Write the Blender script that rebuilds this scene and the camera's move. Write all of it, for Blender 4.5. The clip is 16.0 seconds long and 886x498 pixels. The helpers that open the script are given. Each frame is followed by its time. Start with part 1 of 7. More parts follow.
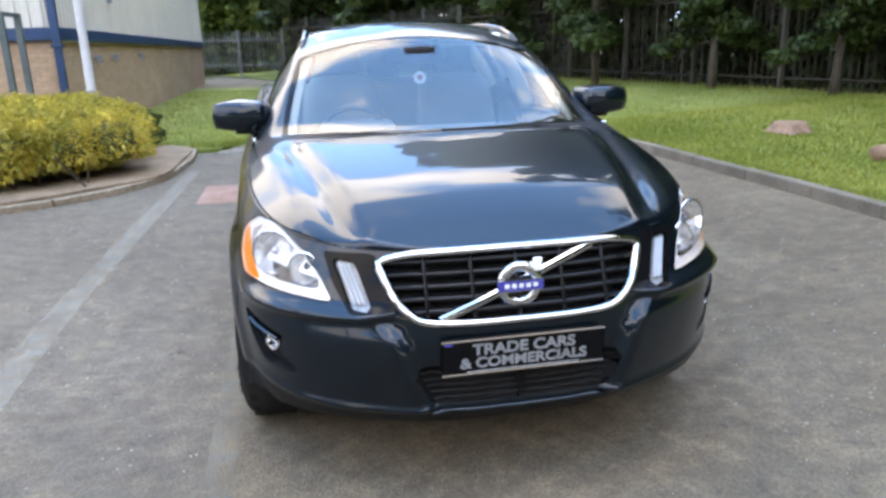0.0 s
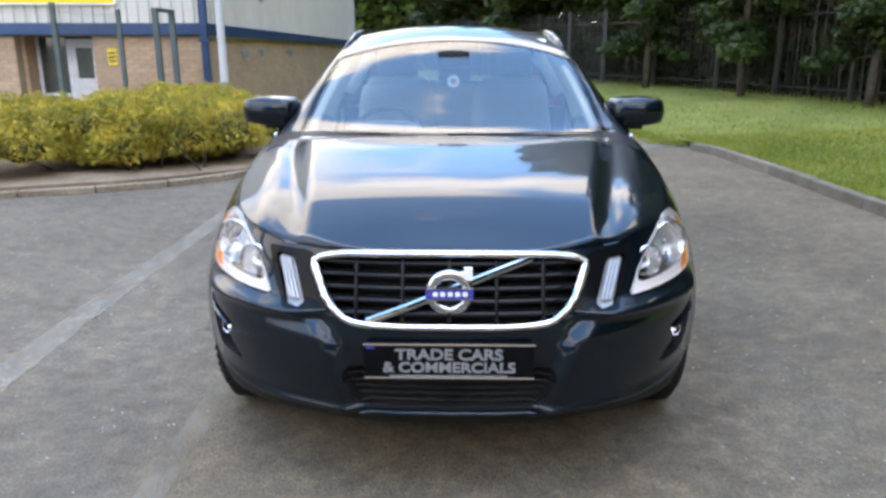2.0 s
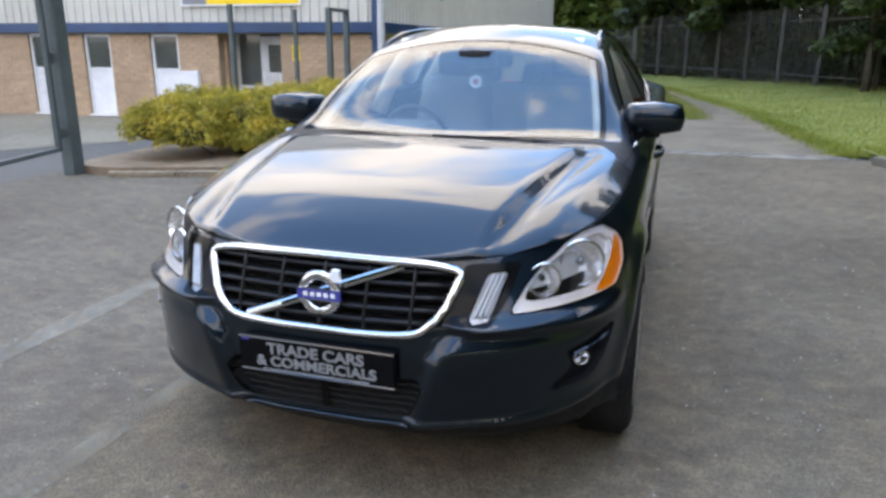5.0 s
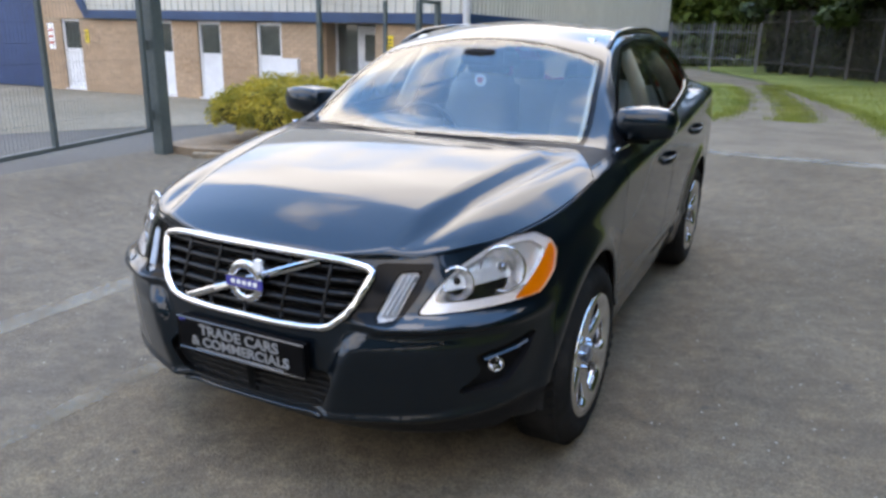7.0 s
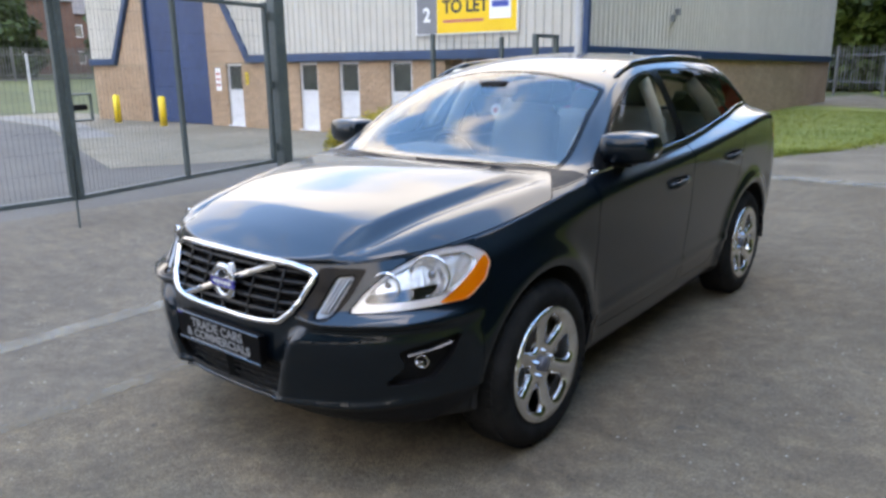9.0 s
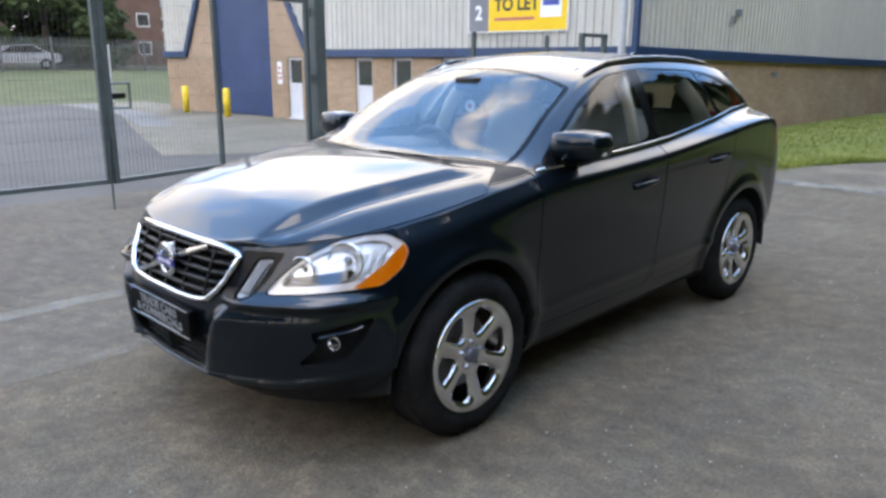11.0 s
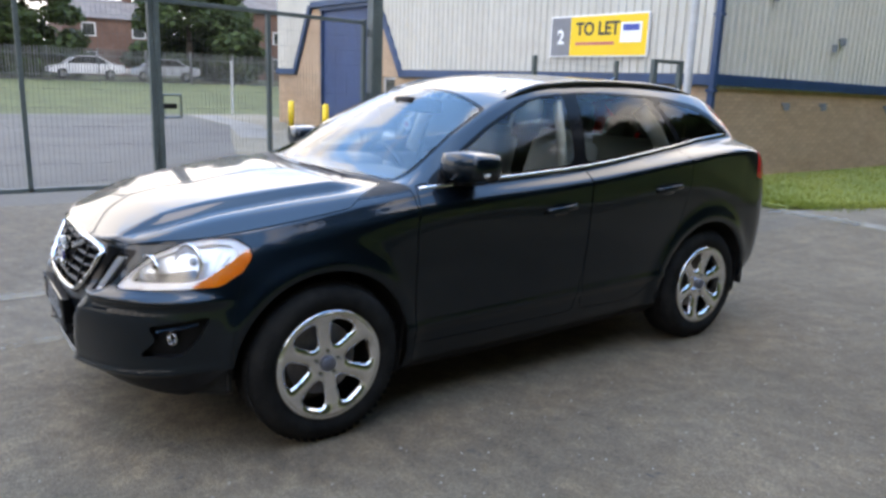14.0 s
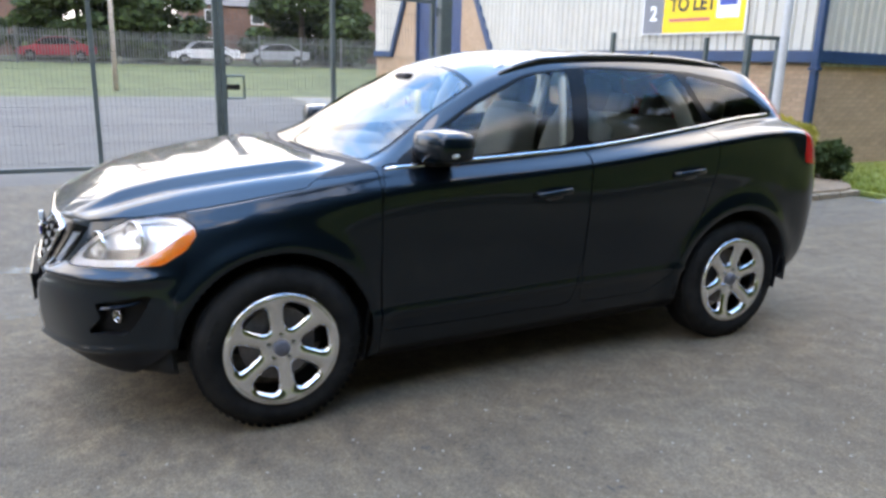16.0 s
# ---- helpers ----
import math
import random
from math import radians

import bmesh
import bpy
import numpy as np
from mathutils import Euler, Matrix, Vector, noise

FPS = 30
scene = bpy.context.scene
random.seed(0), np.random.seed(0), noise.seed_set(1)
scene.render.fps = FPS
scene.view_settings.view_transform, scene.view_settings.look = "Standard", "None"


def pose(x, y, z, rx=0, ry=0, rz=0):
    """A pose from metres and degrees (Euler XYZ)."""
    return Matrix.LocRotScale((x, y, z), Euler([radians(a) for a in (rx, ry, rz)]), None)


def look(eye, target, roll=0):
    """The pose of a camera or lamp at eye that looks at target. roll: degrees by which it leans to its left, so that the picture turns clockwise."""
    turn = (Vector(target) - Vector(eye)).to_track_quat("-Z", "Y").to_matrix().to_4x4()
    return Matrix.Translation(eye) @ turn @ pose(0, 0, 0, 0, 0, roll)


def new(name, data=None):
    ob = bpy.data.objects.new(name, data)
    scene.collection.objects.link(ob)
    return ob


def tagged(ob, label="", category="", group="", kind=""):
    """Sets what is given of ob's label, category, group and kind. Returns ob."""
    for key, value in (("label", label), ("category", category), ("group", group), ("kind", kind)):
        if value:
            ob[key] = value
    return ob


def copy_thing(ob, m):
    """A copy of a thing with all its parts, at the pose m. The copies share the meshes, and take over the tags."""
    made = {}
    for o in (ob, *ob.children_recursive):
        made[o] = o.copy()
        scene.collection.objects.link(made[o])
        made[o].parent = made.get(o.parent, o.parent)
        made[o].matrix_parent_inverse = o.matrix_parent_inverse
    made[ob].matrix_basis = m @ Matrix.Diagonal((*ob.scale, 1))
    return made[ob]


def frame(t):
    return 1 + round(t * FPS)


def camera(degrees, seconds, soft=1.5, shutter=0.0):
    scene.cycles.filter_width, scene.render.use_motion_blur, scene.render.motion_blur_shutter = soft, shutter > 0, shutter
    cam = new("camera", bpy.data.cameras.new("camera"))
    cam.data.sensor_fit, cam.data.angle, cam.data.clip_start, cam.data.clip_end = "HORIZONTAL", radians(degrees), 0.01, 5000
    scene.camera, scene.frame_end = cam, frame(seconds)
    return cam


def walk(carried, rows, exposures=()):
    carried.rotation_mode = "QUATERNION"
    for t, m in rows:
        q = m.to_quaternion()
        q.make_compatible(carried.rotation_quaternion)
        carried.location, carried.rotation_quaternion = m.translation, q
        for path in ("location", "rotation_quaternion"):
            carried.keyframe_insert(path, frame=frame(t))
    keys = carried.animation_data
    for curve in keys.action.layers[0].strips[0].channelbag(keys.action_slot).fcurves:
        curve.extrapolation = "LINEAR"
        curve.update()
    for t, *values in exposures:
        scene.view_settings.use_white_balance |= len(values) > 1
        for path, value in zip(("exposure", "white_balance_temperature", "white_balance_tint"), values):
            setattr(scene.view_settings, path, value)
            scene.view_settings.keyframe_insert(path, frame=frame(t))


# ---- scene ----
cam = camera(62.4, 16.0, 3.0)
PATH = [
    (0, (-0.657, -3.033, 1.547), (-0.304, -1.143, 0.997), -1.7),
    (0.5, (-0.445, -3.091, 1.547), (-0.213, -1.183, 0.993), -1.3),
    (1, (-0.254, -3.131, 1.551), (-0.121, -1.207, 1.024), -1.3),
    (1.5, (-0.131, -3.112, 1.532), (-0.045, -1.187, 0.997), -0.8),
    (2, (0.022, -3.086, 1.541), (-0.015, -1.16, 1.005), 0.0),
    (2.5, (0.155, -3.054, 1.551), (0.052, -1.132, 1.007), -1.4),
    (3, (0.381, -3.037, 1.557), (0.161, -1.126, 1.009), -2.1),
    (3.5, (0.566, -3.029, 1.554), (0.284, -1.123, 1.018), -1.7),
    (4, (0.7, -2.96, 1.54), (0.356, -1.067, 0.996), -1.3),
    (4.2, (0.764, -2.922, 1.533), (0.371, -1.036, 0.998), -0.6),
    (6.3, (1.486, -2.806, 1.6), (0.714, -1.05, 1.035), -0.1),
    (6.5, (1.534, -2.759, 1.592), (0.747, -1.007, 1.035), 0.5),
    (7, (1.643, -2.647, 1.599), (0.782, -0.934, 1.028), 1.2),
    (7.5, (1.755, -2.597, 1.611), (0.827, -0.921, 1.038), 0.3),
    (8, (1.984, -2.57, 1.626), (0.952, -0.952, 1.063), 0.7),
    (8.2, (2.122, -2.562, 1.604), (1.025, -0.976, 1.072), -0.3),
    (10.3, (2.757, -2.273, 1.612), (1.433, -0.871, 1.083), 0.1),
    (10.5, (2.83, -2.247, 1.602), (1.495, -0.859, 1.062), -0.3),
    (11, (2.957, -2.155, 1.594), (1.588, -0.783, 1.101), 0.4),
    (11.5, (3.08, -2.022, 1.601), (1.665, -0.695, 1.113), 1.6),
    (12, (3.187, -1.892, 1.613), (1.744, -0.6, 1.114), 0.9),
    (12.5, (3.361, -1.77, 1.61), (1.854, -0.55, 1.119), 0.9),
    (13, (3.541, -1.64, 1.608), (1.99, -0.469, 1.133), 0.5),
    (13.5, (3.635, -1.501, 1.601), (2.092, -0.31, 1.155), 1.0),
    (14, (3.725, -1.336, 1.6), (2.136, -0.204, 1.157), 2.0),
    (14.5, (3.828, -1.197, 1.605), (2.184, -0.147, 1.163), 1.4),
    (15, (3.938, -1.053, 1.591), (2.253, -0.078, 1.132), 1.7),
    (15.5, (3.939, -0.889, 1.582), (2.244, 0.053, 1.092), 1.0),
    (16, (3.891, -0.678, 1.579), (2.16, 0.193, 1.084), 1.5),
]
walk(cam, [(t, look(eye, target, roll)) for t, eye, target, roll in PATH],
     [(0, 0.86, 9650, 20), (2, 0.68, 9650, 20), (4, 0.42, 9650, 20), (8, 0.41, 9650, 20), (12, 0.41, 9650, 20), (14, 0.45, 9650, 20), (15, 0.56, 9650, 20), (16, 0.82, 9650, 20)])

# ---- world and light ----
SUN_ELEV, SUN_AZ = radians(80), radians(172)      # azimuth from +y, clockwise seen from above
world = bpy.data.worlds.new("sky")
scene.world = world
world.use_nodes = True
wt = world.node_tree
wt.nodes.clear()
w_out = wt.nodes.new("ShaderNodeOutputWorld")
w_bg = wt.nodes.new("ShaderNodeBackground")
w_bg.inputs["Strength"].default_value = 0.15
w_sky = wt.nodes.new("ShaderNodeTexSky")
w_sky.sky_type = "NISHITA"
w_sky.sun_disc = False
w_sky.sun_elevation, w_sky.sun_rotation = SUN_ELEV, SUN_AZ
w_co = wt.nodes.new("ShaderNodeTexCoord")
w_map = wt.nodes.new("ShaderNodeMapping")
w_map.inputs["Scale"].default_value = (1.0, 1.0, 2.2)
w_map.inputs["Location"].default_value = (1.3, 0.7, 0.4)
w_noise = wt.nodes.new("ShaderNodeTexNoise")
w_noise.inputs["Scale"].default_value = 1.7
w_noise.inputs["Detail"].default_value = 5.0
w_noise.inputs["Roughness"].default_value = 0.55
w_ramp = wt.nodes.new("ShaderNodeValToRGB")
w_ramp.color_ramp.elements[0].position = 0.46
w_ramp.color_ramp.elements[1].position = 0.575
w_ramp.color_ramp.elements[0].color = (0.05, 0.05, 0.05, 1)      # thin haze between the clouds
w_mix = wt.nodes.new("ShaderNodeMix")
w_mix.data_type = "RGBA"
w_tone = wt.nodes.new("ShaderNodeTexNoise")                       # grey undersides and white crowns
w_tone.inputs["Scale"].default_value = 2.2
w_tone.inputs["Detail"].default_value = 6.0
w_grey = wt.nodes.new("ShaderNodeMapRange")
w_grey.inputs["From Min"].default_value, w_grey.inputs["From Max"].default_value = 0.38, 0.62
w_cloud = wt.nodes.new("ShaderNodeMix")
w_cloud.data_type = "RGBA"
w_cloud.inputs["A"].default_value = (17.2, 20.2, 24.2, 1)
w_cloud.inputs["B"].default_value = (24.2, 28.6, 34.2, 1)
wt.links.new(w_map.outputs["Vector"], w_tone.inputs["Vector"])
wt.links.new(w_tone.outputs["Fac"], w_grey.inputs["Value"])
wt.links.new(w_grey.outputs["Result"], w_cloud.inputs["Factor"])
w_lift = wt.nodes.new("ShaderNodeMapRange")                       # a clouded sky is brighter overhead than at the horizon
w_lift.inputs["To Min"].default_value, w_lift.inputs["To Max"].default_value = 0.48, 1.22
w_scale = wt.nodes.new("ShaderNodeVectorMath")
w_scale.operation = "SCALE"
wt.links.new(w_cloud.outputs["Result"], w_scale.inputs[0])
wt.links.new(w_lift.outputs["Result"], w_scale.inputs["Scale"])
wt.links.new(w_scale.outputs["Vector"], w_mix.inputs["B"])
wt.links.new(w_co.outputs["Generated"], w_map.inputs["Vector"])
wt.links.new(w_map.outputs["Vector"], w_noise.inputs["Vector"])
w_sep = wt.nodes.new("ShaderNodeSeparateXYZ")
w_low = wt.nodes.new("ShaderNodeMath")                           # the cloud thickens towards the horizon
w_low.operation = "MULTIPLY_ADD"
w_low.inputs[1].default_value, w_low.inputs[2].default_value = -0.22, 0.13
w_sum = wt.nodes.new("ShaderNodeMath")
wt.links.new(w_co.outputs["Generated"], w_sep.inputs["Vector"])
wt.links.new(w_sep.outputs["Z"], w_low.inputs[0])
wt.links.new(w_sep.outputs["Z"], w_lift.inputs["Value"])
wt.links.new(w_noise.outputs["Fac"], w_sum.inputs[0])
wt.links.new(w_low.outputs["Value"], w_sum.inputs[1])
wt.links.new(w_sum.outputs["Value"], w_ramp.inputs["Fac"])
wt.links.new(w_ramp.outputs["Color"], w_mix.inputs["Factor"])
w_gain = wt.nodes.new("ShaderNodeMix")
w_gain.data_type, w_gain.blend_type = "RGBA", "MULTIPLY"
w_gain.inputs["Factor"].default_value = 1.0
w_gain.inputs["B"].default_value = (0.8, 1.6, 3.0, 1)
wt.links.new(w_sky.outputs["Color"], w_gain.inputs["A"])
w_haze = wt.nodes.new("ShaderNodeMix")
w_haze.data_type, w_haze.blend_type = "RGBA", "ADD"
w_haze.inputs["Factor"].default_value = 1.0
w_haze.inputs["B"].default_value = (0.9, 5.2, 11.8, 1)      # bright summer blue
wt.links.new(w_gain.outputs["Result"], w_haze.inputs["A"])
wt.links.new(w_haze.outputs["Result"], w_mix.inputs["A"])
wt.links.new(w_mix.outputs["Result"], w_bg.inputs["Color"])
wt.links.new(w_bg.outputs["Background"], w_out.inputs["Surface"])
sun_data = bpy.data.lights.new("sun", "SUN")
sun_data.energy, sun_data.angle, sun_data.color = 0.6, radians(24.0), (1.0, 0.94, 0.85)
sun = new("sun", sun_data)
sun_way = Vector((math.sin(SUN_AZ) * math.cos(SUN_ELEV), math.cos(SUN_AZ) * math.cos(SUN_ELEV), math.sin(SUN_ELEV)))
sun.matrix_world = look(sun_way * 60, (0, 0, 0))

# ---- materials ----
def mix_rgb(nt, fac, a, b, blend="MIX"):
    n = nt.nodes.new("ShaderNodeMix")
    n.data_type, n.blend_type = "RGBA", blend
    for key, v in (("Factor", fac), ("A", a), ("B", b)):
        if hasattr(v, "links"):
            nt.links.new(v, n.inputs[key])
        else:
            n.inputs[key].default_value = v if key == "Factor" else (*v, 1)
    return n.outputs["Result"]


def noise_tex(nt, co, scale, detail=5.0, rough=0.6, stretch=None):
    if stretch:
        m = nt.nodes.new("ShaderNodeMapping")
        m.inputs["Scale"].default_value = stretch
        nt.links.new(co, m.inputs["Vector"])
        co = m.outputs["Vector"]
    n = nt.nodes.new("ShaderNodeTexNoise")
    n.inputs["Scale"].default_value, n.inputs["Detail"].default_value, n.inputs["Roughness"].default_value = scale, detail, rough
    nt.links.new(co, n.inputs["Vector"])
    return n.outputs["Fac"]


def ramp(nt, fac, lo, hi):
    r = nt.nodes.new("ShaderNodeMapRange")
    r.inputs["From Min"].default_value, r.inputs["From Max"].default_value = lo, hi
    nt.links.new(fac, r.inputs["Value"])
    return r.outputs["Result"]


def surf(name, a, b=None, scale=4.0, rough=0.6, metal=0.0, bump=0.0, bump_scale=60.0, spec=0.5, coat=0.0, grain=None,
         stretch=None, rand=0.0, sss=None):
    """A surface: colours a to b over large stains, finer grain on top, relief, and per-object variation."""
    m = bpy.data.materials.new(name)
    m.use_nodes = True
    nt = m.node_tree
    p = nt.nodes["Principled BSDF"]
    p.inputs["Roughness"].default_value, p.inputs["Metallic"].default_value = rough, metal
    p.inputs["Specular IOR Level"].default_value = spec
    p.inputs["Coat Weight"].default_value, p.inputs["Coat Roughness"].default_value = coat, 0.03
    co = nt.nodes.new("ShaderNodeTexCoord").outputs["Object"]
    if b is None:
        b = tuple(min(1, c * 1.15) for c in a)
    col = mix_rgb(nt, ramp(nt, noise_tex(nt, co, scale, stretch=stretch), 0.35, 0.65), a, b)
    if grain:
        g = ramp(nt, noise_tex(nt, co, grain[0], 3.0), 0.3, 0.7)
        lo, hi = 1 - grain[1], 1 + grain[1]
        col = mix_rgb(nt, 1.0, col, mix_rgb(nt, g, (lo, lo, lo), (hi, hi, hi)), "MULTIPLY")
    if rand:
        info = nt.nodes.new("ShaderNodeObjectInfo")
        lo, hi = 1 - rand, 1 + rand
        col = mix_rgb(nt, 1.0, col, mix_rgb(nt, info.outputs["Random"], (lo, lo, lo), (hi, hi, hi)), "MULTIPLY")
    nt.links.new(col, p.inputs["Base Color"])
    if bump:
        bn = nt.nodes.new("ShaderNodeBump")
        bn.inputs["Strength"].default_value, bn.inputs["Distance"].default_value = bump, 0.01
        nt.links.new(noise_tex(nt, co, bump_scale, 4.0), bn.inputs["Height"])
        nt.links.new(bn.outputs["Normal"], p.inputs["Normal"])
    return m


def worn(m, scale, lo, hi, top=1.0):
    """Wear a thin coat away in patches, so that what it lies on shows through."""
    nt = m.node_tree
    co = nt.nodes.new("ShaderNodeTexCoord").outputs["Object"]
    a = ramp(nt, noise_tex(nt, co, scale, 8.0, 0.75), lo, hi)
    b = nt.nodes.new("ShaderNodeMath")
    b.operation = "MULTIPLY"
    b.inputs[1].default_value = top
    nt.links.new(a, b.inputs[0])
    nt.links.new(b.outputs["Value"], nt.nodes["Principled BSDF"].inputs["Alpha"])
    return m


def leaf_mat(name, dark, light, rough=0.55, patch=1.2, vary=1.0):
    """Leaves: colour by clump and by single leaf, with light coming through."""
    m = bpy.data.materials.new(name)
    m.use_nodes = True
    nt = m.node_tree
    p = nt.nodes["Principled BSDF"]
    geo = nt.nodes.new("ShaderNodeNewGeometry")
    co = nt.nodes.new("ShaderNodeTexCoord").outputs["Object"]
    base = mix_rgb(nt, ramp(nt, noise_tex(nt, co, patch, 3.0), 0.35, 0.65), dark, light)
    col = mix_rgb(nt, 1.0, base, mix_rgb(nt, geo.outputs["Random Per Island"], tuple(1 - vary * c for c in (0.45, 0.40, 0.50)), tuple(1 + vary * c for c in (0.35, 0.30, 0.20))), "MULTIPLY")
    nt.links.new(col, p.inputs["Base Color"])
    p.inputs["Roughness"].default_value, p.inputs["Specular IOR Level"].default_value = rough, 0.3
    tr = nt.nodes.new("ShaderNodeBsdfTranslucent")
    nt.links.new(col, tr.inputs["Color"])
    mx = nt.nodes.new("ShaderNodeMixShader")
    mx.inputs["Fac"].default_value = 0.3
    nt.links.new(p.outputs["BSDF"], mx.inputs[1])
    nt.links.new(tr.outputs["BSDF"], mx.inputs[2])
    nt.links.new(mx.outputs["Shader"], nt.nodes["Material Output"].inputs["Surface"])
    return m


def glass_mat(name, tint, gloss=1.0):
    """A pane: clear or tinted, with gloss by Fresnel."""
    m = bpy.data.materials.new(name)
    m.use_nodes = True
    nt = m.node_tree
    nt.nodes.remove(nt.nodes["Principled BSDF"])
    t = nt.nodes.new("ShaderNodeBsdfTransparent")
    t.inputs["Color"].default_value = (*tint, 1)
    g = nt.nodes.new("ShaderNodeBsdfGlossy")
    g.inputs["Roughness"].default_value = 0.01
    fr = nt.nodes.new("ShaderNodeFresnel")
    fr.inputs["IOR"].default_value = 1.0 + 0.78 * gloss
    mx = nt.nodes.new("ShaderNodeMixShader")
    nt.links.new(fr.outputs["Fac"], mx.inputs["Fac"])
    nt.links.new(t.outputs["BSDF"], mx.inputs[1])
    nt.links.new(g.outputs["BSDF"], mx.inputs[2])
    nt.links.new(mx.outputs["Shader"], nt.nodes["Material Output"].inputs["Surface"])
    return m


def paint_mat(name, base):
    """Dark metallic car paint with fine flake under a clear coat and a little dust."""
    m = bpy.data.materials.new(name)
    m.use_nodes = True
    nt = m.node_tree
    p = nt.nodes["Principled BSDF"]
    co = nt.nodes.new("ShaderNodeTexCoord").outputs["Object"]
    flake = ramp(nt, noise_tex(nt, co, 900.0, 2.0), 0.3, 0.7)
    col = mix_rgb(nt, flake, tuple(c * 0.75 for c in base), tuple(c * 1.35 for c in base))
    nt.links.new(col, p.inputs["Base Color"])
    p.inputs["Metallic"].default_value, p.inputs["Roughness"].default_value = 0.85, 0.38
    p.inputs["Specular IOR Level"].default_value = 0.05
    p.inputs["Coat Weight"].default_value, p.inputs["Coat IOR"].default_value = 1.0, 1.39
    dust = nt.nodes.new("ShaderNodeMapRange")
    dust.inputs["To Min"].default_value, dust.inputs["To Max"].default_value = 0.015, 0.05
    nt.links.new(noise_tex(nt, co, 3.0, 6.0), dust.inputs["Value"])
    nt.links.new(dust.outputs["Result"], p.inputs["Coat Roughness"])
    return m


def asphalt_mat(name, lo, hi, rough_grain):
    """Worn asphalt: stones, broad stains, dark oil spots, pale dry patches."""
    m = bpy.data.materials.new(name)
    m.use_nodes = True
    nt = m.node_tree
    p = nt.nodes["Principled BSDF"]
    co = nt.nodes.new("ShaderNodeTexCoord").outputs["Object"]
    broad = ramp(nt, noise_tex(nt, co, 0.5, 9.0, 0.72), 0.36, 0.66)
    col = mix_rgb(nt, broad, lo, hi)
    mid = ramp(nt, noise_tex(nt, co, 9.0, 8.0, 0.75), 0.36, 0.64)
    col = mix_rgb(nt, 1.0, col, mix_rgb(nt, mid, (0.78, 0.77, 0.77), (1.19, 1.18, 1.14)), "MULTIPLY")
    v = nt.nodes.new("ShaderNodeTexVoronoi")
    v.inputs["Scale"].default_value = 120.0
    nt.links.new(co, v.inputs["Vector"])
    col = mix_rgb(nt, 1.0, col, mix_rgb(nt, ramp(nt, v.outputs["Distance"], 0.1, 0.75), (1.20, 1.19, 1.17), (0.74, 0.74, 0.75)), "MULTIPLY")
    fine = ramp(nt, noise_tex(nt, co, 45.0, 4.0, 0.7), 0.32, 0.68)
    col = mix_rgb(nt, 1.0, col, mix_rgb(nt, fine, (1 - rough_grain, 1 - rough_grain, 1 - rough_grain), (1 + rough_grain, 1 + rough_grain, 1 + 0.9 * rough_grain)), "MULTIPLY")
    stain = ramp(nt, noise_tex(nt, co, 1.3, 6.0, 0.7), 0.58, 0.72)
    col = mix_rgb(nt, stain, col, mix_rgb(nt, 1.0, col, (0.66, 0.65, 0.66), "MULTIPLY"))
    sandy = ramp(nt, noise_tex(nt, co, 4.6, 8.0, 0.78), 0.46, 0.70)
    col = mix_rgb(nt, sandy, mix_rgb(nt, 1.0, col, (0.96, 0.95, 0.95), "MULTIPLY"), mix_rgb(nt, 1.0, col, (1.30, 1.22, 1.11), "MULTIPLY"))
    spots = ramp(nt, noise_tex(nt, co, 6.0, 5.0, 0.6), 0.655, 0.74)
    col = mix_rgb(nt, spots, col, (0.045, 0.042, 0.039))
    nt.links.new(col, p.inputs["Base Color"])
    p.inputs["Roughness"].default_value, p.inputs["Specular IOR Level"].default_value = 0.85, 0.3
    bn = nt.nodes.new("ShaderNodeBump")
    bn.inputs["Strength"].default_value, bn.inputs["Distance"].default_value = 0.6, 0.006
    nt.links.new(v.outputs["Distance"], bn.inputs["Height"])
    nt.links.new(bn.outputs["Normal"], p.inputs["Normal"])
    return m


PAINT = paint_mat("car_paint", (0.0055, 0.0126, 0.0200))
GLASS = glass_mat("clear_glass", (0.86, 0.91, 0.88), 0.55)
SCREEN_GLASS = glass_mat("windscreen_glass", (0.80, 0.88, 0.88), 1.2)
DARK_GLASS = glass_mat("privacy_glass", (0.42, 0.45, 0.42), 0.5)
LENS = glass_mat("lamp_lens", (0.95, 0.95, 0.95), 0.8)
CHROME = surf("chrome", (0.50, 0.51, 0.53), (0.58, 0.59, 0.61), 8, 0.08, 1.0)
ALLOY = surf("silver_alloy", (0.74, 0.74, 0.75), (0.82, 0.82, 0.83), 9, 0.15, 1.0, coat=0.5)
SATIN = surf("satin_silver", (0.80, 0.81, 0.83), (0.86, 0.87, 0.89), 9, 0.30, 0.15)
BLACK = surf("black_plastic", (0.006, 0.006, 0.007), (0.010, 0.010, 0.011), 12, 0.5, bump=0.1, bump_scale=400, spec=0.15)
GLOSS_BLACK = surf("gloss_black", (0.006, 0.006, 0.007), (0.01, 0.01, 0.011), 12, 0.08, coat=0.6)
PILLAR_BLACK = surf("pillar_black", (0.004, 0.004, 0.0045), (0.006, 0.006, 0.0065), 12, 0.12, spec=0.09)
GRILLE_BLACK = surf("grille_black", (0.004, 0.004, 0.0045), (0.006, 0.006, 0.0065), 12, 0.3, spec=0.2)
QUARTER_GLASS = glass_mat("quarter_glass", (0.52, 0.56, 0.53), 0.5)
RIB_SILVER = surf("rib_silver", (0.30, 0.31, 0.32), (0.36, 0.37, 0.38), 9, 0.35, 0.3)
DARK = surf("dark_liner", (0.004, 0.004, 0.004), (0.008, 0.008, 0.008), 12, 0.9)
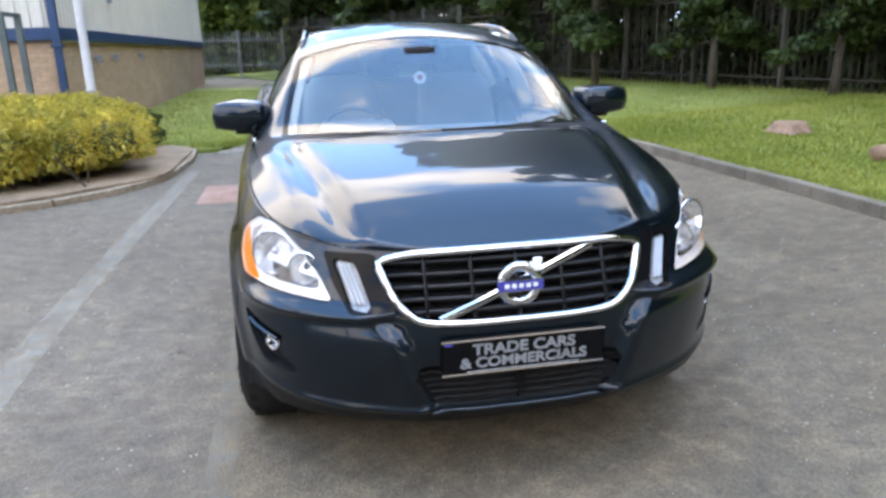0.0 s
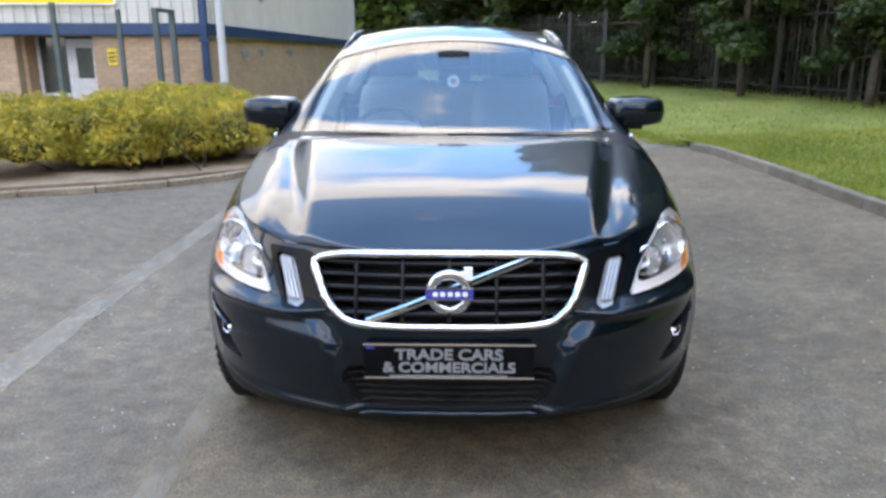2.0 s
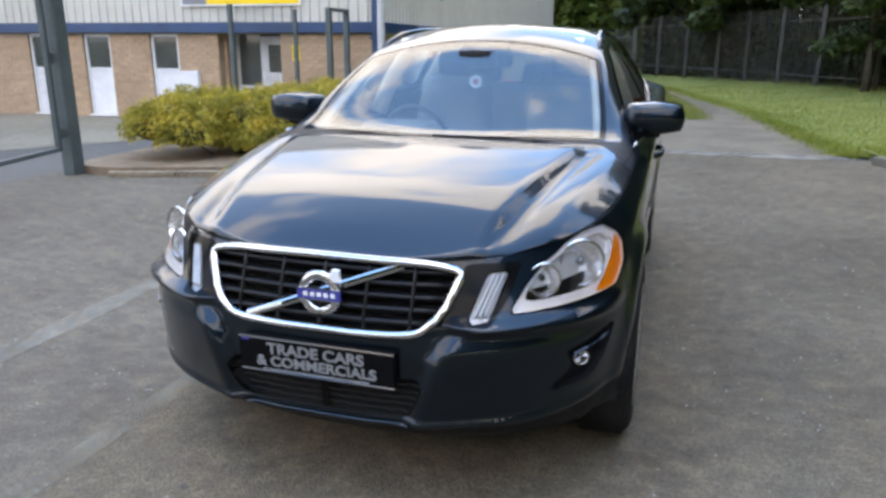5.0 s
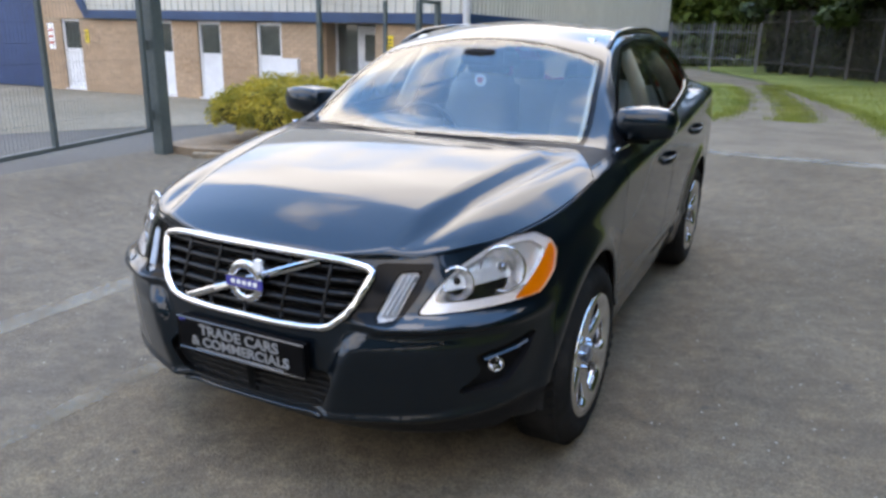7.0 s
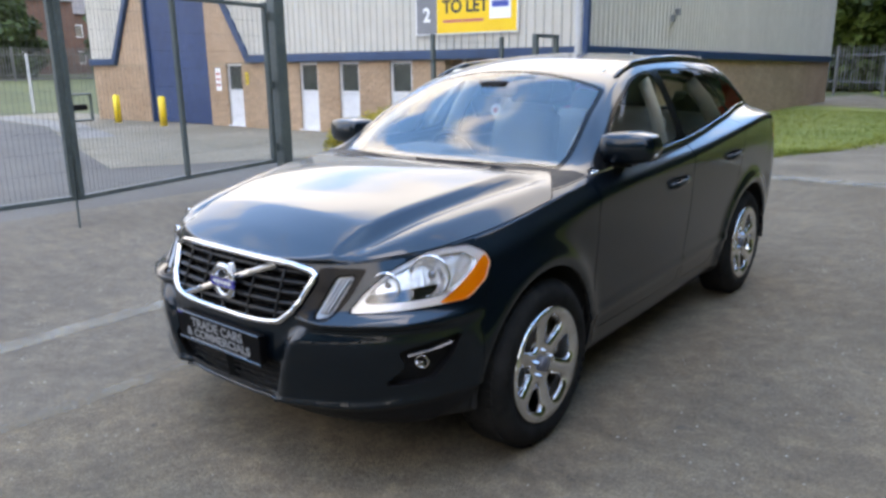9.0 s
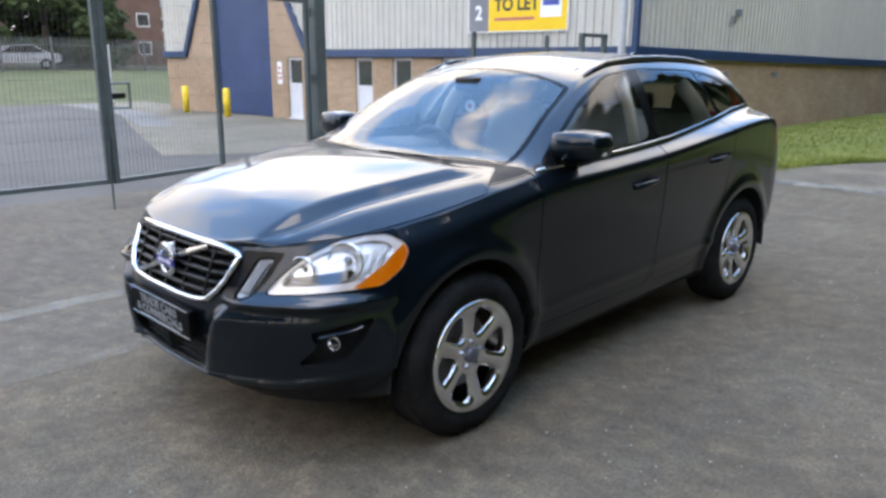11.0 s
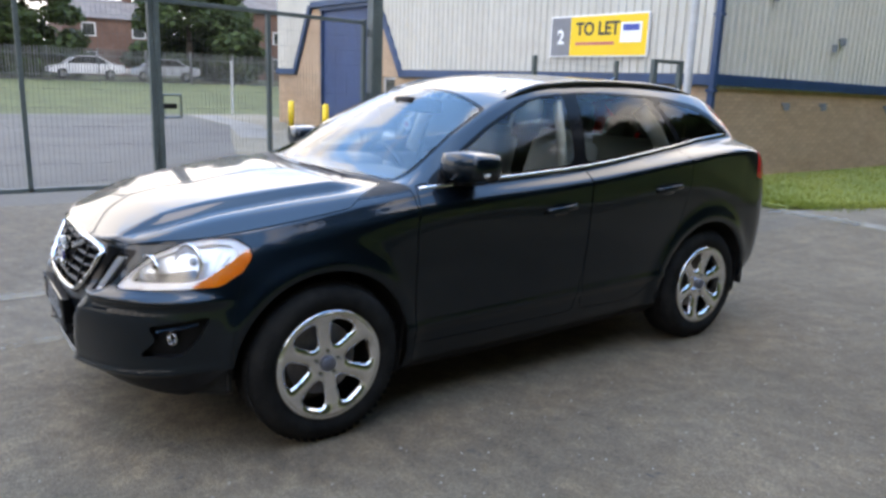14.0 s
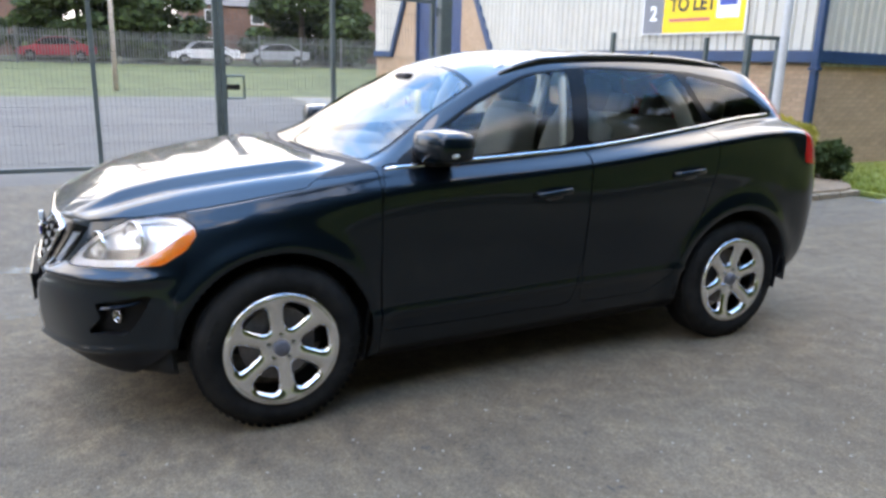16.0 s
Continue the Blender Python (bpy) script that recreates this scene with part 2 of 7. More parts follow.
RUBBER = surf("tyre_rubber", (0.008, 0.0078, 0.0075), (0.020, 0.019, 0.018), 7, 0.8, bump=0.15, bump_scale=200, spec=0.1)
AMBER = surf("amber_plastic", (0.98, 0.26, 0.005), (1.0, 0.31, 0.010), 20, 0.3, bump=0.15, bump_scale=120, coat=0.5)
RED_LENS = surf("red_lens", (0.62, 0.012, 0.012), (0.70, 0.02, 0.018), 20, 0.12, coat=1.0)
WHITE_LENS = surf("smoked_lens", (0.18, 0.187, 0.195), (0.26, 0.267, 0.275), 30, 0.25, coat=0.4)
LAMP_CLEAR = surf("clear_repeater", (0.66, 0.67, 0.68), (0.76, 0.77, 0.78), 40, 0.15, coat=1.0)
BLUE_BAND = surf("blue_enamel", (0.03, 0.035, 0.22), (0.04, 0.045, 0.28), 40, 0.2, coat=0.8)
LEATHER = surf("grey_leather", (0.38, 0.375, 0.36), (0.46, 0.45, 0.43), 6, 0.5, bump=0.2, bump_scale=120)
LEATHER_DARK = surf("dark_leather", (0.03, 0.03, 0.032), (0.05, 0.05, 0.052), 6, 0.5, bump=0.2, bump_scale=120)
DASH = surf("dashboard_plastic", (0.17, 0.178, 0.185), (0.22, 0.228, 0.235), 6, 0.6, bump=0.15, bump_scale=300)
CREAM = surf("cream_trim", (0.60, 0.58, 0.50), (0.68, 0.66, 0.58), 6, 0.8)
FACET = surf("bright_lamp_chrome", (0.93, 0.935, 0.94), (0.97, 0.972, 0.975), 14, 0.10, 0.85, bump=0.6, bump_scale=38)
REFLECTOR = surf("lamp_reflector", (0.86, 0.87, 0.88), (0.93, 0.94, 0.95), 14, 0.16, 0.7, bump=0.7, bump_scale=34)
LETTER = surf("silver_lettering", (0.18, 0.185, 0.19), (0.23, 0.235, 0.24), 30, 0.4)
PLATE_BLACK = surf("plate_black", (0.003, 0.003, 0.0035), (0.005, 0.005, 0.0055), 20, 0.5, spec=0.06)

ASPHALT = asphalt_mat("asphalt", (0.096, 0.077, 0.055), (0.158, 0.129, 0.093), 0.22)
ASPHALT_GREY = asphalt_mat("smooth_asphalt", (0.101, 0.085, 0.066), (0.148, 0.126, 0.099), 0.15)
BRICK = surf("tan_brick", (0.37, 0.242, 0.155), (0.46, 0.315, 0.21), 0.7, 0.85, bump=0.4, bump_scale=60, grain=(14, 0.14), rand=0.10)
BRICK_FAR = surf("weathered_tan_brick", (0.37, 0.242, 0.155), (0.46, 0.315, 0.21), 0.7, 0.85, bump=0.3, bump_scale=50, grain=(14, 0.14))
far_tree = BRICK_FAR.node_tree                                    # tone from brick to brick
far_base = far_tree.nodes["Principled BSDF"].inputs["Base Color"]
far_tree.links.new(mix_rgb(far_tree, 1.0, far_base.links[0].from_socket, mix_rgb(far_tree, far_tree.nodes.new("ShaderNodeNewGeometry").outputs["Random Per Island"],
                           (0.91, 0.90, 0.90), (1.10, 1.09, 1.08)), "MULTIPLY"), far_base)
MORTAR = surf("mortar", (0.30, 0.225, 0.15), (0.36, 0.285, 0.20), 3.0, 0.9, bump=0.3, bump_scale=120)
CLADDING = surf("cream_cladding", (0.47, 0.452, 0.40), (0.53, 0.51, 0.455), 0.6, 0.5, grain=(3, 0.05), stretch=(2, 2, 0.3))
TRIM_BLUE = surf("blue_painted_metal", (0.008, 0.036, 0.092), (0.013, 0.052, 0.125), 2.0, 0.4, grain=(20, 0.1))
ROLLER_BLUE = surf("blue_roller_door", (0.016, 0.044, 0.120), (0.022, 0.060, 0.155), 1.0, 0.45, grain=(8, 0.12))
WHITE_PVC = surf("white_pvc", (0.60, 0.61, 0.63), (0.68, 0.69, 0.70), 2.0, 0.4, grain=(12, 0.05))
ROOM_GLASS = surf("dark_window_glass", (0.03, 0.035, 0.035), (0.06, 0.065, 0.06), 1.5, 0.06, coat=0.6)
STEEL_GREEN = surf("grey_green_coated_steel", (0.055, 0.075, 0.075), (0.08, 0.105, 0.105), 3.0, 0.45, grain=(30, 0.15))
MESH_STEEL = surf("mesh_wire", (0.045, 0.058, 0.06), (0.065, 0.08, 0.082), 3.0, 0.5)
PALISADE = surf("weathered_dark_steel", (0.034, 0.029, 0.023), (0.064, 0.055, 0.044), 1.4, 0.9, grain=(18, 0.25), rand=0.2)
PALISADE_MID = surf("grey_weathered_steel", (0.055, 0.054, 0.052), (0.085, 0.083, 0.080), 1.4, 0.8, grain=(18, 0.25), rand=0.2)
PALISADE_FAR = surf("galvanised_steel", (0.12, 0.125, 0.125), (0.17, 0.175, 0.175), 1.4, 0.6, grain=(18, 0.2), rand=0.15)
YELLOW = surf("yellow_paint", (0.75, 0.50, 0.02), (0.82, 0.58, 0.03), 3.0, 0.5, grain=(20, 0.1))
SIGN_YELLOW = surf("yellow_sign_board", (0.86, 0.52, 0.01), (0.88, 0.56, 0.015), 3.0, 0.4)
SIGN_GREY = surf("grey_sign_board", (0.16, 0.165, 0.18), (0.19, 0.195, 0.21), 3.0, 0.4)
SIGN_TEXT = surf("black_sign_print", (0.02, 0.018, 0.016), (0.03, 0.028, 0.025), 9.0, 0.5)
SIGN_WHITE = surf("white_sign_print", (0.80, 0.80, 0.80), (0.84, 0.84, 0.84), 9.0, 0.5)
SIGN_BLUE = surf("blue_sign_print", (0.03, 0.06, 0.3), (0.04, 0.08, 0.36), 9.0, 0.5)
SIGN_RED = surf("red_sign_print", (0.55, 0.12, 0.1), (0.6, 0.16, 0.13), 9.0, 0.5)
KERB = surf("kerb_concrete", (0.10, 0.083, 0.062), (0.165, 0.14, 0.108), 1.6, 0.9, bump=0.5, bump_scale=70, grain=(40, 0.2), rand=0.12)
KERB_TAN = surf("soil_stained_kerb", (0.165, 0.124, 0.082), (0.24, 0.186, 0.128), 1.6, 0.9, bump=0.4, bump_scale=60, grain=(25, 0.3))
CONCRETE = surf("pale_concrete", (0.13, 0.122, 0.108), (0.21, 0.20, 0.18), 0.8, 0.9, bump=0.4, bump_scale=50, grain=(25, 0.18))
LINE = surf("worn_white_line", (0.205, 0.18, 0.142), (0.30, 0.268, 0.215), 3.5, 0.8, bump=0.3, bump_scale=90, grain=(35, 0.3))
worn(LINE, 7.0, 0.28, 0.60, 0.58)
SOIL = surf("bare_soil", (0.16, 0.106, 0.066), (0.235, 0.165, 0.108), 2.5, 0.95, bump=0.8, bump_scale=30, grain=(45, 0.3))
GRAVEL = surf("gravel_track", (0.108, 0.085, 0.058), (0.175, 0.142, 0.102), 0.9, 0.95, bump=0.8, bump_scale=60, grain=(30, 0.3))
TURF = surf("turf", (0.098, 0.130, 0.020), (0.180, 0.195, 0.044), 0.55, 0.95, bump=0.6, bump_scale=40, grain=(20, 0.35))
FIELD = surf("far_field_grass", (0.052, 0.062, 0.018), (0.080, 0.086, 0.028), 0.12, 0.95, grain=(1.2, 0.2))
BLADES = leaf_mat("grass_blades", (0.150, 0.190, 0.030), (0.270, 0.285, 0.066), 0.6, 0.5)
HEDGE_LEAF = leaf_mat("golden_evergreen_leaf", (0.20, 0.195, 0.032), (0.60, 0.445, 0.078), 0.55, 3.4, 0.75)
TREE_LEAF = leaf_mat("tree_leaf", (0.020, 0.040, 0.011), (0.055, 0.090, 0.022), 0.55, 0.5)
TREE_LEAF_LIGHT = leaf_mat("light_tree_leaf", (0.06, 0.10, 0.02), (0.11, 0.15, 0.035), 0.55, 0.5)
CONIFER_LEAF = leaf_mat("conifer_leaf", (0.03, 0.055, 0.018), (0.055, 0.09, 0.028), 0.6, 0.6)
BARK = surf("bark", (0.040, 0.032, 0.023), (0.080, 0.064, 0.048), 3.0, 0.9, bump=0.8, bump_scale=25, grain=(20, 0.3))
PALE_WOOD = surf("pale_wood", (0.34, 0.29, 0.245), (0.44, 0.38, 0.33), 3.0, 0.85, grain=(20, 0.15))
WOOD_CUT = surf("cut_wood", (0.16, 0.09, 0.06), (0.25, 0.15, 0.10), 6.0, 0.85, bump=0.5, bump_scale=50, grain=(30, 0.25))
HOUSE_BRICK = surf("brown_house_brick", (0.12, 0.065, 0.05), (0.16, 0.092, 0.072), 0.8, 0.9, grain=(6, 0.2))
ROOF_TILE = surf("roof_tiles", (0.10, 0.085, 0.08), (0.15, 0.13, 0.12), 0.8, 0.9, grain=(4, 0.2))
WHITE_PAINT = surf("white_vehicle_paint", (0.72, 0.72, 0.72), (0.8, 0.8, 0.8), 2.0, 0.3, coat=0.8)
RED_PAINT = surf("red_vehicle_paint", (0.30, 0.02, 0.03), (0.36, 0.03, 0.04), 2.0, 0.3, coat=0.8)
SILVER_PAINT = surf("silver_vehicle_paint", (0.42, 0.44, 0.46), (0.5, 0.52, 0.54), 2.0, 0.35, 0.4, coat=0.8)
POST_GREY = surf("grey_post_paint", (0.14, 0.16, 0.18), (0.19, 0.21, 0.23), 4.0, 0.5)
POST_WHITE = surf("pale_post_paint", (0.42, 0.43, 0.44), (0.50, 0.51, 0.52), 4.0, 0.45, grain=(15, 0.06))

# ---- mesh tools ----
def part(name, bm, material, parent=None, label="", smooth=False):
    """Links a bmesh (or a ready mesh) as one mesh object under a thing or a part."""
    if isinstance(bm, bmesh.types.BMesh):
        me = bpy.data.meshes.new(name)
        bm.to_mesh(me)
        bm.free()
    else:
        me = bm
    if not me.materials:
        me.materials.append(material)
    if smooth:
        me.polygons.foreach_set("use_smooth", [True] * len(me.polygons))
    ob = new(name, me)
    ob.parent = parent
    if label:
        ob["label"] = label
    return ob


def thing(name, label, category, group="", kind="", at=None):
    ob = new(name)
    ob.empty_display_size = 0.2
    if at is not None:
        ob.matrix_world = at
    return tagged(ob, label, category, group, kind)


def box(bm, lo, hi, m=None, bevel=0.0):
    """Adds a box from corner lo to corner hi."""
    lo, hi = Vector(lo), Vector(hi)
    mm = Matrix.Translation((lo + hi) / 2) @ Matrix.Diagonal((*(hi - lo), 1))
    if m is not None:
        mm = m @ mm
    r = bmesh.ops.create_cube(bm, size=1, matrix=mm)
    if bevel:
        edges = {e for v in r["verts"] for e in v.link_edges}
        bmesh.ops.bevel(bm, geom=list(edges), offset=bevel, segments=2, affect="EDGES", profile=0.6)
    return bm


def boxed(lo, hi, bevel=0.0, m=None):
    return box(bmesh.new(), lo, hi, m, bevel)


def cyl(bm, a, b, r1, r2=None, seg=12, caps=True):
    """Adds a tapered cylinder from a to b."""
    a, b = Vector(a), Vector(b)
    d = b - a
    q = d.to_track_quat("Z", "Y").to_matrix().to_4x4()
    bmesh.ops.create_cone(bm, cap_ends=caps, segments=seg, radius1=r1, radius2=r1 if r2 is None else r2, depth=d.length,
                          matrix=Matrix.Translation((a + b) / 2) @ q)
    return bm


def cyled(a, b, r1, r2=None, seg=12):
    return cyl(bmesh.new(), a, b, r1, r2, seg)


def tube(points, radius, seg=8, closed=False, squash=None):
    """A tube along points; squash: (width, height) of an oval section, in its own frame."""
    pts = [Vector(p) for p in points]
    n = len(pts)
    bm = bmesh.new()
    rings = []
    up = Vector((0, 0, 1))
    for i, p in enumerate(pts):
        a = pts[(i - 1) % n] if closed or i else p
        b = pts[(i + 1) % n] if closed or i < n - 1 else p
        d = (b - a).normalized()
        side = d.cross(up)
        side = side.normalized() if side.length > 1e-4 else Vector((1, 0, 0))
        top = side.cross(d)
        rw, rh = squash if squash else (radius, radius)
        rings.append([bm.verts.new(p + side * (rw * math.cos(t)) + top * (rh * math.sin(t)))
                      for t in (2 * math.pi * k / seg for k in range(seg))])
    for i in range(n if closed else n - 1):
        r0, r1 = rings[i], rings[(i + 1) % n]
        for k in range(seg):
            bm.faces.new((r0[k], r0[(k + 1) % seg], r1[(k + 1) % seg], r1[k]))
    if not closed:
        bm.faces.new(rings[0][::-1])
        bm.faces.new(rings[-1])
    bmesh.ops.recalc_face_normals(bm, faces=bm.faces)
    return bm


def lathe(profile, seg=48, axis="X"):
    """Turns (along, radius) pairs round the axis."""
    bm = bmesh.new()
    rings = []
    for a, r in profile:
        ring = []
        for k in range(seg):
            t = 2 * math.pi * k / seg
            ring.append(bm.verts.new((a, r * math.cos(t), r * math.sin(t)) if axis == "X" else (r * math.cos(t), r * math.sin(t), a)))
        rings.append(ring)
    for r0, r1 in zip(rings, rings[1:]):
        for k in range(seg):
            bm.faces.new((r0[k], r0[(k + 1) % seg], r1[(k + 1) % seg], r1[k]))
    bmesh.ops.recalc_face_normals(bm, faces=bm.faces)
    return bm


def prism(outline, z0, z1, m=None):
    """A solid from an outline in x, y between two heights."""
    bm = bmesh.new()
    lo = [bm.verts.new((x, y, z0)) for x, y in outline]
    hi = [bm.verts.new((x, y, z1)) for x, y in outline]
    n = len(lo)
    bm.faces.new(lo[::-1])
    bm.faces.new(hi)
    for i in range(n):
        bm.faces.new((lo[i], lo[(i + 1) % n], hi[(i + 1) % n], hi[i]))
    bmesh.ops.recalc_face_normals(bm, faces=bm.faces)
    if m is not None:
        bm.transform(m)
    return bm


def mesh_of(name, verts, faces, smooth=False):
    me = bpy.data.meshes.new(name)
    me.from_pydata([tuple(v) for v in verts], [], [tuple(f) for f in faces])
    if smooth:
        me.polygons.foreach_set("use_smooth", [True] * len(me.polygons))
    me.update()
    return me


def lettering(text, size, m, depth=0.002, stretch=1.0):
    """Raised letters as a mesh, centred, facing the pose's z."""
    cu = bpy.data.curves.new("lettering", "FONT")
    cu.body, cu.size, cu.extrude, cu.align_x, cu.align_y = text, size, depth, "CENTER", "CENTER"
    cu.offset = size * 0.028
    ob = bpy.data.objects.new("lettering", cu)
    scene.collection.objects.link(ob)
    dg = bpy.context.evaluated_depsgraph_get()
    me = bpy.data.meshes.new_from_object(ob.evaluated_get(dg))
    bpy.data.objects.remove(ob)
    me.transform(m @ Matrix.Diagonal((stretch, 1, 1, 1)))
    return me


def pchip(xs, ys):
    """A smooth curve through keys that never overshoots; ys may hold several columns."""
    xs, ys = np.asarray(xs, float), np.asarray(ys, float)
    h = np.diff(xs)
    hh = h.reshape((-1,) + (1,) * (ys.ndim - 1))
    d = np.diff(ys, axis=0) / hh
    m = np.zeros_like(ys)
    if len(xs) > 2:
        w1, w2 = 2 * hh[1:] + hh[:-1], hh[1:] + 2 * hh[:-1]
        same = d[:-1] * d[1:] > 0
        with np.errstate(divide="ignore", invalid="ignore"):
            inner = (w1 + w2) / (w1 / d[:-1] + w2 / d[1:])
        m[1:-1] = np.where(same, inner, 0)
    m[0], m[-1] = d[0], d[-1]

    def at(x):
        x = np.clip(np.asarray(x, float), xs[0], xs[-1])
        i = np.clip(np.searchsorted(xs, x) - 1, 0, len(h) - 1)
        t = (x - xs[i]) / h[i]
        if ys.ndim > 1:
            t, hi = t[:, None], h[i][:, None]
        else:
            hi = h[i]
        return ((2 * t**3 - 3 * t**2 + 1) * ys[i] + (t**3 - 2 * t**2 + t) * hi * m[i]
                + (-2 * t**3 + 3 * t**2) * ys[i + 1] + (t**3 - t**2) * hi * m[i + 1])
    return at


def cut(mesh, fun):
    """Cuts a triangle mesh (vertices with extra columns, triangles) along fun = 0: the inside (fun < 0) and the outside."""
    V, T = mesh
    if not len(T):
        return mesh, mesh
    f = fun(V)
    f = np.where(np.abs(f) < 1e-7, 1e-7, f)
    neg = (f < 0)[T].sum(1)
    inner, outer = [list(map(tuple, T[neg == 3]))], [list(map(tuple, T[neg == 0]))]
    inner, outer = inner[0], outer[0]
    extra, made = [], {}

    def mid(a, b):
        key = (a, b) if a < b else (b, a)
        if key not in made:
            t = f[a] / (f[a] - f[b])
            made[key] = len(V) + len(extra)
            extra.append(V[a] + (V[b] - V[a]) * t)
        return made[key]

    for tri, n in zip(T[(neg > 0) & (neg < 3)].tolist(), neg[(neg > 0) & (neg < 3)].tolist()):
        lone = [k for k in range(3) if (f[tri[k]] < 0) == (n == 1)][0]
        a, b, c = tri[lone], tri[(lone + 1) % 3], tri[(lone + 2) % 3]
        ab, ac = mid(a, b), mid(a, c)
        one, two = (inner, outer) if n == 1 else (outer, inner)
        one.append((a, ab, ac))
        two.append((ab, b, c))
        two.append((ab, c, ac))
    W = np.vstack([V, np.array(extra)]) if extra else V

    def pack(tris):
        t = np.array(tris, int).reshape(-1, 3)
        used, idx = np.unique(t, return_inverse=True)
        return W[used], idx.reshape(-1, 3)
    return pack(inner), pack(outer)


def gap_cut(mesh, fun, g=0.002):
    """The panel inside fun and the rest, with a shut line of 2 g between them."""
    inner, rest = cut(mesh, lambda V: fun(V) + g)
    return inner, cut(rest, lambda V: fun(V) - g)[1]


def poly_dist(px, py, poly):
    """Signed distance to a closed outline, negative inside."""
    P = np.asarray(poly, float)
    d = np.full(px.shape, 1e9)
    inside = np.zeros(px.shape, bool)
    for (x0, y0), (x1, y1) in zip(P, np.roll(P, -1, 0)):
        ex, ey = x1 - x0, y1 - y0
        t = np.clip(((px - x0) * ex + (py - y0) * ey) / (ex * ex + ey * ey), 0, 1)
        d = np.minimum(d, np.hypot(px - x0 - t * ex, py - y0 - t * ey))
        cross = (y0 > py) != (y1 > py)
        with np.errstate(divide="ignore", invalid="ignore"):
            inside ^= cross & (px < ex * (py - y0) / (ey if ey else 1e-12) + x0)
    return np.where(inside, -d, d)


def rounded(outline, n=6, k=0.25):
    """Rounds an outline's corners: k of each side goes into the curve."""
    P = [Vector(p) for p in outline]
    out = []
    for i, p in enumerate(P):
        a, b = p.lerp(P[i - 1], k), p.lerp(P[(i + 1) % len(P)], k)
        for j in range(n + 1):
            t = j / n
            out.append(tuple(a * (1 - t) ** 2 + p * 2 * t * (1 - t) + b * t * t))
    return out

# ---- ground ----
def rise(x, y):
    """Height of the grass to the right of the kerb."""
    return 0.105 + 0.2 * min(1, max(0, (x - 4.3) / 4.0)) + 0.018 * noise.noise((x * 0.7, y * 0.7, 3.0))


def sheet(name, outline, z, material, label, category, kind="structure"):
    if z > 0.012:
        bm = prism(outline, -0.02, z)
    else:
        bm = bmesh.new()
        f = bm.faces.new([bm.verts.new((x, y, z)) for x, y in outline])
        if f.normal.z < 0:
            f.normal_flip()
    return tagged(part(name, bm, material), label, category, kind=kind)


def kerb_x(y):
    """The kerb along the verge."""
    return float(np.interp(y, [-14, -5, 3, 6.0, 7.75, 8.12, 9.0], [4.20, 4.16, 4.09, 3.95, 3.80, 3.68, 3.55]))


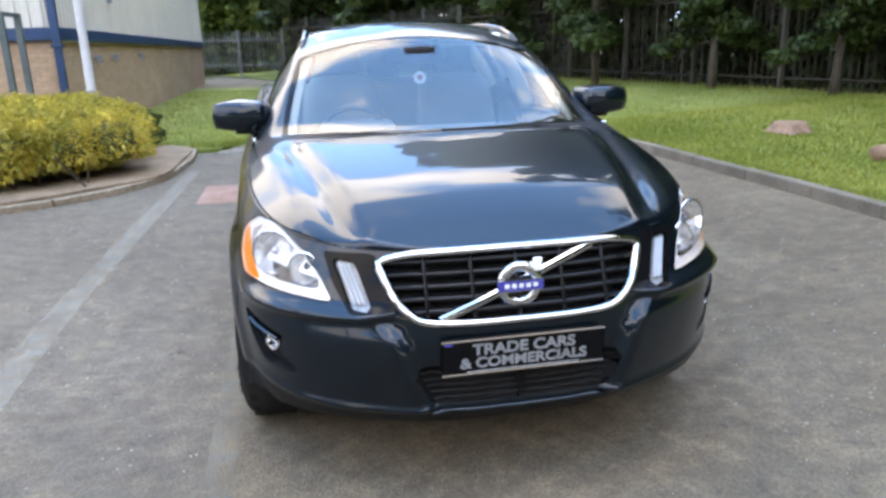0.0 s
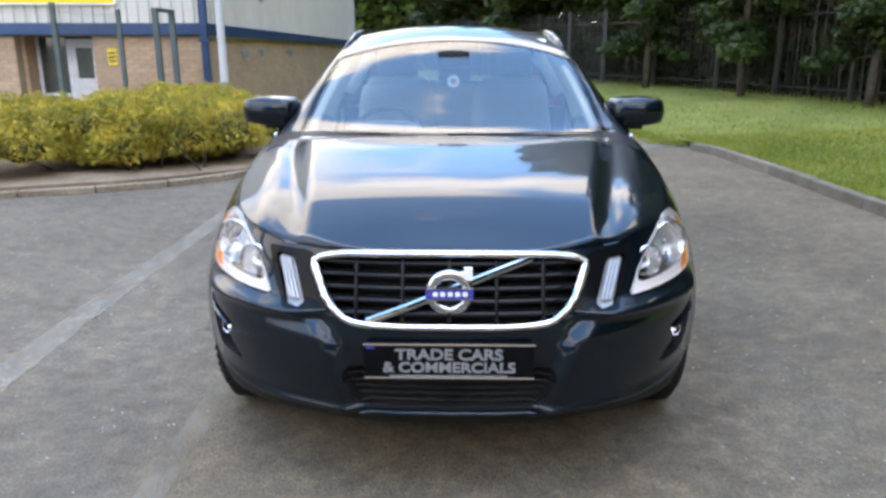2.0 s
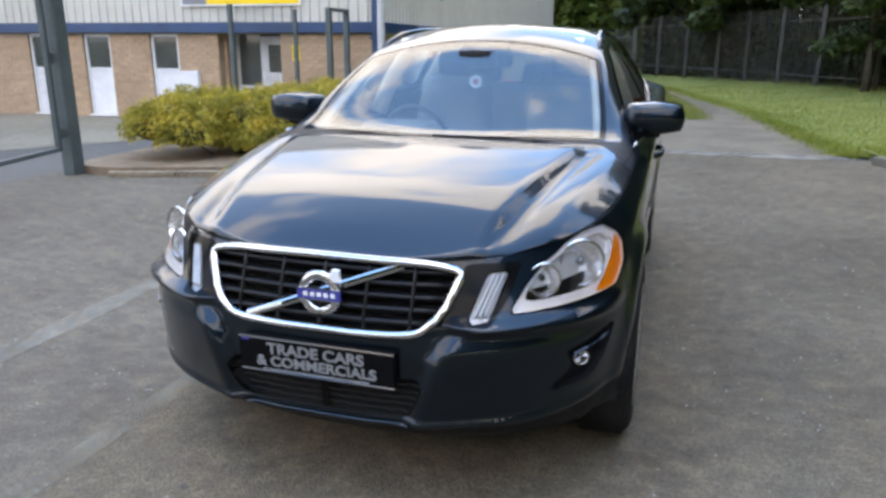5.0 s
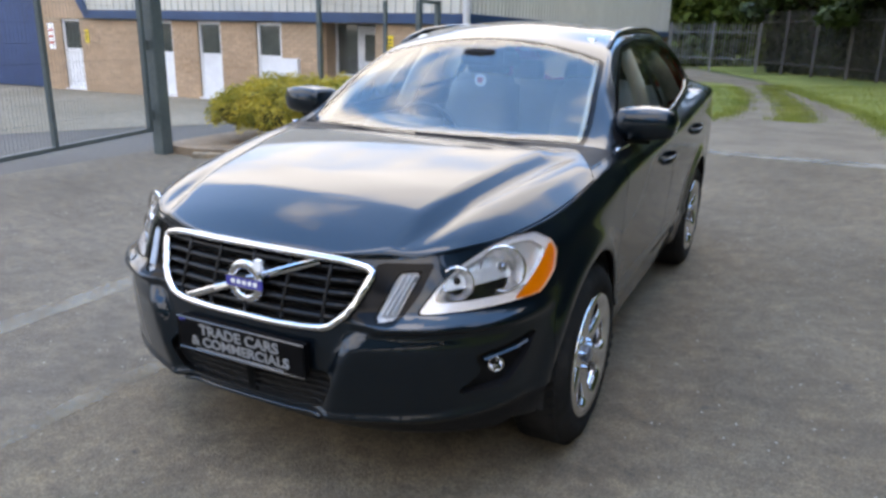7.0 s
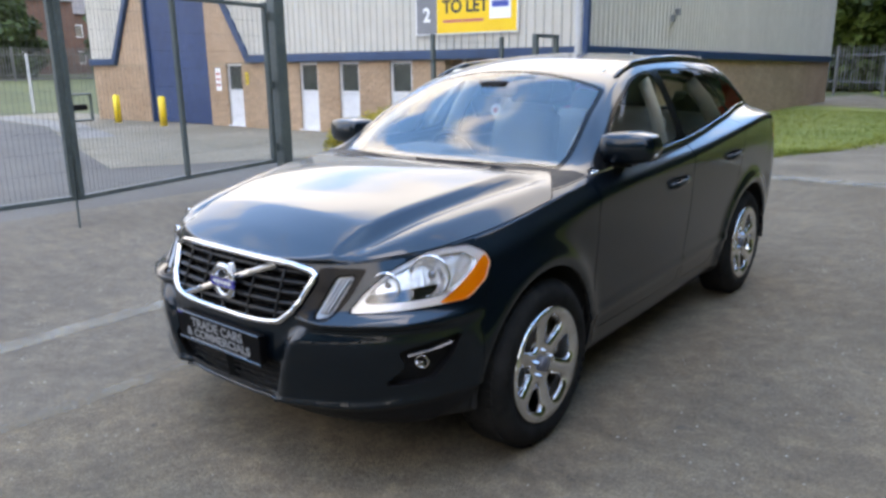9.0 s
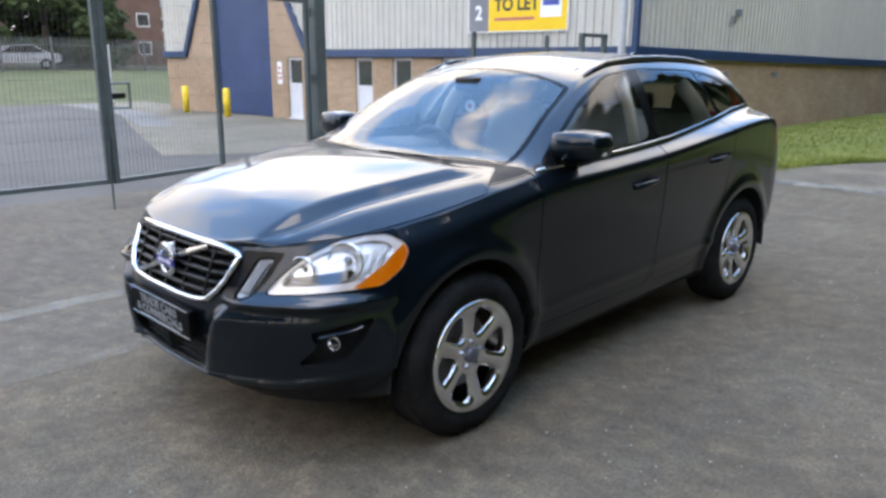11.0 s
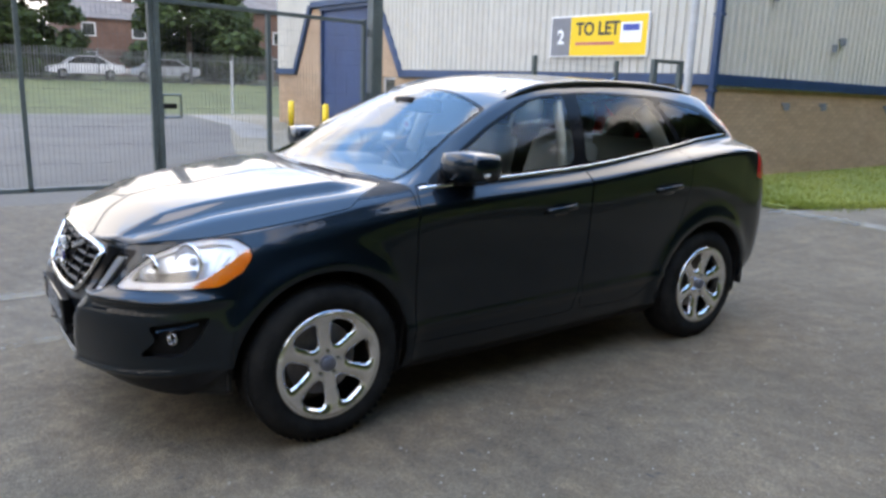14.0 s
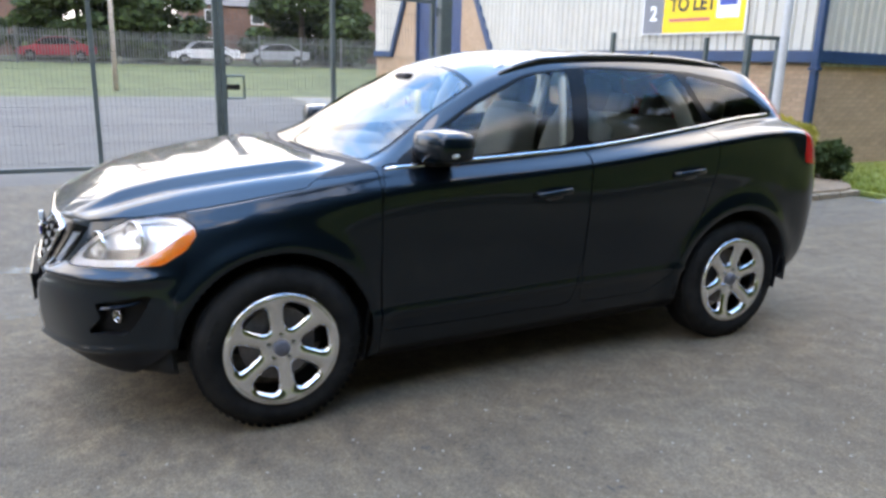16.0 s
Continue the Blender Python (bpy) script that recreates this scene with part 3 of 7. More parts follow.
def ground():
    bm = bmesh.new()
    xs = [-400, -150, -80, -60, -45, -36, -27, -15, -5, 5, 30, 120, 400]
    ys = [-400, -120, -50, -25, 0, 25, 50, 120, 400]
    zz = {-400: 1.6, -150: 1.4, -80: 1.25, -60: 1.15, -45: 1.0, -36: 0.5}
    g = [[bm.verts.new((x, y, zz.get(x, -0.03))) for y in ys] for x in xs]
    for i in range(len(xs) - 1):
        for j in range(len(ys) - 1):
            bm.faces.new((g[i][j], g[i + 1][j], g[i + 1][j + 1], g[i][j + 1]))
    tagged(part("ground", bm, FIELD, smooth=True), "mown green grass field sloping up to a road", "ground", kind="structure")
    sheet("car_park", [(-1.06, -40), (4.18, -40), (4.05, 4.0), (3.75, 8.0), (3.6, 8.45), (-1.06, 8.45)], 0.0, ASPHALT, "worn brown stony asphalt car park with stains", "asphalt")
    sheet("car_park", [(-6.2, -40), (-1.06, -40), (-1.06, 8.45), (-6.2, 8.45)], 0.0, ASPHALT_GREY, "smoother grey asphalt beside the parking bay", "asphalt")
    sheet("yard", [(-27, -20), (-6.2, -20), (-6.2, 10.7), (-27, 10.7)], -0.004, YARD, "grey asphalt yard behind the gate", "asphalt")
    sheet("yard_concrete", [(-27, 7.4), (-20, 6.9), (-14.5, 5.0), (-9.5, 3.4), (-8.4, 5.4), (-5.6, 9.6), (-4.7, 10.6), (-27, 10.6)], 0.004, CONCRETE_MOSS, "mossy pale concrete apron before the building", "concrete")
    sheet("yard_strip", [(-26, 7.45), (-20.5, 7.0), (-15.4, 5.55), (-15.0, 6.4), (-20, 7.9), (-26, 8.4)], 0.009, CONCRETE, "pale concrete strip", "concrete")
    # gravel track leading away behind the car
    left = [(-1.9, 8.4), (-1.3, 10.3), (-0.35, 12.4), (-0.05, 15.0), (-0.15, 18.9), (-1.15, 25.2), (-7, 26.3)]
    right = [(3.4, 8.45), (3.15, 10.3), (2.9, 12.5), (2.6, 15.2), (1.8, 18.8), (0.25, 26), (-4.5, 37.5)]
    bm = bmesh.new()
    L, R = [], []
    for (a, b) in zip(left, right):
        row = [bm.verts.new((a[0] + (b[0] - a[0]) * t, a[1] + (b[1] - a[1]) * t, 0.004)) for t in (0, 0.2, 0.4, 0.6, 0.8, 1)]
        L.append(row)
    for r0, r1 in zip(L, L[1:]):
        for k in range(5):
            bm.faces.new((r0[k], r0[k + 1], r1[k + 1], r1[k]))
    bmesh.ops.recalc_face_normals(bm, faces=bm.faces)
    tagged(part("track", bm, GRAVEL), "pale gravel track with a grassy middle", "track", kind="structure")
    # middle grass of the track
    mid = rounded([(0.78, 15.0), (1.2, 13.6), (1.7, 14.4), (1.45, 17.5), (0.75, 22), (0.2, 26), (-0.4, 27.2), (-0.05, 22), (0.5, 18)], 4, 0.25)
    sheet("track_grass", mid, 0.010, TURF_DRY, "worn mossy grass between the wheel tracks", "grass")
    # pale concrete edge across the end of the asphalt
    sheet("edging", [(-1.95, 8.25), (2.7, 8.25), (4.0, 8.42), (4.0, 8.66), (2.7, 8.72), (-1.95, 8.65)], 0.008, EDGING, "flush pale concrete edging", "edging")
    # turf to the right, rising to the fence, in one mesh
    bm = bmesh.new()
    xs = [0.0, 0.6, 1.2, 2, 3, 4.5, 6, 9, 14, 26]
    ys = np.linspace(-14, 9.0, 30)
    g = [[bm.verts.new((kerb_x(y) + 0.03 + x, y, rise(kerb_x(y) + x, y))) for y in ys] for x in xs]
    for i in range(len(xs) - 1):
        for j in range(len(ys) - 1):
            bm.faces.new((g[i][j], g[i + 1][j], g[i + 1][j + 1], g[i][j + 1]))
    tagged(part("verge", bm, TURF, smooth=True), "uneven green grass verge behind the kerb", "grass", kind="structure")
    bm = bmesh.new()
    ys = np.linspace(8.55, 40, 22)

    def track_right(y):
        return float(np.interp(y, [8.4, 10, 12.5, 16, 19, 26, 29.5, 40], [3.5, 3.2, 2.9, 2.5, 1.75, 0.2, -0.4, -4.5]))
    rows = []
    for y in ys:
        x0 = track_right(y)
        rows.append([bm.verts.new((x0 + d, y, 0.035 + min(1, d / 5) * 0.29 * min(1, 0.35 + (9 - min(y, 9)) * 0.0 + d / 8))) for d in (0, 0.5, 1.2, 2.5, 4.5, 8, 14, 26)])
        rows[-1].insert(0, bm.verts.new((x0 - 0.06, y, -0.02)))
    for r0, r1 in zip(rows, rows[1:]):
        for k in range(8):
            bm.faces.new((r0[k], r0[k + 1], r1[k + 1], r1[k]))
    tagged(part("verge", bm, TURF, smooth=True), "green grass verge beside the gravel track", "grass", kind="structure")
    sheet("lawn", [(-4.6, 9.6), (-4.25, 9.2), (-2.3, 8.75), (-1.9, 8.7), (-1.35, 10.3), (-0.9, 11.8), (-0.35, 12.5), (-0.02, 14.7), (0.0, 17.0), (-0.15, 18.9), (-1.15, 25.2), (-3.6, 26.4), (-4.6, 26.2)], 0.035, TURF,
          "grass strip beside the brick wall", "grass")
    # island under the hedge
    isl = rounded([(-6.1, 4.3), (-5.4, 4.18), (-3.5, 4.92), (-2.28, 6.0), (-2.24, 8.6), (-4.3, 9.9), (-6.1, 9.9)], 5, 0.2)
    bm = prism(isl, 0.0, 0.10)
    tagged(part("hedge_bed", bm, SOIL), "bare brown soil bed under the hedge", "soil", kind="structure")


YARD = surf("yard_asphalt", (0.066, 0.060, 0.052), (0.095, 0.086, 0.075), 0.4, 0.9, bump=0.3, bump_scale=60, grain=(20, 0.15))
CONCRETE_MOSS = surf("mossy_concrete", (0.14, 0.118, 0.082), (0.20, 0.172, 0.128), 0.5, 0.95, bump=0.3, bump_scale=40, grain=(12, 0.25))
EDGING = worn(surf("pale_grit_edging", (0.165, 0.150, 0.120), (0.25, 0.228, 0.188), 1.8, 0.9, bump=0.3, bump_scale=60, grain=(30, 0.25)), 2.2, 0.30, 0.58, 0.9)
TURF_DRY = surf("mossy_turf", (0.105, 0.105, 0.026), (0.15, 0.135, 0.05), 1.2, 0.95, bump=0.6, bump_scale=30, grain=(22, 0.35))
worn(TURF_DRY, 1.6, 0.36, 0.66, 0.75)
ground()


def kerb_run(points, name, label, width=0.125, height=0.115, stone=0.9, material=None):
    """A run of kerb stones with narrow joints, each stone a piece of its own."""
    root = thing(name, label, "kerb", kind="structure")
    pts = [Vector((*p, 0)) for p in points]
    seg = [(a, b) for a, b in zip(pts, pts[1:])]
    for a, b in seg:
        d = b - a
        n = max(1, round(d.length / stone))
        ang = math.degrees(math.atan2(d.y, d.x))
        for k in range(n):
            p = a + d * (k / n)
            ln = d.length / n - 0.008
            bm = boxed((0, -width / 2, -0.05), (ln, width / 2, height + random.uniform(-0.006, 0.006)), 0.014,
                       pose(p.x, p.y, 0, 0, 0, ang))
            part("kerb_stone", bm, material or KERB, root)
    return root


kerb_run([(4.20, -14), (4.16, -5), (4.09, 3), (3.95, 6.0), (3.80, 7.75), (3.60, 8.12)], "kerb", "grey weathered concrete kerb along the grass")
isl_edge = [(-5.35, 4.15), (-4.6, 4.42), (-3.9, 4.68), (-3.25, 5.02), (-2.75, 5.45), (-2.42, 6.0), (-2.28, 6.7), (-2.22, 7.7), (-2.3, 8.6)]
kerb_run(isl_edge, "kerb", "low curved tan-brown kerb round the hedge bed", 0.11, 0.07, 0.6, KERB_TAN)


def paint_line(name, pts, width, label, material=None):
    bm = bmesh.new()
    rows = []
    P = [Vector((*p, 0.004)) for p in pts]
    n = 160
    for k in range(n + 1):
        t = k / n * (len(P) - 1)
        i = min(int(t), len(P) - 2)
        p = P[i].lerp(P[i + 1], t - i)
        d = (P[i + 1] - P[i]).normalized()
        s = Vector((-d.y, d.x, 0))
        w = width / 2 * (1 + 0.14 * noise.noise((k * 0.9, 0, 0)))
        rows.append((bm.verts.new(p - s * w), bm.verts.new(p + s * w)))
    for r0, r1 in zip(rows, rows[1:]):
        bm.faces.new((r0[0], r0[1], r1[1], r1[0]))
    bmesh.ops.recalc_face_normals(bm, faces=bm.faces)
    return tagged(part(name, bm, material or LINE), label, "road marking", kind="structure")


paint_line("bay_line", [(-2.15, -9.0), (-2.15, -0.6), (-2.19, 1.5), (-2.14, 4.0), (-2.06, 6.8)], 0.17, "worn white painted bay line on asphalt")



def drain():
    """Worn red-brown patch with an iron cover."""
    t = thing("drain_cover", "rusty red-brown iron drain cover in asphalt", "drain cover")
    part("cover", boxed((-1.78, 4.62, -0.02), (-1.22, 5.62, 0.006), 0.003), RUST, t)
    for k in range(6):
        part("cover_bar", boxed((-1.74, 4.70 + 0.15 * k, 0.0), (-1.26, 4.77 + 0.15 * k, 0.010), 0.002), RUST, t)


RUST = surf("rusty_iron", (0.20, 0.105, 0.075), (0.27, 0.16, 0.12), 3.0, 0.85, bump=0.5, bump_scale=60, grain=(30, 0.25))
drain()
GRIT = surf("grit_stone", (0.20, 0.185, 0.16), (0.34, 0.32, 0.28), 4.0, 0.9)
STAIN = surf("pale_sandy_stain", (0.19, 0.165, 0.125), (0.26, 0.225, 0.17), 1.8, 0.9, bump=0.3, bump_scale=90, grain=(35, 0.3))
worn(STAIN, 3.0, 0.38, 0.62, 0.6)
paint_line("sand_mark", [(-1.07, -9.0), (-1.06, -3.0), (-1.06, -0.5), (-1.07, 3.0)], 0.11, "faint sandy joint mark on the asphalt", STAIN)


# ---- building ----
before_building = set(bpy.data.objects)
FY, EX, CORNER_W, FAR_Y, TOP = 9.95, -4.35, -22.4, 29.5, 5.2
SILL = 1.72                                            # underside of the blue trim


def brick_wall(name, label, origin, along, length, z0, z1, holes, nearest, far_material):
    """A wall with its openings: a mortar body and bricks standing proud of it. along: unit vector; bricks are single near the stretch nearest."""
    root = thing(name, label, "wall", kind="structure")
    ang = math.degrees(math.atan2(along[1], along[0]))
    m = pose(*origin, 0, 0, ang)
    bl, bh, j = 0.215, 0.065, 0.010
    # mortar body in blocks round the openings
    xs = sorted({0, length, *[h[0] for h in holes], *[h[1] for h in holes]})
    body = bmesh.new()
    for a, b in zip(xs, xs[1:]):
        spans = [(z0, z1)]
        for h in holes:
            if h[0] < (a + b) / 2 < h[1]:
                spans = [s for lo, hi in spans for s in ((lo, max(lo, min(hi, h[2]))), (min(hi, max(lo, h[3])), hi)) if s[1] - s[0] > 0.01]
        for lo, hi in spans:
            box(body, (a, 0.012, lo), (b, 0.25, hi))
    body.transform(m)
    part("wall_body", body, MORTAR, root)
    singles, rest_v, rest_f = 0, [], []
    shared = {}
    row = 0
    z = z0 + 0.005
    while z + bh <= z1:
        x = -0.5 * (bl + j) * (row % 2)
        while x < length:
            a, b = max(x, 0), min(x + bl, length)
            inside = False
            for h in holes:
                if h[2] - 0.03 < z + bh / 2 < h[3] + 0.03 and a < h[1] and b > h[0]:
                    if a >= h[0] and b <= h[1]:
                        inside = True
                    elif a < h[0]:
                        b = h[0]
                    else:
                        a = h[1]
            mid = (a + b) / 2
            if b - a > 0.02 and not inside:
                full = abs(b - a - bl) < 1e-4
                proud = random.uniform(-0.0025, 0.0025)
                if full and nearest[0] < mid < nearest[1] and nearest[2] < z < nearest[3] and singles < 300:
                    if "brick" not in shared:
                        shared["brick"] = bpy.data.meshes.new("brick")
                        bm = boxed((0, 0, 0), (bl, 0.05, bh))
                        bm.to_mesh(shared["brick"])
                        bm.free()
                        shared["brick"].materials.append(BRICK)
                    ob = new("brick", shared["brick"])
                    ob.parent = root
                    ob.matrix_world = m @ Matrix.Translation((a, proud, z))
                    singles += 1
                else:
                    n = len(rest_v)
                    for dx in (a, b):
                        for dy in (proud, 0.02):
                            for dz in (z, z + bh):
                                rest_v.append(m @ Vector((dx, dy, dz)))
                    rest_f += [(n, n + 4, n + 5, n + 1), (n, n + 1, n + 3, n + 2), (n + 4, n + 6, n + 7, n + 5), (n + 1, n + 5, n + 7, n + 3), (n, n + 2, n + 6, n + 4)]
            x += bl + j
        z += bh + j
        row += 1
    ob = part("brickwork", mesh_of("brickwork", rest_v, rest_f), far_material, root)
    ob["kind"] = "stuff"
    return root


def ribbed(name, label, origin, along, length, z0, z1, skip=None):
    """Trapezoid profiled cladding; skip: (x0, x1, z) the part over an opening whose sheets start higher."""
    bm = bmesh.new()
    m = pose(*origin, 0, 0, math.degrees(math.atan2(along[1], along[0])))
    pitch = 0.2
    prof = [(0, 0), (0.055, 0), (0.075, -0.032), (0.125, -0.032), (0.145, 0)]
    x = 0.0
    cols = []
    while x < length:
        for dx, dy in prof:
            if x + dx <= length:
                cols.append((x + dx, dy))
        x += pitch
    rows = []
    for cx, cy in cols:
        zb = z0
        if skip:
            zb = float(np.interp(cx, skip[0], skip[1]))
        rows.append((bm.verts.new((cx, cy, zb)), bm.verts.new((cx, cy, z1))))
    for r0, r1 in zip(rows, rows[1:]):
        bm.faces.new((r0[0], r1[0], r1[1], r0[1]))
    bm.transform(m)
    bmesh.ops.recalc_face_normals(bm, faces=bm.faces)
    ob = tagged(part(name, bm, CLADDING), label, "cladding", kind="structure")
    ob.modifiers.new("t", "SOLIDIFY").thickness = 0.01
    return ob


def w2(x):
    return x - CORNER_W                                # along the front wall from its west corner


RL, RR, RT = -19.25, -16.2, 3.85                       # roller door
openings = [(w2(RL), w2(RR), 0, 9), (w2(-15.38), w2(-14.72), 0.03, 1.70), (w2(-12.42), w2(-11.75), 0.06, 1.70), (w2(-11.0), w2(-10.33), 0.06, 1.70),
            (w2(-9.35), w2(-8.68), 0.06, 1.70), (w2(-7.75), w2(-6.35), 0.0, 1.70)]
brick_wall("wall_south", "tan brick front wall with white windows under blue trim", (CORNER_W, FY, 0), (1, 0), w2(EX), -0.05, SILL, openings, (w2(-8.6), w2(-4.6), 0.9, 1.75), BRICK_FAR)
brick_wall("wall_east", "weathered tan brick side wall with damp stains", (EX, FY, 0), (0, 1), FAR_Y - FY, -0.05, SILL - 0.03, [], (0.3, 5, 0.3, 1.75), BRICK_FAR)
# brick piers rising beside the roller door, with raked edges
for x0, x1, x2 in ((RL, -20.9, -19.75), (RR, -14.45, -15.75)):
    bm = bmesh.new()
    a = [(x0, SILL), (x1, SILL), (x2, 3.8), (x0, 3.8)]
    lo = [bm.verts.new((x, FY, z)) for x, z in a]
    hi = [bm.verts.new((x, FY + 0.2, z)) for x, z in a]
    bm.faces.new(lo)
    bm.faces.new(hi[::-1])
    for k in range(4):
        bm.faces.new((lo[k], hi[k], hi[(k + 1) % 4], lo[(k + 1) % 4]))
    bmesh.ops.recalc_face_normals(bm, faces=bm.faces)
    tagged(part("wall_pier", bm, BRICK_FAR), "raked tan brick pier beside the roller door", "wall", kind="structure")
xk = [0, w2(-21.0), w2(-19.85), w2(-15.65), w2(-14.35), 99]
zk = [SILL + 0.2, SILL + 0.2, RT + 0.12, RT + 0.12, SILL + 0.2, SILL + 0.2]
ribbed("cladding_south", "cream ribbed metal cladding above the brickwork", (CORNER_W, FY - 0.02, 0), (1, 0), w2(EX), 0, TOP, (xk, zk))
ribbed("cladding_east", "cream ribbed metal cladding above the brickwork", (EX + 0.02, FY, 0), (0, 1), FAR_Y - FY, SILL - 0.05, TOP)
for name, lo, hi in (("wall_north", (CORNER_W, FAR_Y, 0), (EX, FAR_Y + 0.25, TOP)), ("wall_west", (CORNER_W, FY + 0.3, 0), (CORNER_W + 0.25, FAR_Y, TOP)),
                     ("roof", (CORNER_W - 0.1, FY - 0.1, TOP), (EX + 0.1, FAR_Y + 0.3, TOP + 0.25))):
    tagged(part(name, boxed(lo, hi), CLADDING), "cream metal clad side of the building", "wall" if name != "roof" else "roof", kind="structure")
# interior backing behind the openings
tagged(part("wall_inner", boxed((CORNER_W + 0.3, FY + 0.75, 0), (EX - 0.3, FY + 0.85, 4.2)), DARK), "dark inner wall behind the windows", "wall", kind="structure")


def trim_run(pts, y, label):
    """Blue flashing along the foot of the cladding."""
    root = thing("trim", label, "trim", kind="structure")
    for (x0, z0), (x1, z1) in zip(pts, pts[1:]):
        d = math.hypot(x1 - x0, z1 - z0)
        m = pose(x0, y, z0, 0, -math.degrees(math.atan2(z1 - z0, x1 - x0)), 0)
        part("flashing", boxed((0, -0.09, 0.0), (d, 0.03, 0.19), 0.012, m), TRIM_BLUE, root)
    return root


trim_run([(CORNER_W - 0.05, SILL), (-20.95, SILL), (-19.75, RT), (-15.72, RT), (-14.4, SILL), (EX + 0.09, SILL)], FY - 0.02, "blue painted metal flashing over the brickwork")
bm = boxed((EX - 0.03, -0.1, 0), (EX + 0.09, FAR_Y - FY, 0.20), 0.012, pose(0, FY, SILL, -0.55, 0, 0))
side_trim = tagged(part("trim", bm, TRIM_BLUE), "dark blue metal flashing along the side wall", "trim", kind="structure")


def downpipe():
    t = thing("downpipe", "dark blue square downpipe at the building corner", "downpipe")
    part("pipe", boxed((EX + 0.0, FY - 0.20, 0.0), (EX + 0.12, FY - 0.10, 5.1), 0.015), TRIM_BLUE, t)
    for z in (0.5, 1.6, 2.9, 4.5):
        part("bracket", boxed((EX - 0.03, FY - 0.215, z), (EX + 0.15, FY - 0.09, z + 0.05), 0.006), TRIM_BLUE, t)
    part("shoe", boxed((EX - 0.01, FY - 0.30, 0.02), (EX + 0.13, FY - 0.10, 0.16), 0.015), TRIM_BLUE, t)


downpipe()


def roller_door():
    t = thing("roller_door", "closed blue slatted roller shutter door", "roller door")
    for k in range(48):
        z = 0.03 + k * 0.079
        part("slat", boxed((RL + 0.05, FY + 0.10, z), (RR - 0.05, FY + 0.13, z + 0.074), 0.0), ROLLER_BLUE, t)
    for x in (RL - 0.02, RR - 0.08):
        part("guide", boxed((x, FY + 0.02, 0), (x + 0.10, FY + 0.16, RT), 0.008), TRIM_BLUE, t)
    part("header", boxed((RL - 0.02, FY - 0.02, RT - 0.12), (RR + 0.02, FY + 0.3, RT + 0.02), 0.01), TRIM_BLUE, t)


roller_door()


def window_unit(x0, x1, name, z1=1.70, split=1.02):
    """White framed unit: dark glazing above, a solid white panel below."""
    t = thing(name, "white framed window over a solid white panel", "window", "windows of the front wall", "structure")
    y = FY + 0.05
    f = 0.055
    part("window_frame", box(box(box(box(boxed((x0, y, 0.05), (x0 + f, y + 0.08, z1), 0.006), (x1 - f, y, 0.05), (x1, y + 0.08, z1), None, 0.006),
                                     (x0 + f, y, z1 - f), (x1 - f, y + 0.08, z1)), (x0 + f, y, split - f), (x1 - f, y + 0.08, split)),
                                 (x0 + f, y, 0.05), (x1 - f, y + 0.08, 0.05 + f)), WHITE_PVC, t)
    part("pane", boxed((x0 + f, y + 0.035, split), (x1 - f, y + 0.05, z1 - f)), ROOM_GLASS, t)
    part("infill_panel", boxed((x0 + f, y + 0.02, 0.05 + f), (x1 - f, y + 0.06, split - f)), WHITE_PVC, t)
    part("window_sill", boxed((x0 - 0.03, y - 0.09, 0.02), (x1 + 0.03, y + 0.08, 0.055), 0.006), WHITE_PVC, t)


for k, x in enumerate((-15.38, -12.42, -11.0, -9.35)):
    window_unit(x, x + 0.66, "window_%d" % (k + 1))


def entrance():
    t = thing("door_1", "white glazed entrance door set back in a porch", "door", kind="structure")
    y = FY + 0.55
    part("porch_wall", boxed((-7.75, FY + 0.22, 0), (-7.68, y + 0.1, 1.7)), BRICK_FAR, t)
    part("porch_wall", boxed((-6.42, FY + 0.22, 0), (-6.35, y + 0.1, 1.7)), BRICK_FAR, t)
    part("side_light_frame", boxed((-7.66, y, 0.0), (-7.60, y + 0.08, 1.7), 0.005), WHITE_PVC, t)
    part("side_pane", boxed((-7.60, y + 0.03, 0.05), (-7.12, y + 0.05, 1.68)), ROOM_GLASS, t)
    part("transom", boxed((-7.60, y, 0.62), (-7.12, y + 0.08, 0.68), 0.004), WHITE_PVC, t)
    leaf = part("door_leaf", boxed((-7.1, y, 0.02), (-6.44, y + 0.06, 1.66), 0.008), WHITE_PVC, t)
    part("door_pane", boxed((-6.92, y - 0.008, 0.95), (-6.62, y + 0.004, 1.5), 0.003), ROOM_GLASS, leaf)
    part("door_handle", boxed((-7.05, y - 0.04, 0.82), (-7.02, y, 0.95), 0.006), SATIN, leaf)


entrance()
tagged(part("meter_box", boxed((-8.62, FY - 0.11, 0.45), (-8.20, FY + 0.01, 0.98), 0.015), WHITE_PVC), "white plastic meter box on the brick wall", "meter box")


def notice(x, z, w, h, material, label):
    t = thing("notice", label, "sign")
    part("board", boxed((x, FY - 0.02, z), (x + w, FY - 0.008, z + h), 0.002), material, t)
    for k in range(3):
        part("print_bar", boxed((x + w * 0.15, FY - 0.023, z + h * (0.2 + 0.24 * k)), (x + w * 0.85, FY - 0.02, z + h * (0.3 + 0.24 * k))), SIGN_TEXT if material is YELLOW else SIGN_RED, t)


notice(-6.10, 1.20, 0.17, 0.29, YELLOW, "small yellow notice with black print on brick")
notice(-14.55, 1.15, 0.12, 0.32, YELLOW, "narrow yellow notice on brick")
notice(-15.85, 0.98, 0.22, 0.62, SIGN_WHITE, "small white notice with red print on brick")


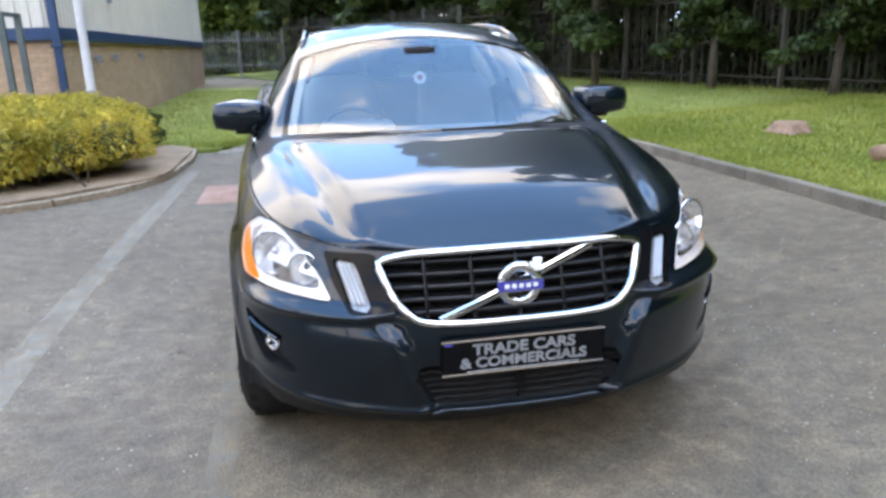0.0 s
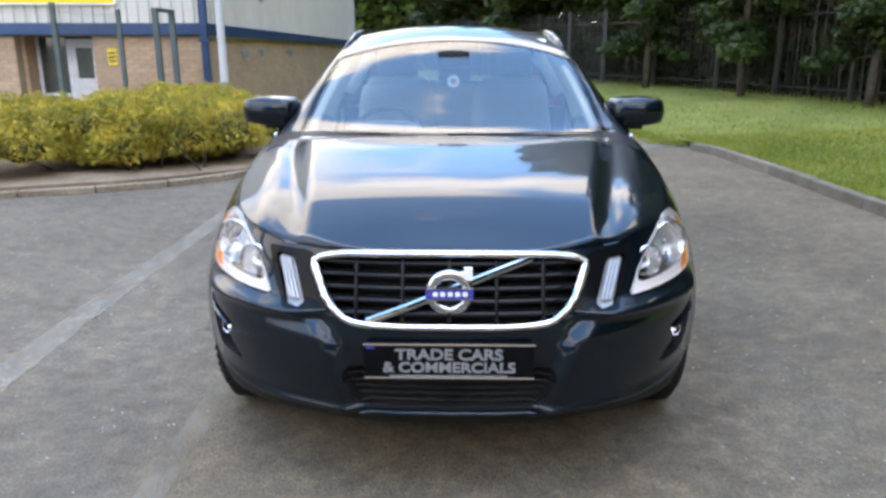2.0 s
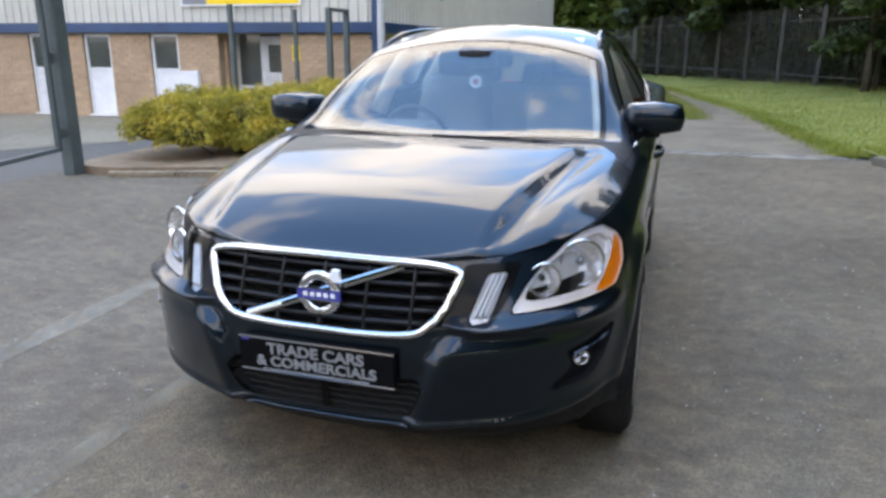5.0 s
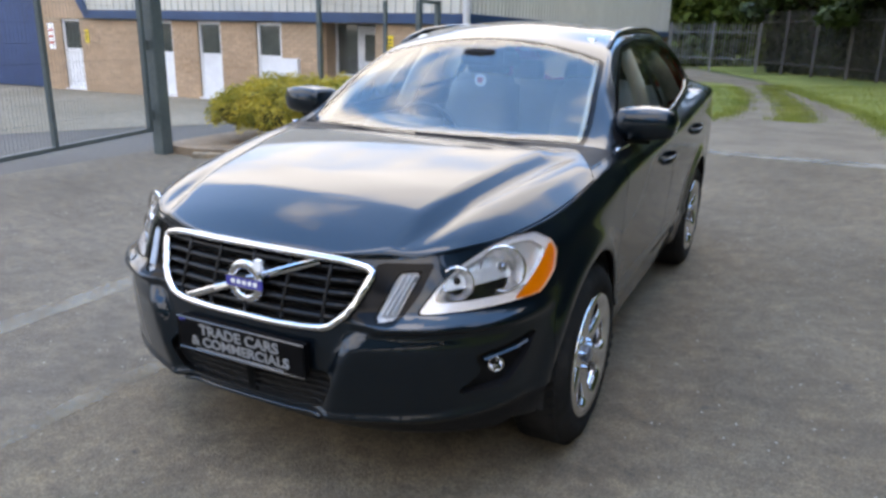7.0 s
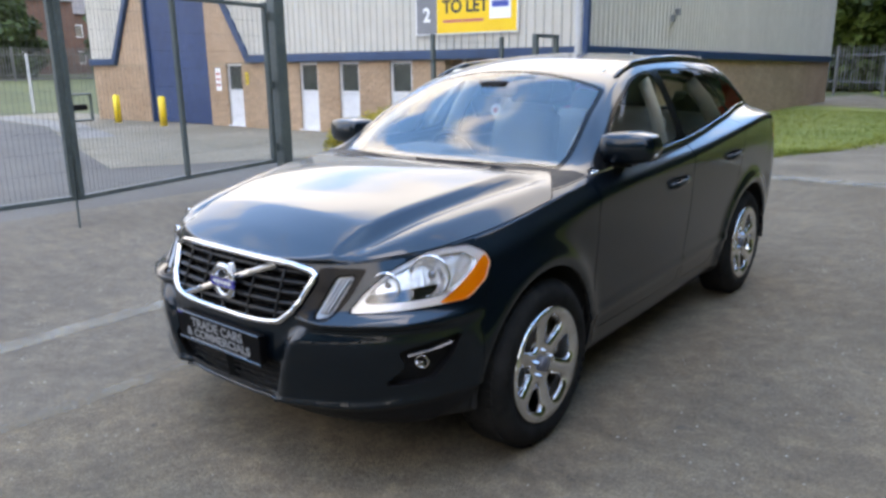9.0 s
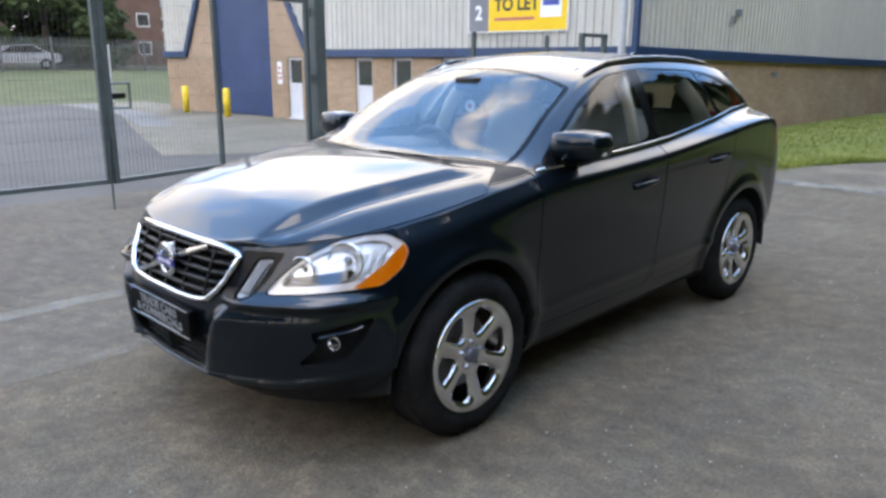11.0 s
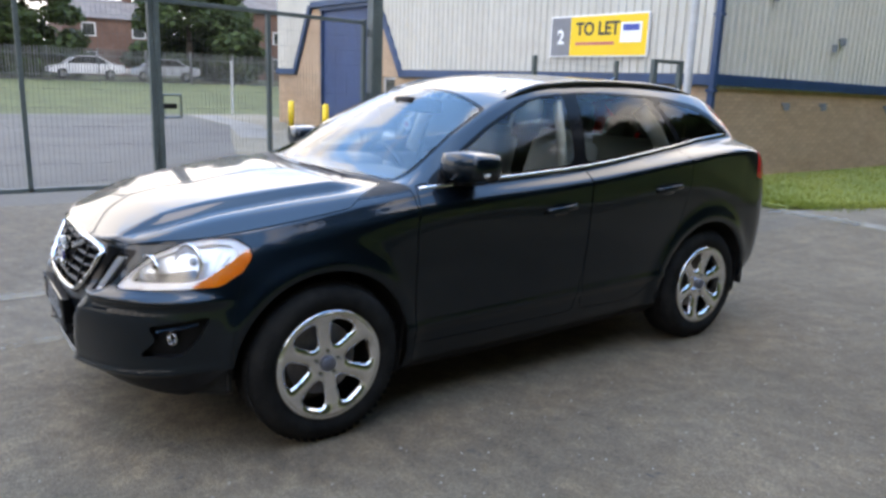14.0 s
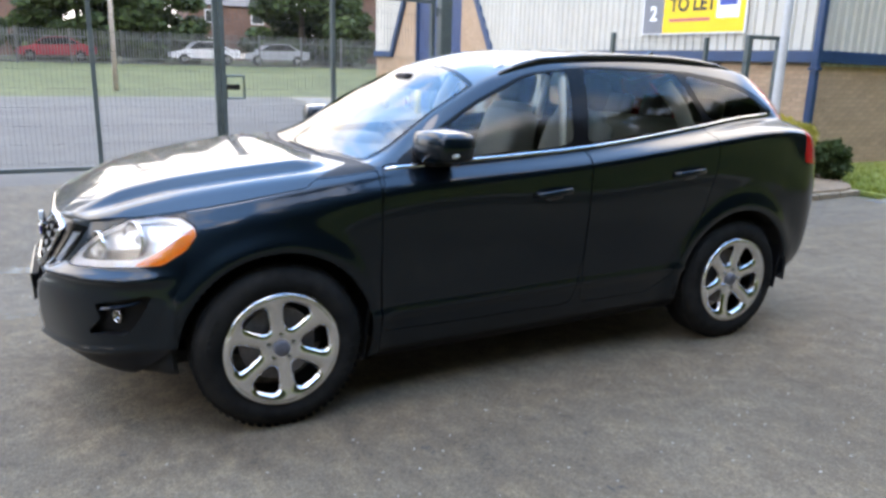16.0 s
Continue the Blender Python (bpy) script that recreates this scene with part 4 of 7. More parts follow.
def to_let():
    t = thing("to_let_board", "yellow and grey letting board fixed to the cladding", "sign")
    y = FY - 0.10
    part("board", boxed((-8.45, y, 2.22), (-5.82, y + 0.03, 3.06), 0.004), SIGN_WHITE, t, "white edged board")
    part("yellow_panel", boxed((-7.86, y - 0.006, 2.25), (-5.85, y, 3.03)), SIGN_YELLOW, t)
    part("grey_panel", boxed((-8.42, y - 0.006, 2.25), (-7.87, y, 3.03)), SIGN_GREY, t)
    f = pose(0, y - 0.008, 0, 90, 0, 0)
    part("sign_lettering", lettering("TO LET", 0.36, f @ Matrix.Translation((-7.12, 2.77, 0)), 0.002, 0.98), SIGN_TEXT, t)
    part("sign_lettering", lettering("2", 0.40, f @ Matrix.Translation((-8.14, 2.62, 0)), 0.002), SIGN_WHITE, t)
    part("small_print", boxed((-7.7, y - 0.009, 2.46), (-6.65, y - 0.006, 2.52)), SIGN_RED, t)
    lg = part("logo_panel", boxed((-6.5, y - 0.010, 2.50), (-5.98, y - 0.006, 2.88)), SIGN_WHITE, t)
    part("logo_bar", boxed((-6.44, y - 0.013, 2.72), (-6.04, y - 0.010, 2.84)), SIGN_BLUE, lg)


to_let()
for x, y in ((-17.15, 8.9), (-19.75, 8.9)):
    b = thing("bollard", "yellow painted steel bollard beside the roller door", "bollard", "bollards by the roller door")
    part("shaft", cyled((x + 0.0, y, 0), (x, y, 0.80), 0.10, 0.10, 16), YELLOW, b, smooth=True)
    part("cap", cyled((x, y, 0.80), (x, y, 0.84), 0.10, 0.05, 16), YELLOW, b)
for y, z in ((12.2, 1.42), (13.6, 1.42), (16.4, 1.4), (11.4, 3.4), (14.0, 2.75), (13.7, 2.6)):
    v = thing("wall_vent", "small dark outlet fixed to the side wall", "vent")
    part("pipe", cyled((EX, y, z), (EX + 0.10, y, z - 0.02), 0.035, 0.035, 10), POST_GREY, v)
    part("hood", boxed((EX + 0.06, y - 0.05, z - 0.12), (EX + 0.14, y + 0.05, z + 0.03), 0.01), POST_GREY, v)

# the front stands turned a little to the parking bays; the side wall runs straight back
TURNED = Matrix.Translation((-18.98, 9.60, 0)) @ pose(0, 0, 0, 0, 0, 2.86) @ Matrix.Diagonal((0.974, 1, 1, 1)) @ Matrix.Translation((19.25, -FY, 0))
for ob in [o for o in bpy.data.objects if o not in before_building and o.parent is None and not o.name.startswith("bollard")]:
    east = ob.name.startswith(("wall_east", "cladding_east", "downpipe", "wall_vent")) or ob is side_trim
    ob.matrix_world = (Matrix.Translation((-0.13, 0.40, 0)) if east else TURNED) @ ob.matrix_world


def lamp_post():
    t = thing("lamp_post", "slim pale lamp post with a grey base sleeve", "lamp post")
    x, y = -3.54, 8.33
    part("sleeve", lathe([(0.05, 0.085), (0.95, 0.085), (1.0, 0.072)], 18, "Z"), POST_GREY, t, smooth=True).matrix_world = pose(x, y, 0)
    part("shaft", lathe([(0.98, 0.062), (3.0, 0.055), (4.6, 0.050), (4.6, 0.001)], 18, "Z"), POST_WHITE, t, smooth=True).matrix_world = pose(x, y, 0)


lamp_post()


# ---- gates and mesh fence along x = -5.15 ----
GX = -5.15


def mesh_panel(y0, y1, z0, z1, parent, sp=0.0508, hz_=0.2, wire=0.0012):
    verts, faces = [], []

    def bar(a, b):
        n = len(verts)
        for x in (a[0], b[0]):
            for y in (a[1], b[1]):
                for z in (a[2], b[2]):
                    verts.append((x, y, z))
        faces.extend([(n, n + 1, n + 3, n + 2), (n + 4, n + 6, n + 7, n + 5), (n, n + 4, n + 5, n + 1), (n + 2, n + 3, n + 7, n + 6)])
    y = y0 + sp / 2
    while y < y1:
        bar((GX - wire, y - wire, z0), (GX + wire, y + wire, z1))
        y += sp
    z = z0 + hz_ / 2
    while z < z1:
        bar((GX - wire * 2.6, y0, z - wire), (GX - wire * 0.6, y1, z + wire))
        verts_now = len(verts)
        faces.extend([(verts_now - 8, verts_now - 4, verts_now - 2, verts_now - 6), (verts_now - 7, verts_now - 5, verts_now - 1, verts_now - 3)])
        z += hz_
    ob = part("mesh_infill", mesh_of("mesh_infill", verts, faces), MESH_STEEL, parent)
    ob["kind"] = "stuff"
    return ob


def gate(y0, y1, mids, label):
    t = thing("gate", label, "gate", "pair of mesh gates")
    zb, zt = 0.30, 2.42
    for y in (y0, y1):
        part("stile", boxed((GX - 0.03, y - 0.03, zb), (GX + 0.03, y + 0.03, zt + 0.02), 0.006), STEEL_GREEN, t)
    for y in mids:
        part("gate_upright", boxed((GX - 0.025, y - 0.025, zb), (GX + 0.025, y + 0.025, zt), 0.006), STEEL_GREEN, t)
    for z in (zb, zt - 0.05):
        part("gate_rail", boxed((GX - 0.025, y0, z), (GX + 0.025, y1, z + 0.05), 0.006), STEEL_GREEN, t)
    mesh_panel(y0, y1, zb, zt, t)
    return t


right_leaf = gate(0.92, 4.06, (2.42,), "closed grey-green mesh gate leaf with a latch box")
left_leaf = gate(-1.80, 0.86, (-0.45,), "closed grey-green mesh gate leaf")
lb = part("latch_box", tube([(GX, 0.96, 1.36), (GX, 1.18, 1.36), (GX, 1.18, 1.10), (GX, 0.96, 1.10)], 0.018, 4, True), STEEL_GREEN, right_leaf)
part("latch_bolt", boxed((GX - 0.02, 0.90, 1.20), (GX + 0.02, 1.12, 1.26), 0.004), BLACK, lb)
part("drop_bolt", cyled((GX + 0.04, 0.86, 0.02), (GX + 0.04, 0.86, 0.75), 0.012, 0.012, 8), STEEL_GREEN, left_leaf)


def gate_post(y, h, w, label):
    t = thing("gate_post", label, "post")
    part("shaft", boxed((GX - w, y - w, 0), (GX + w, y + w, h), 0.012), STEEL_GREEN, t)
    part("cap", boxed((GX - w - 0.008, y - w - 0.008, h), (GX + w + 0.008, y + w + 0.008, h + 0.02), 0.006), STEEL_GREEN, t)
    for z in (0.45, 1.3, 2.2):
        part("hinge", cyled((GX, y - w - 0.03, z), (GX, y - w - 0.03, z + 0.12), 0.018, 0.018, 8), STEEL_GREEN, t)
    return t


gate_post(3.66, 2.75, 0.085, "stout grey-green square steel gate post").matrix_world = pose(-0.72, 0.50, 0)
right_leaf.matrix_world = pose(-5.12, 0.88, 0, 0, 0, 13.6) @ pose(-GX, -0.88, 0)
gate_post(-1.98, 2.75, 0.085, "stout grey-green square steel gate post")


def mesh_fence(ys, h, label):
    t = thing("mesh_fence", label, "fence")
    for y in ys:
        part("fence_post", boxed((GX - 0.03, y - 0.03, 0), (GX + 0.03, y + 0.03, h + 0.05), 0.006), STEEL_GREEN, t)
    for a, b in zip(ys, ys[1:]):
        mesh_panel(a, b, 0.06, h, t)
    return t


mesh_fence([6.62, 8.50], 2.02, "grey-green welded mesh fence behind the hedge")
mesh_fence([-13.0, -10.2, -7.4, -4.7, -2.15], 2.02, "grey-green welded mesh fence")
t = thing("wicket_frame", "grey-green steel wicket frame by the building corner", "gate")
for y in (9.05, 9.75):
    part("frame_post", boxed((-4.80 - 0.045, y - 0.045, 0), (-4.80 + 0.045, y + 0.045, 2.12), 0.008), STEEL_GREEN, t)
part("frame_head", boxed((-4.83, 9.05, 2.06), (-4.77, 9.75, 2.12), 0.008), STEEL_GREEN, t)
part("frame_rail", boxed((-4.82, 9.05, 0.80), (-4.78, 9.75, 0.85), 0.006), STEEL_GREEN, t)


# ---- palisade fences ----
def pale_mesh(name, h, material):
    """One pressed pale with a split pointed head."""
    bm = bmesh.new()
    prof = [(-0.034, 0.0), (-0.02, -0.014), (0.0, -0.004), (0.02, -0.014), (0.034, 0.0)]
    rows = []
    for z, k in ((0, 1), (h - 0.12, 1), (h, 0.25)):
        rows.append([bm.verts.new((x * k, y, z)) for x, y in prof])
    for r0, r1 in zip(rows, rows[1:]):
        for k in range(4):
            bm.faces.new((r0[k], r0[k + 1], r1[k + 1], r1[k]))
    bmesh.ops.solidify(bm, geom=bm.faces[:], thickness=0.004)
    me = bpy.data.meshes.new(name)
    bm.to_mesh(me)
    bm.free()
    me.materials.append(material)
    return me


def palisade(points, h, material, label, single, zf):
    t = thing("palisade_fence", label, "fence")
    me = pale_mesh("pale", h, material)
    base_v = np.array([v.co[:] for v in me.vertices])
    base_f = [tuple(p.vertices) for p in me.polygons]
    V, F, count = [], [], 0
    for (a, b) in zip(points, points[1:]):
        a, b = Vector(a), Vector(b)
        d = b - a
        ang = math.atan2(d.y, d.x)
        n = int(d.length / 0.158)
        for k in range(n):
            p = a + d * (k / n)
            lean = random.uniform(-0.012, 0.012)
            m = Matrix.Translation((p.x, p.y, zf(p.x, p.y))) @ Matrix.Rotation(ang, 4, "Z") @ Matrix.Rotation(lean, 4, "Y")
            if count < single:
                ob = new("pale", me)
                ob.parent, ob.matrix_world = t, m
                count += 1
            else:
                off = len(V)
                V.extend([m @ Vector(v) for v in base_v])
                F.extend([tuple(i + off for i in f) for f in base_f])
        nrm = Vector((-math.sin(ang), math.cos(ang)))
        for z in (0.32, h - 0.45):
            zz = zf(a.x, a.y) + z
            za = zf(b.x, b.y) + z
            part("fence_rail", tube([(a.x + nrm.x * 0.03, a.y + nrm.y * 0.03, zz), (b.x + nrm.x * 0.03, b.y + nrm.y * 0.03, za)], 0.024, 4), material, t)
        m_posts = int(d.length / 2.75) + 1
        for k in range(m_posts):
            p = a + d * (k / max(1, m_posts))
            part("fence_post", boxed((p.x - 0.05 + nrm.x * 0.09, p.y - 0.05 + nrm.y * 0.09, 0), (p.x + 0.05 + nrm.x * 0.09, p.y + 0.05 + nrm.y * 0.09, zf(p.x, p.y) + h), 0.006), material, t)
    if V:
        ob = part("paling", mesh_of("paling", V, F), material, t)
        ob["kind"] = "stuff"
    return t


FENCE = [(12.6, -14.0), (11.6, 2.0), (10.35, 9.1), (7.5, 18.6), (5.2, 23.5), (2.4, 29.3), (-1.2, 34.5)]
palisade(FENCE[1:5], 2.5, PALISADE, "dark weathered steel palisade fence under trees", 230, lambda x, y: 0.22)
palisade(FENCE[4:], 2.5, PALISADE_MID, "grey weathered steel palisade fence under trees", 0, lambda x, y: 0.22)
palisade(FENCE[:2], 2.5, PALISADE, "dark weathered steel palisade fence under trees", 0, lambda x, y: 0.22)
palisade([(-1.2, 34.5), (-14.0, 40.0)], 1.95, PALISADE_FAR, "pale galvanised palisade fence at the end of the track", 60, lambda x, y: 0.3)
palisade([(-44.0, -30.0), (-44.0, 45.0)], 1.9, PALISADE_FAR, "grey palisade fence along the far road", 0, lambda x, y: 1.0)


# ---- plants ----
def leaf_cloud(points, normals, size, spread, flat=0.5, seed=1):
    """Small pointed leaves at points, tilted round their normals: vertices and faces."""
    rng = np.random.default_rng(seed)
    n = len(points)
    nrm = normals + rng.normal(0, spread, (n, 3))
    nrm /= np.linalg.norm(nrm, axis=1)[:, None] + 1e-9
    ref = rng.normal(0, 1, (n, 3))
    u = np.cross(nrm, ref)
    u /= np.linalg.norm(u, axis=1)[:, None] + 1e-9
    w = np.cross(nrm, u)
    s = size * rng.uniform(0.6, 1.35, (n, 1))
    quad = np.stack([points - u * s, points + w * s * flat + nrm * s * 0.15, points + u * s, points - w * s * flat + nrm * s * 0.15], 1)
    return quad.reshape(-1, 3), np.arange(4 * n).reshape(n, 4)


def fast_mesh(name, V, F):
    me = bpy.data.meshes.new(name)
    me.vertices.add(len(V))
    me.vertices.foreach_set("co", np.asarray(V, np.float32).ravel())
    k = F.shape[1]
    me.loops.add(F.size)
    me.loops.foreach_set("vertex_index", F.ravel().astype(np.int32))
    me.polygons.add(len(F))
    me.polygons.foreach_set("loop_start", np.arange(0, F.size, k, dtype=np.int32))
    me.update(calc_edges=True)
    return me


def hedge():
    """A low spreading golden evergreen hedge: sprays over a twiggy middle and a core coloured dark for shade."""
    t = thing("hedge", "low spreading golden-green evergreen hedge on bare soil", "hedge")
    rng = np.random.default_rng(7)
    lobes = []
    for k in range(96):
        x, y = rng.uniform(-5.35, -2.72), rng.uniform(5.3, 9.2)
        if y < 5.4 + 0.9 * max(0, x + 4.0) or (x < -5.0 and y > 6.3) or x > -2.75 - 0.45 * max(0, y - 6.8):
            continue
        lobes.append((x, y, rng.uniform(0.42, 0.60), rng.uniform(0.36, 0.52)))
    lobes += [(-5.35, 5.0, 0.48, 0.34), (-5.25, 5.3, 0.55, 0.42), (-4.9, 5.1, 0.42, 0.36), (-5.4, 5.8, 0.55, 0.40)]
    lobes += [(x, 5.55 + 0.9 * max(0, x + 4.0) + rng.uniform(-0.05, 0.12), rng.uniform(0.30, 0.38), rng.uniform(0.26, 0.33)) for x in np.linspace(-5.1, -2.85, 9)]
    P, N = [], []
    for (x, y, z, r) in lobes:
        n = 2700
        d = rng.normal(0, 1, (n, 3))
        d /= np.linalg.norm(d, axis=1)[:, None]
        d[:, 2] = np.where(d[:, 2] < -0.45, -d[:, 2], d[:, 2])
        lump = 1 + 0.16 * np.sin(d[:, 0] * 7 + x * 5) * np.cos(d[:, 1] * 6 + y * 3)
        q = np.array([x, y, z]) + d * (r * lump * rng.uniform(0.72, 1.06, n))[:, None] * (1.15, 1.15, 0.82)
        keep = (q[:, 2] > 0.12) & (q[:, 2] < 1.02)
        P.append(q[keep])
        N.append(d[keep] + (0, 0, 0.35))
    P, N = np.concatenate(P), np.concatenate(N)
    # feathery sprays that reach outwards and droop at their tips
    out = N / np.linalg.norm(N, axis=1)[:, None] * (1, 1, 0.45) + rng.normal(0, 0.38, N.shape) + (0, 0, -0.12)
    out /= np.linalg.norm(out, axis=1)[:, None]
    across = np.cross(out, rng.normal(0, 1, N.shape))
    across /= np.linalg.norm(across, axis=1)[:, None]
    ln, wd = rng.uniform(0.04, 0.085, (len(P), 1)), rng.uniform(0.006, 0.012, (len(P), 1))
    V = np.stack([P - out * ln * 0.4, P + across * wd, P + out * ln * 0.7 + np.array((0, 0, -0.25)) * ln, P - across * wd], 1).reshape(-1, 3)
    part("foliage", fast_mesh("foliage", V, np.arange(len(V)).reshape(-1, 4)), HEDGE_LEAF, t)
    # smooth lumps inside the sprays, their dark colour standing in for inner shade
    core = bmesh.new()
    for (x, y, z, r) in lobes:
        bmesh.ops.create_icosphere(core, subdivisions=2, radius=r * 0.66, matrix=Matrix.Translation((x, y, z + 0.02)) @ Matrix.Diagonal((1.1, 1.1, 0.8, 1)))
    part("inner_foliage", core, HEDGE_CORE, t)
    for k in range(26):
        tw = bmesh.new()
        x, y = rng.uniform(-5.0, -2.9), rng.uniform(5.3, 6.3)
        cyl(tw, (x, y + 0.25, 0.08), (x + rng.uniform(-0.3, 0.3), y - rng.uniform(0, 0.2), rng.uniform(0.3, 0.5)), 0.014, 0.006, 5)
        part("branch", tw, BARK, t)


# leaf colour darkened to give the hedge's shaded inside
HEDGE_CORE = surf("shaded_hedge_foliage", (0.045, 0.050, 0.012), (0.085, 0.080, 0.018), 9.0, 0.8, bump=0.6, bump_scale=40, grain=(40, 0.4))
hedge()


def shrub(x, y, r, material, label, n=2600, h=1.0):
    t = thing("shrub", label, "shrub")
    rng = np.random.default_rng(int(abs(x * 100)))
    d = rng.normal(0, 1, (n, 3))
    d /= np.linalg.norm(d, axis=1)[:, None]
    q = d * (r * (0.75 + 0.25 * np.sin(d[:, 0] * 5) * np.sin(d[:, 2] * 6 + 1)) * rng.uniform(0.6, 1.05, n))[:, None] * (1, 1, h) + (x, y, r * h * 0.92 + 0.03)
    q = q[q[:, 2] > 0.04]
    V, F = leaf_cloud(q, (q - (x, y, r * h)), 0.04, 0.8, 0.5, 5)
    part("foliage", fast_mesh("foliage", V, F), material, t)
    st = bmesh.new()
    for k in range(7):
        a = k * 0.9
        cyl(st, (x, y, 0), (x + 0.5 * r * math.cos(a), y + 0.5 * r * math.sin(a), r * h), 0.015, 0.006, 5)
    part("branch", st, BARK, t)


shrub(-3.05, 9.0, 0.36, CONIFER_LEAF, "small dark green shrub beside the hedge bed")


def tree_data(kind, seed):
    """Trunk and limbs, and a crown of leaf clumps, about 9 m high."""
    rng = np.random.default_rng(seed)
    wood = bmesh.new()
    cyl(wood, (0, 0, 0), (0.1, 0.05, 2.6), 0.19, 0.14, 9)
    cyl(wood, (0.1, 0.05, 2.6), (0.0, 0.1, 6.2), 0.14, 0.07, 8)
    clumps = []
    if kind == "broad":
        for k in range(17):
            a, z0 = rng.uniform(0, 2 * math.pi), rng.uniform(2.0, 6.0)
            ln = rng.uniform(1.2, 2.7) * (1.15 - 0.09 * z0)
            e = (math.cos(a) * ln, math.sin(a) * ln, z0 + rng.uniform(0.2, 1.3))
            cyl(wood, (0.05, 0.05, z0), e, 0.06, 0.02, 6)
            clumps.append((*e, rng.uniform(0.75, 1.25)))
            clumps.append((e[0] * 0.6, e[1] * 0.6, e[2] + 0.5, rng.uniform(0.7, 1.1)))
        for k in range(9):
            clumps.append((rng.normal(0, 0.9), rng.normal(0, 0.9), rng.uniform(6, 8.6), rng.uniform(0.7, 1.2)))
        size, per, sq = 0.15, 330, 0.75
    elif kind == "low":
        for k in range(24):
            a, z0 = rng.uniform(0, 2 * math.pi), rng.uniform(1.5, 6.5)
            ln = rng.uniform(0.9, 2.6) * (1.2 - 0.12 * z0)
            e = (math.cos(a) * ln, math.sin(a) * ln, z0 - rng.uniform(0.0, 0.4))
            cyl(wood, (0.0, 0.0, z0), e, 0.05, 0.015, 6)
            clumps.append((*e, rng.uniform(0.55, 0.95)))
            clumps.append((e[0] * 0.55, e[1] * 0.55, z0 + 0.1, rng.uniform(0.6, 0.9)))
        for k in range(8):
            clumps.append((rng.normal(0, 0.35), rng.normal(0, 0.35), 6 + k * 0.42, 0.75 - 0.05 * k))
        size, per, sq = 0.15, 300, 0.5
    else:
        for k in range(60):
            z0 = rng.uniform(0.5, 8.5)
            ln = 2.5 * (1 - (z0 / 9.3) ** 2.2) * rng.uniform(0.7, 1.0)
            a = rng.uniform(0, 2 * math.pi)
            clumps.append((math.cos(a) * ln, math.sin(a) * ln, z0, rng.uniform(0.5, 0.85)))
        size, per, sq = 0.20, 300, 0.9
    P, N = [], []
    for (x, y, z, r) in clumps:
        d = rng.normal(0, 1, (per, 3))
        d /= np.linalg.norm(d, axis=1)[:, None]
        P.append(np.array([x, y, z]) + d * (r * rng.uniform(0.35, 1.08, per))[:, None] * (1, 1, sq))
        N.append(d + (0, 0, 0.5))
    V, F = leaf_cloud(np.concatenate(P), np.concatenate(N), size, 0.7, 0.5, seed)
    wm = bpy.data.meshes.new("trunk")
    wood.to_mesh(wm)
    wood.free()
    return wm, fast_mesh("crown", V, F)


def plant_tree(kind, seed, material, label, group):
    wm, cm = tree_data(kind, seed)
    t = thing("tree", label, "tree", group)
    part("trunk", wm, BARK, t, smooth=True)
    part("crown", cm, material, t)
    return t


rng = random.Random(4)
kinds = [plant_tree("broad", 11, TREE_LEAF, "dark green broad-leaved tree behind the palisade fence", "trees behind the fence"),
         plant_tree("low", 12, TREE_LEAF, "dark green fir with drooping branches behind the fence", "trees behind the fence"),
         plant_tree("broad", 13, TREE_LEAF_LIGHT, "lighter green broad-leaved tree behind the fence", "trees behind the fence")]
conifer = plant_tree("round", 14, CONIFER_LEAF, "large rounded dense conifer by the far road", "conifers by the far road")


def along_fence(s):
    seg = [(Vector(a), Vector(b)) for a, b in zip(FENCE, FENCE[1:])]
    for a, b in seg:
        if s <= (b - a).length:
            d = (b - a).normalized()
            return a + d * s, Vector((d.y, -d.x))
        s -= (b - a).length
    return seg[-1][1], Vector((1, 0.5)).normalized()


spots = []
s = 0.0
while s < 52:
    p, n = along_fence(s)
    for off in ((1.7, 5.0) if s > 12 else (2.2,)):
        q = p + n * (off + rng.uniform(-0.5, 0.8))
        spots.append((q.x, q.y, rng.uniform(1.05, 1.45) * (1.35 if q.y < 9 else 1.15)))
    s += rng.uniform(2.0, 2.9)
for k in range(16):
    spots.append((rng.uniform(-16, 2), rng.uniform(42, 50), rng.uniform(1.0, 1.5)))
first = set()
for k, (x, y, sc) in enumerate(spots):
    i = rng.choice((0, 1, 1, 2, 0))
    m = pose(x, y, 0.05, 0, 0, rng.uniform(0, 360)) @ Matrix.Diagonal((sc, sc, sc * rng.uniform(0.9, 1.15), 1))
    src = kinds[i]
    if i not in first:
        first.add(i)
        src.matrix_world = m
    else:
        c = copy_thing(src, pose(0, 0, 0))
        c.matrix_world = m
# undergrowth filling the wood's edge
r3 = np.random.default_rng(31)
P = []
for k in range(76000):
    p, n = along_fence(62 * r3.random())
    q = p + n * (0.5 + 4.5 * r3.random())
    P.append((q.x, q.y, 0.1 + 6.0 * r3.random() ** 1.25 * (0.75 + 0.25 * math.sin(q.x * 1.7 + q.y))))
P = np.array(P)
V, F = leaf_cloud(P, np.tile((0.0, 0.0, 1.0), (len(P), 1)), 0.17, 1.2, 0.6, 8)
tagged(part("undergrowth", fast_mesh("undergrowth", V, F), TREE_LEAF), "dense dark green undergrowth behind the fence", "undergrowth", kind="stuff")
P = np.stack([r3.uniform(-20, 4, 36000), r3.uniform(41, 47, 36000), 0.1 + 7 * r3.random(36000) ** 1.2], 1)
V, F = leaf_cloud(P, np.tile((0.0, 0.0, 1.0), (len(P), 1)), 0.27, 1.2, 0.6, 9)
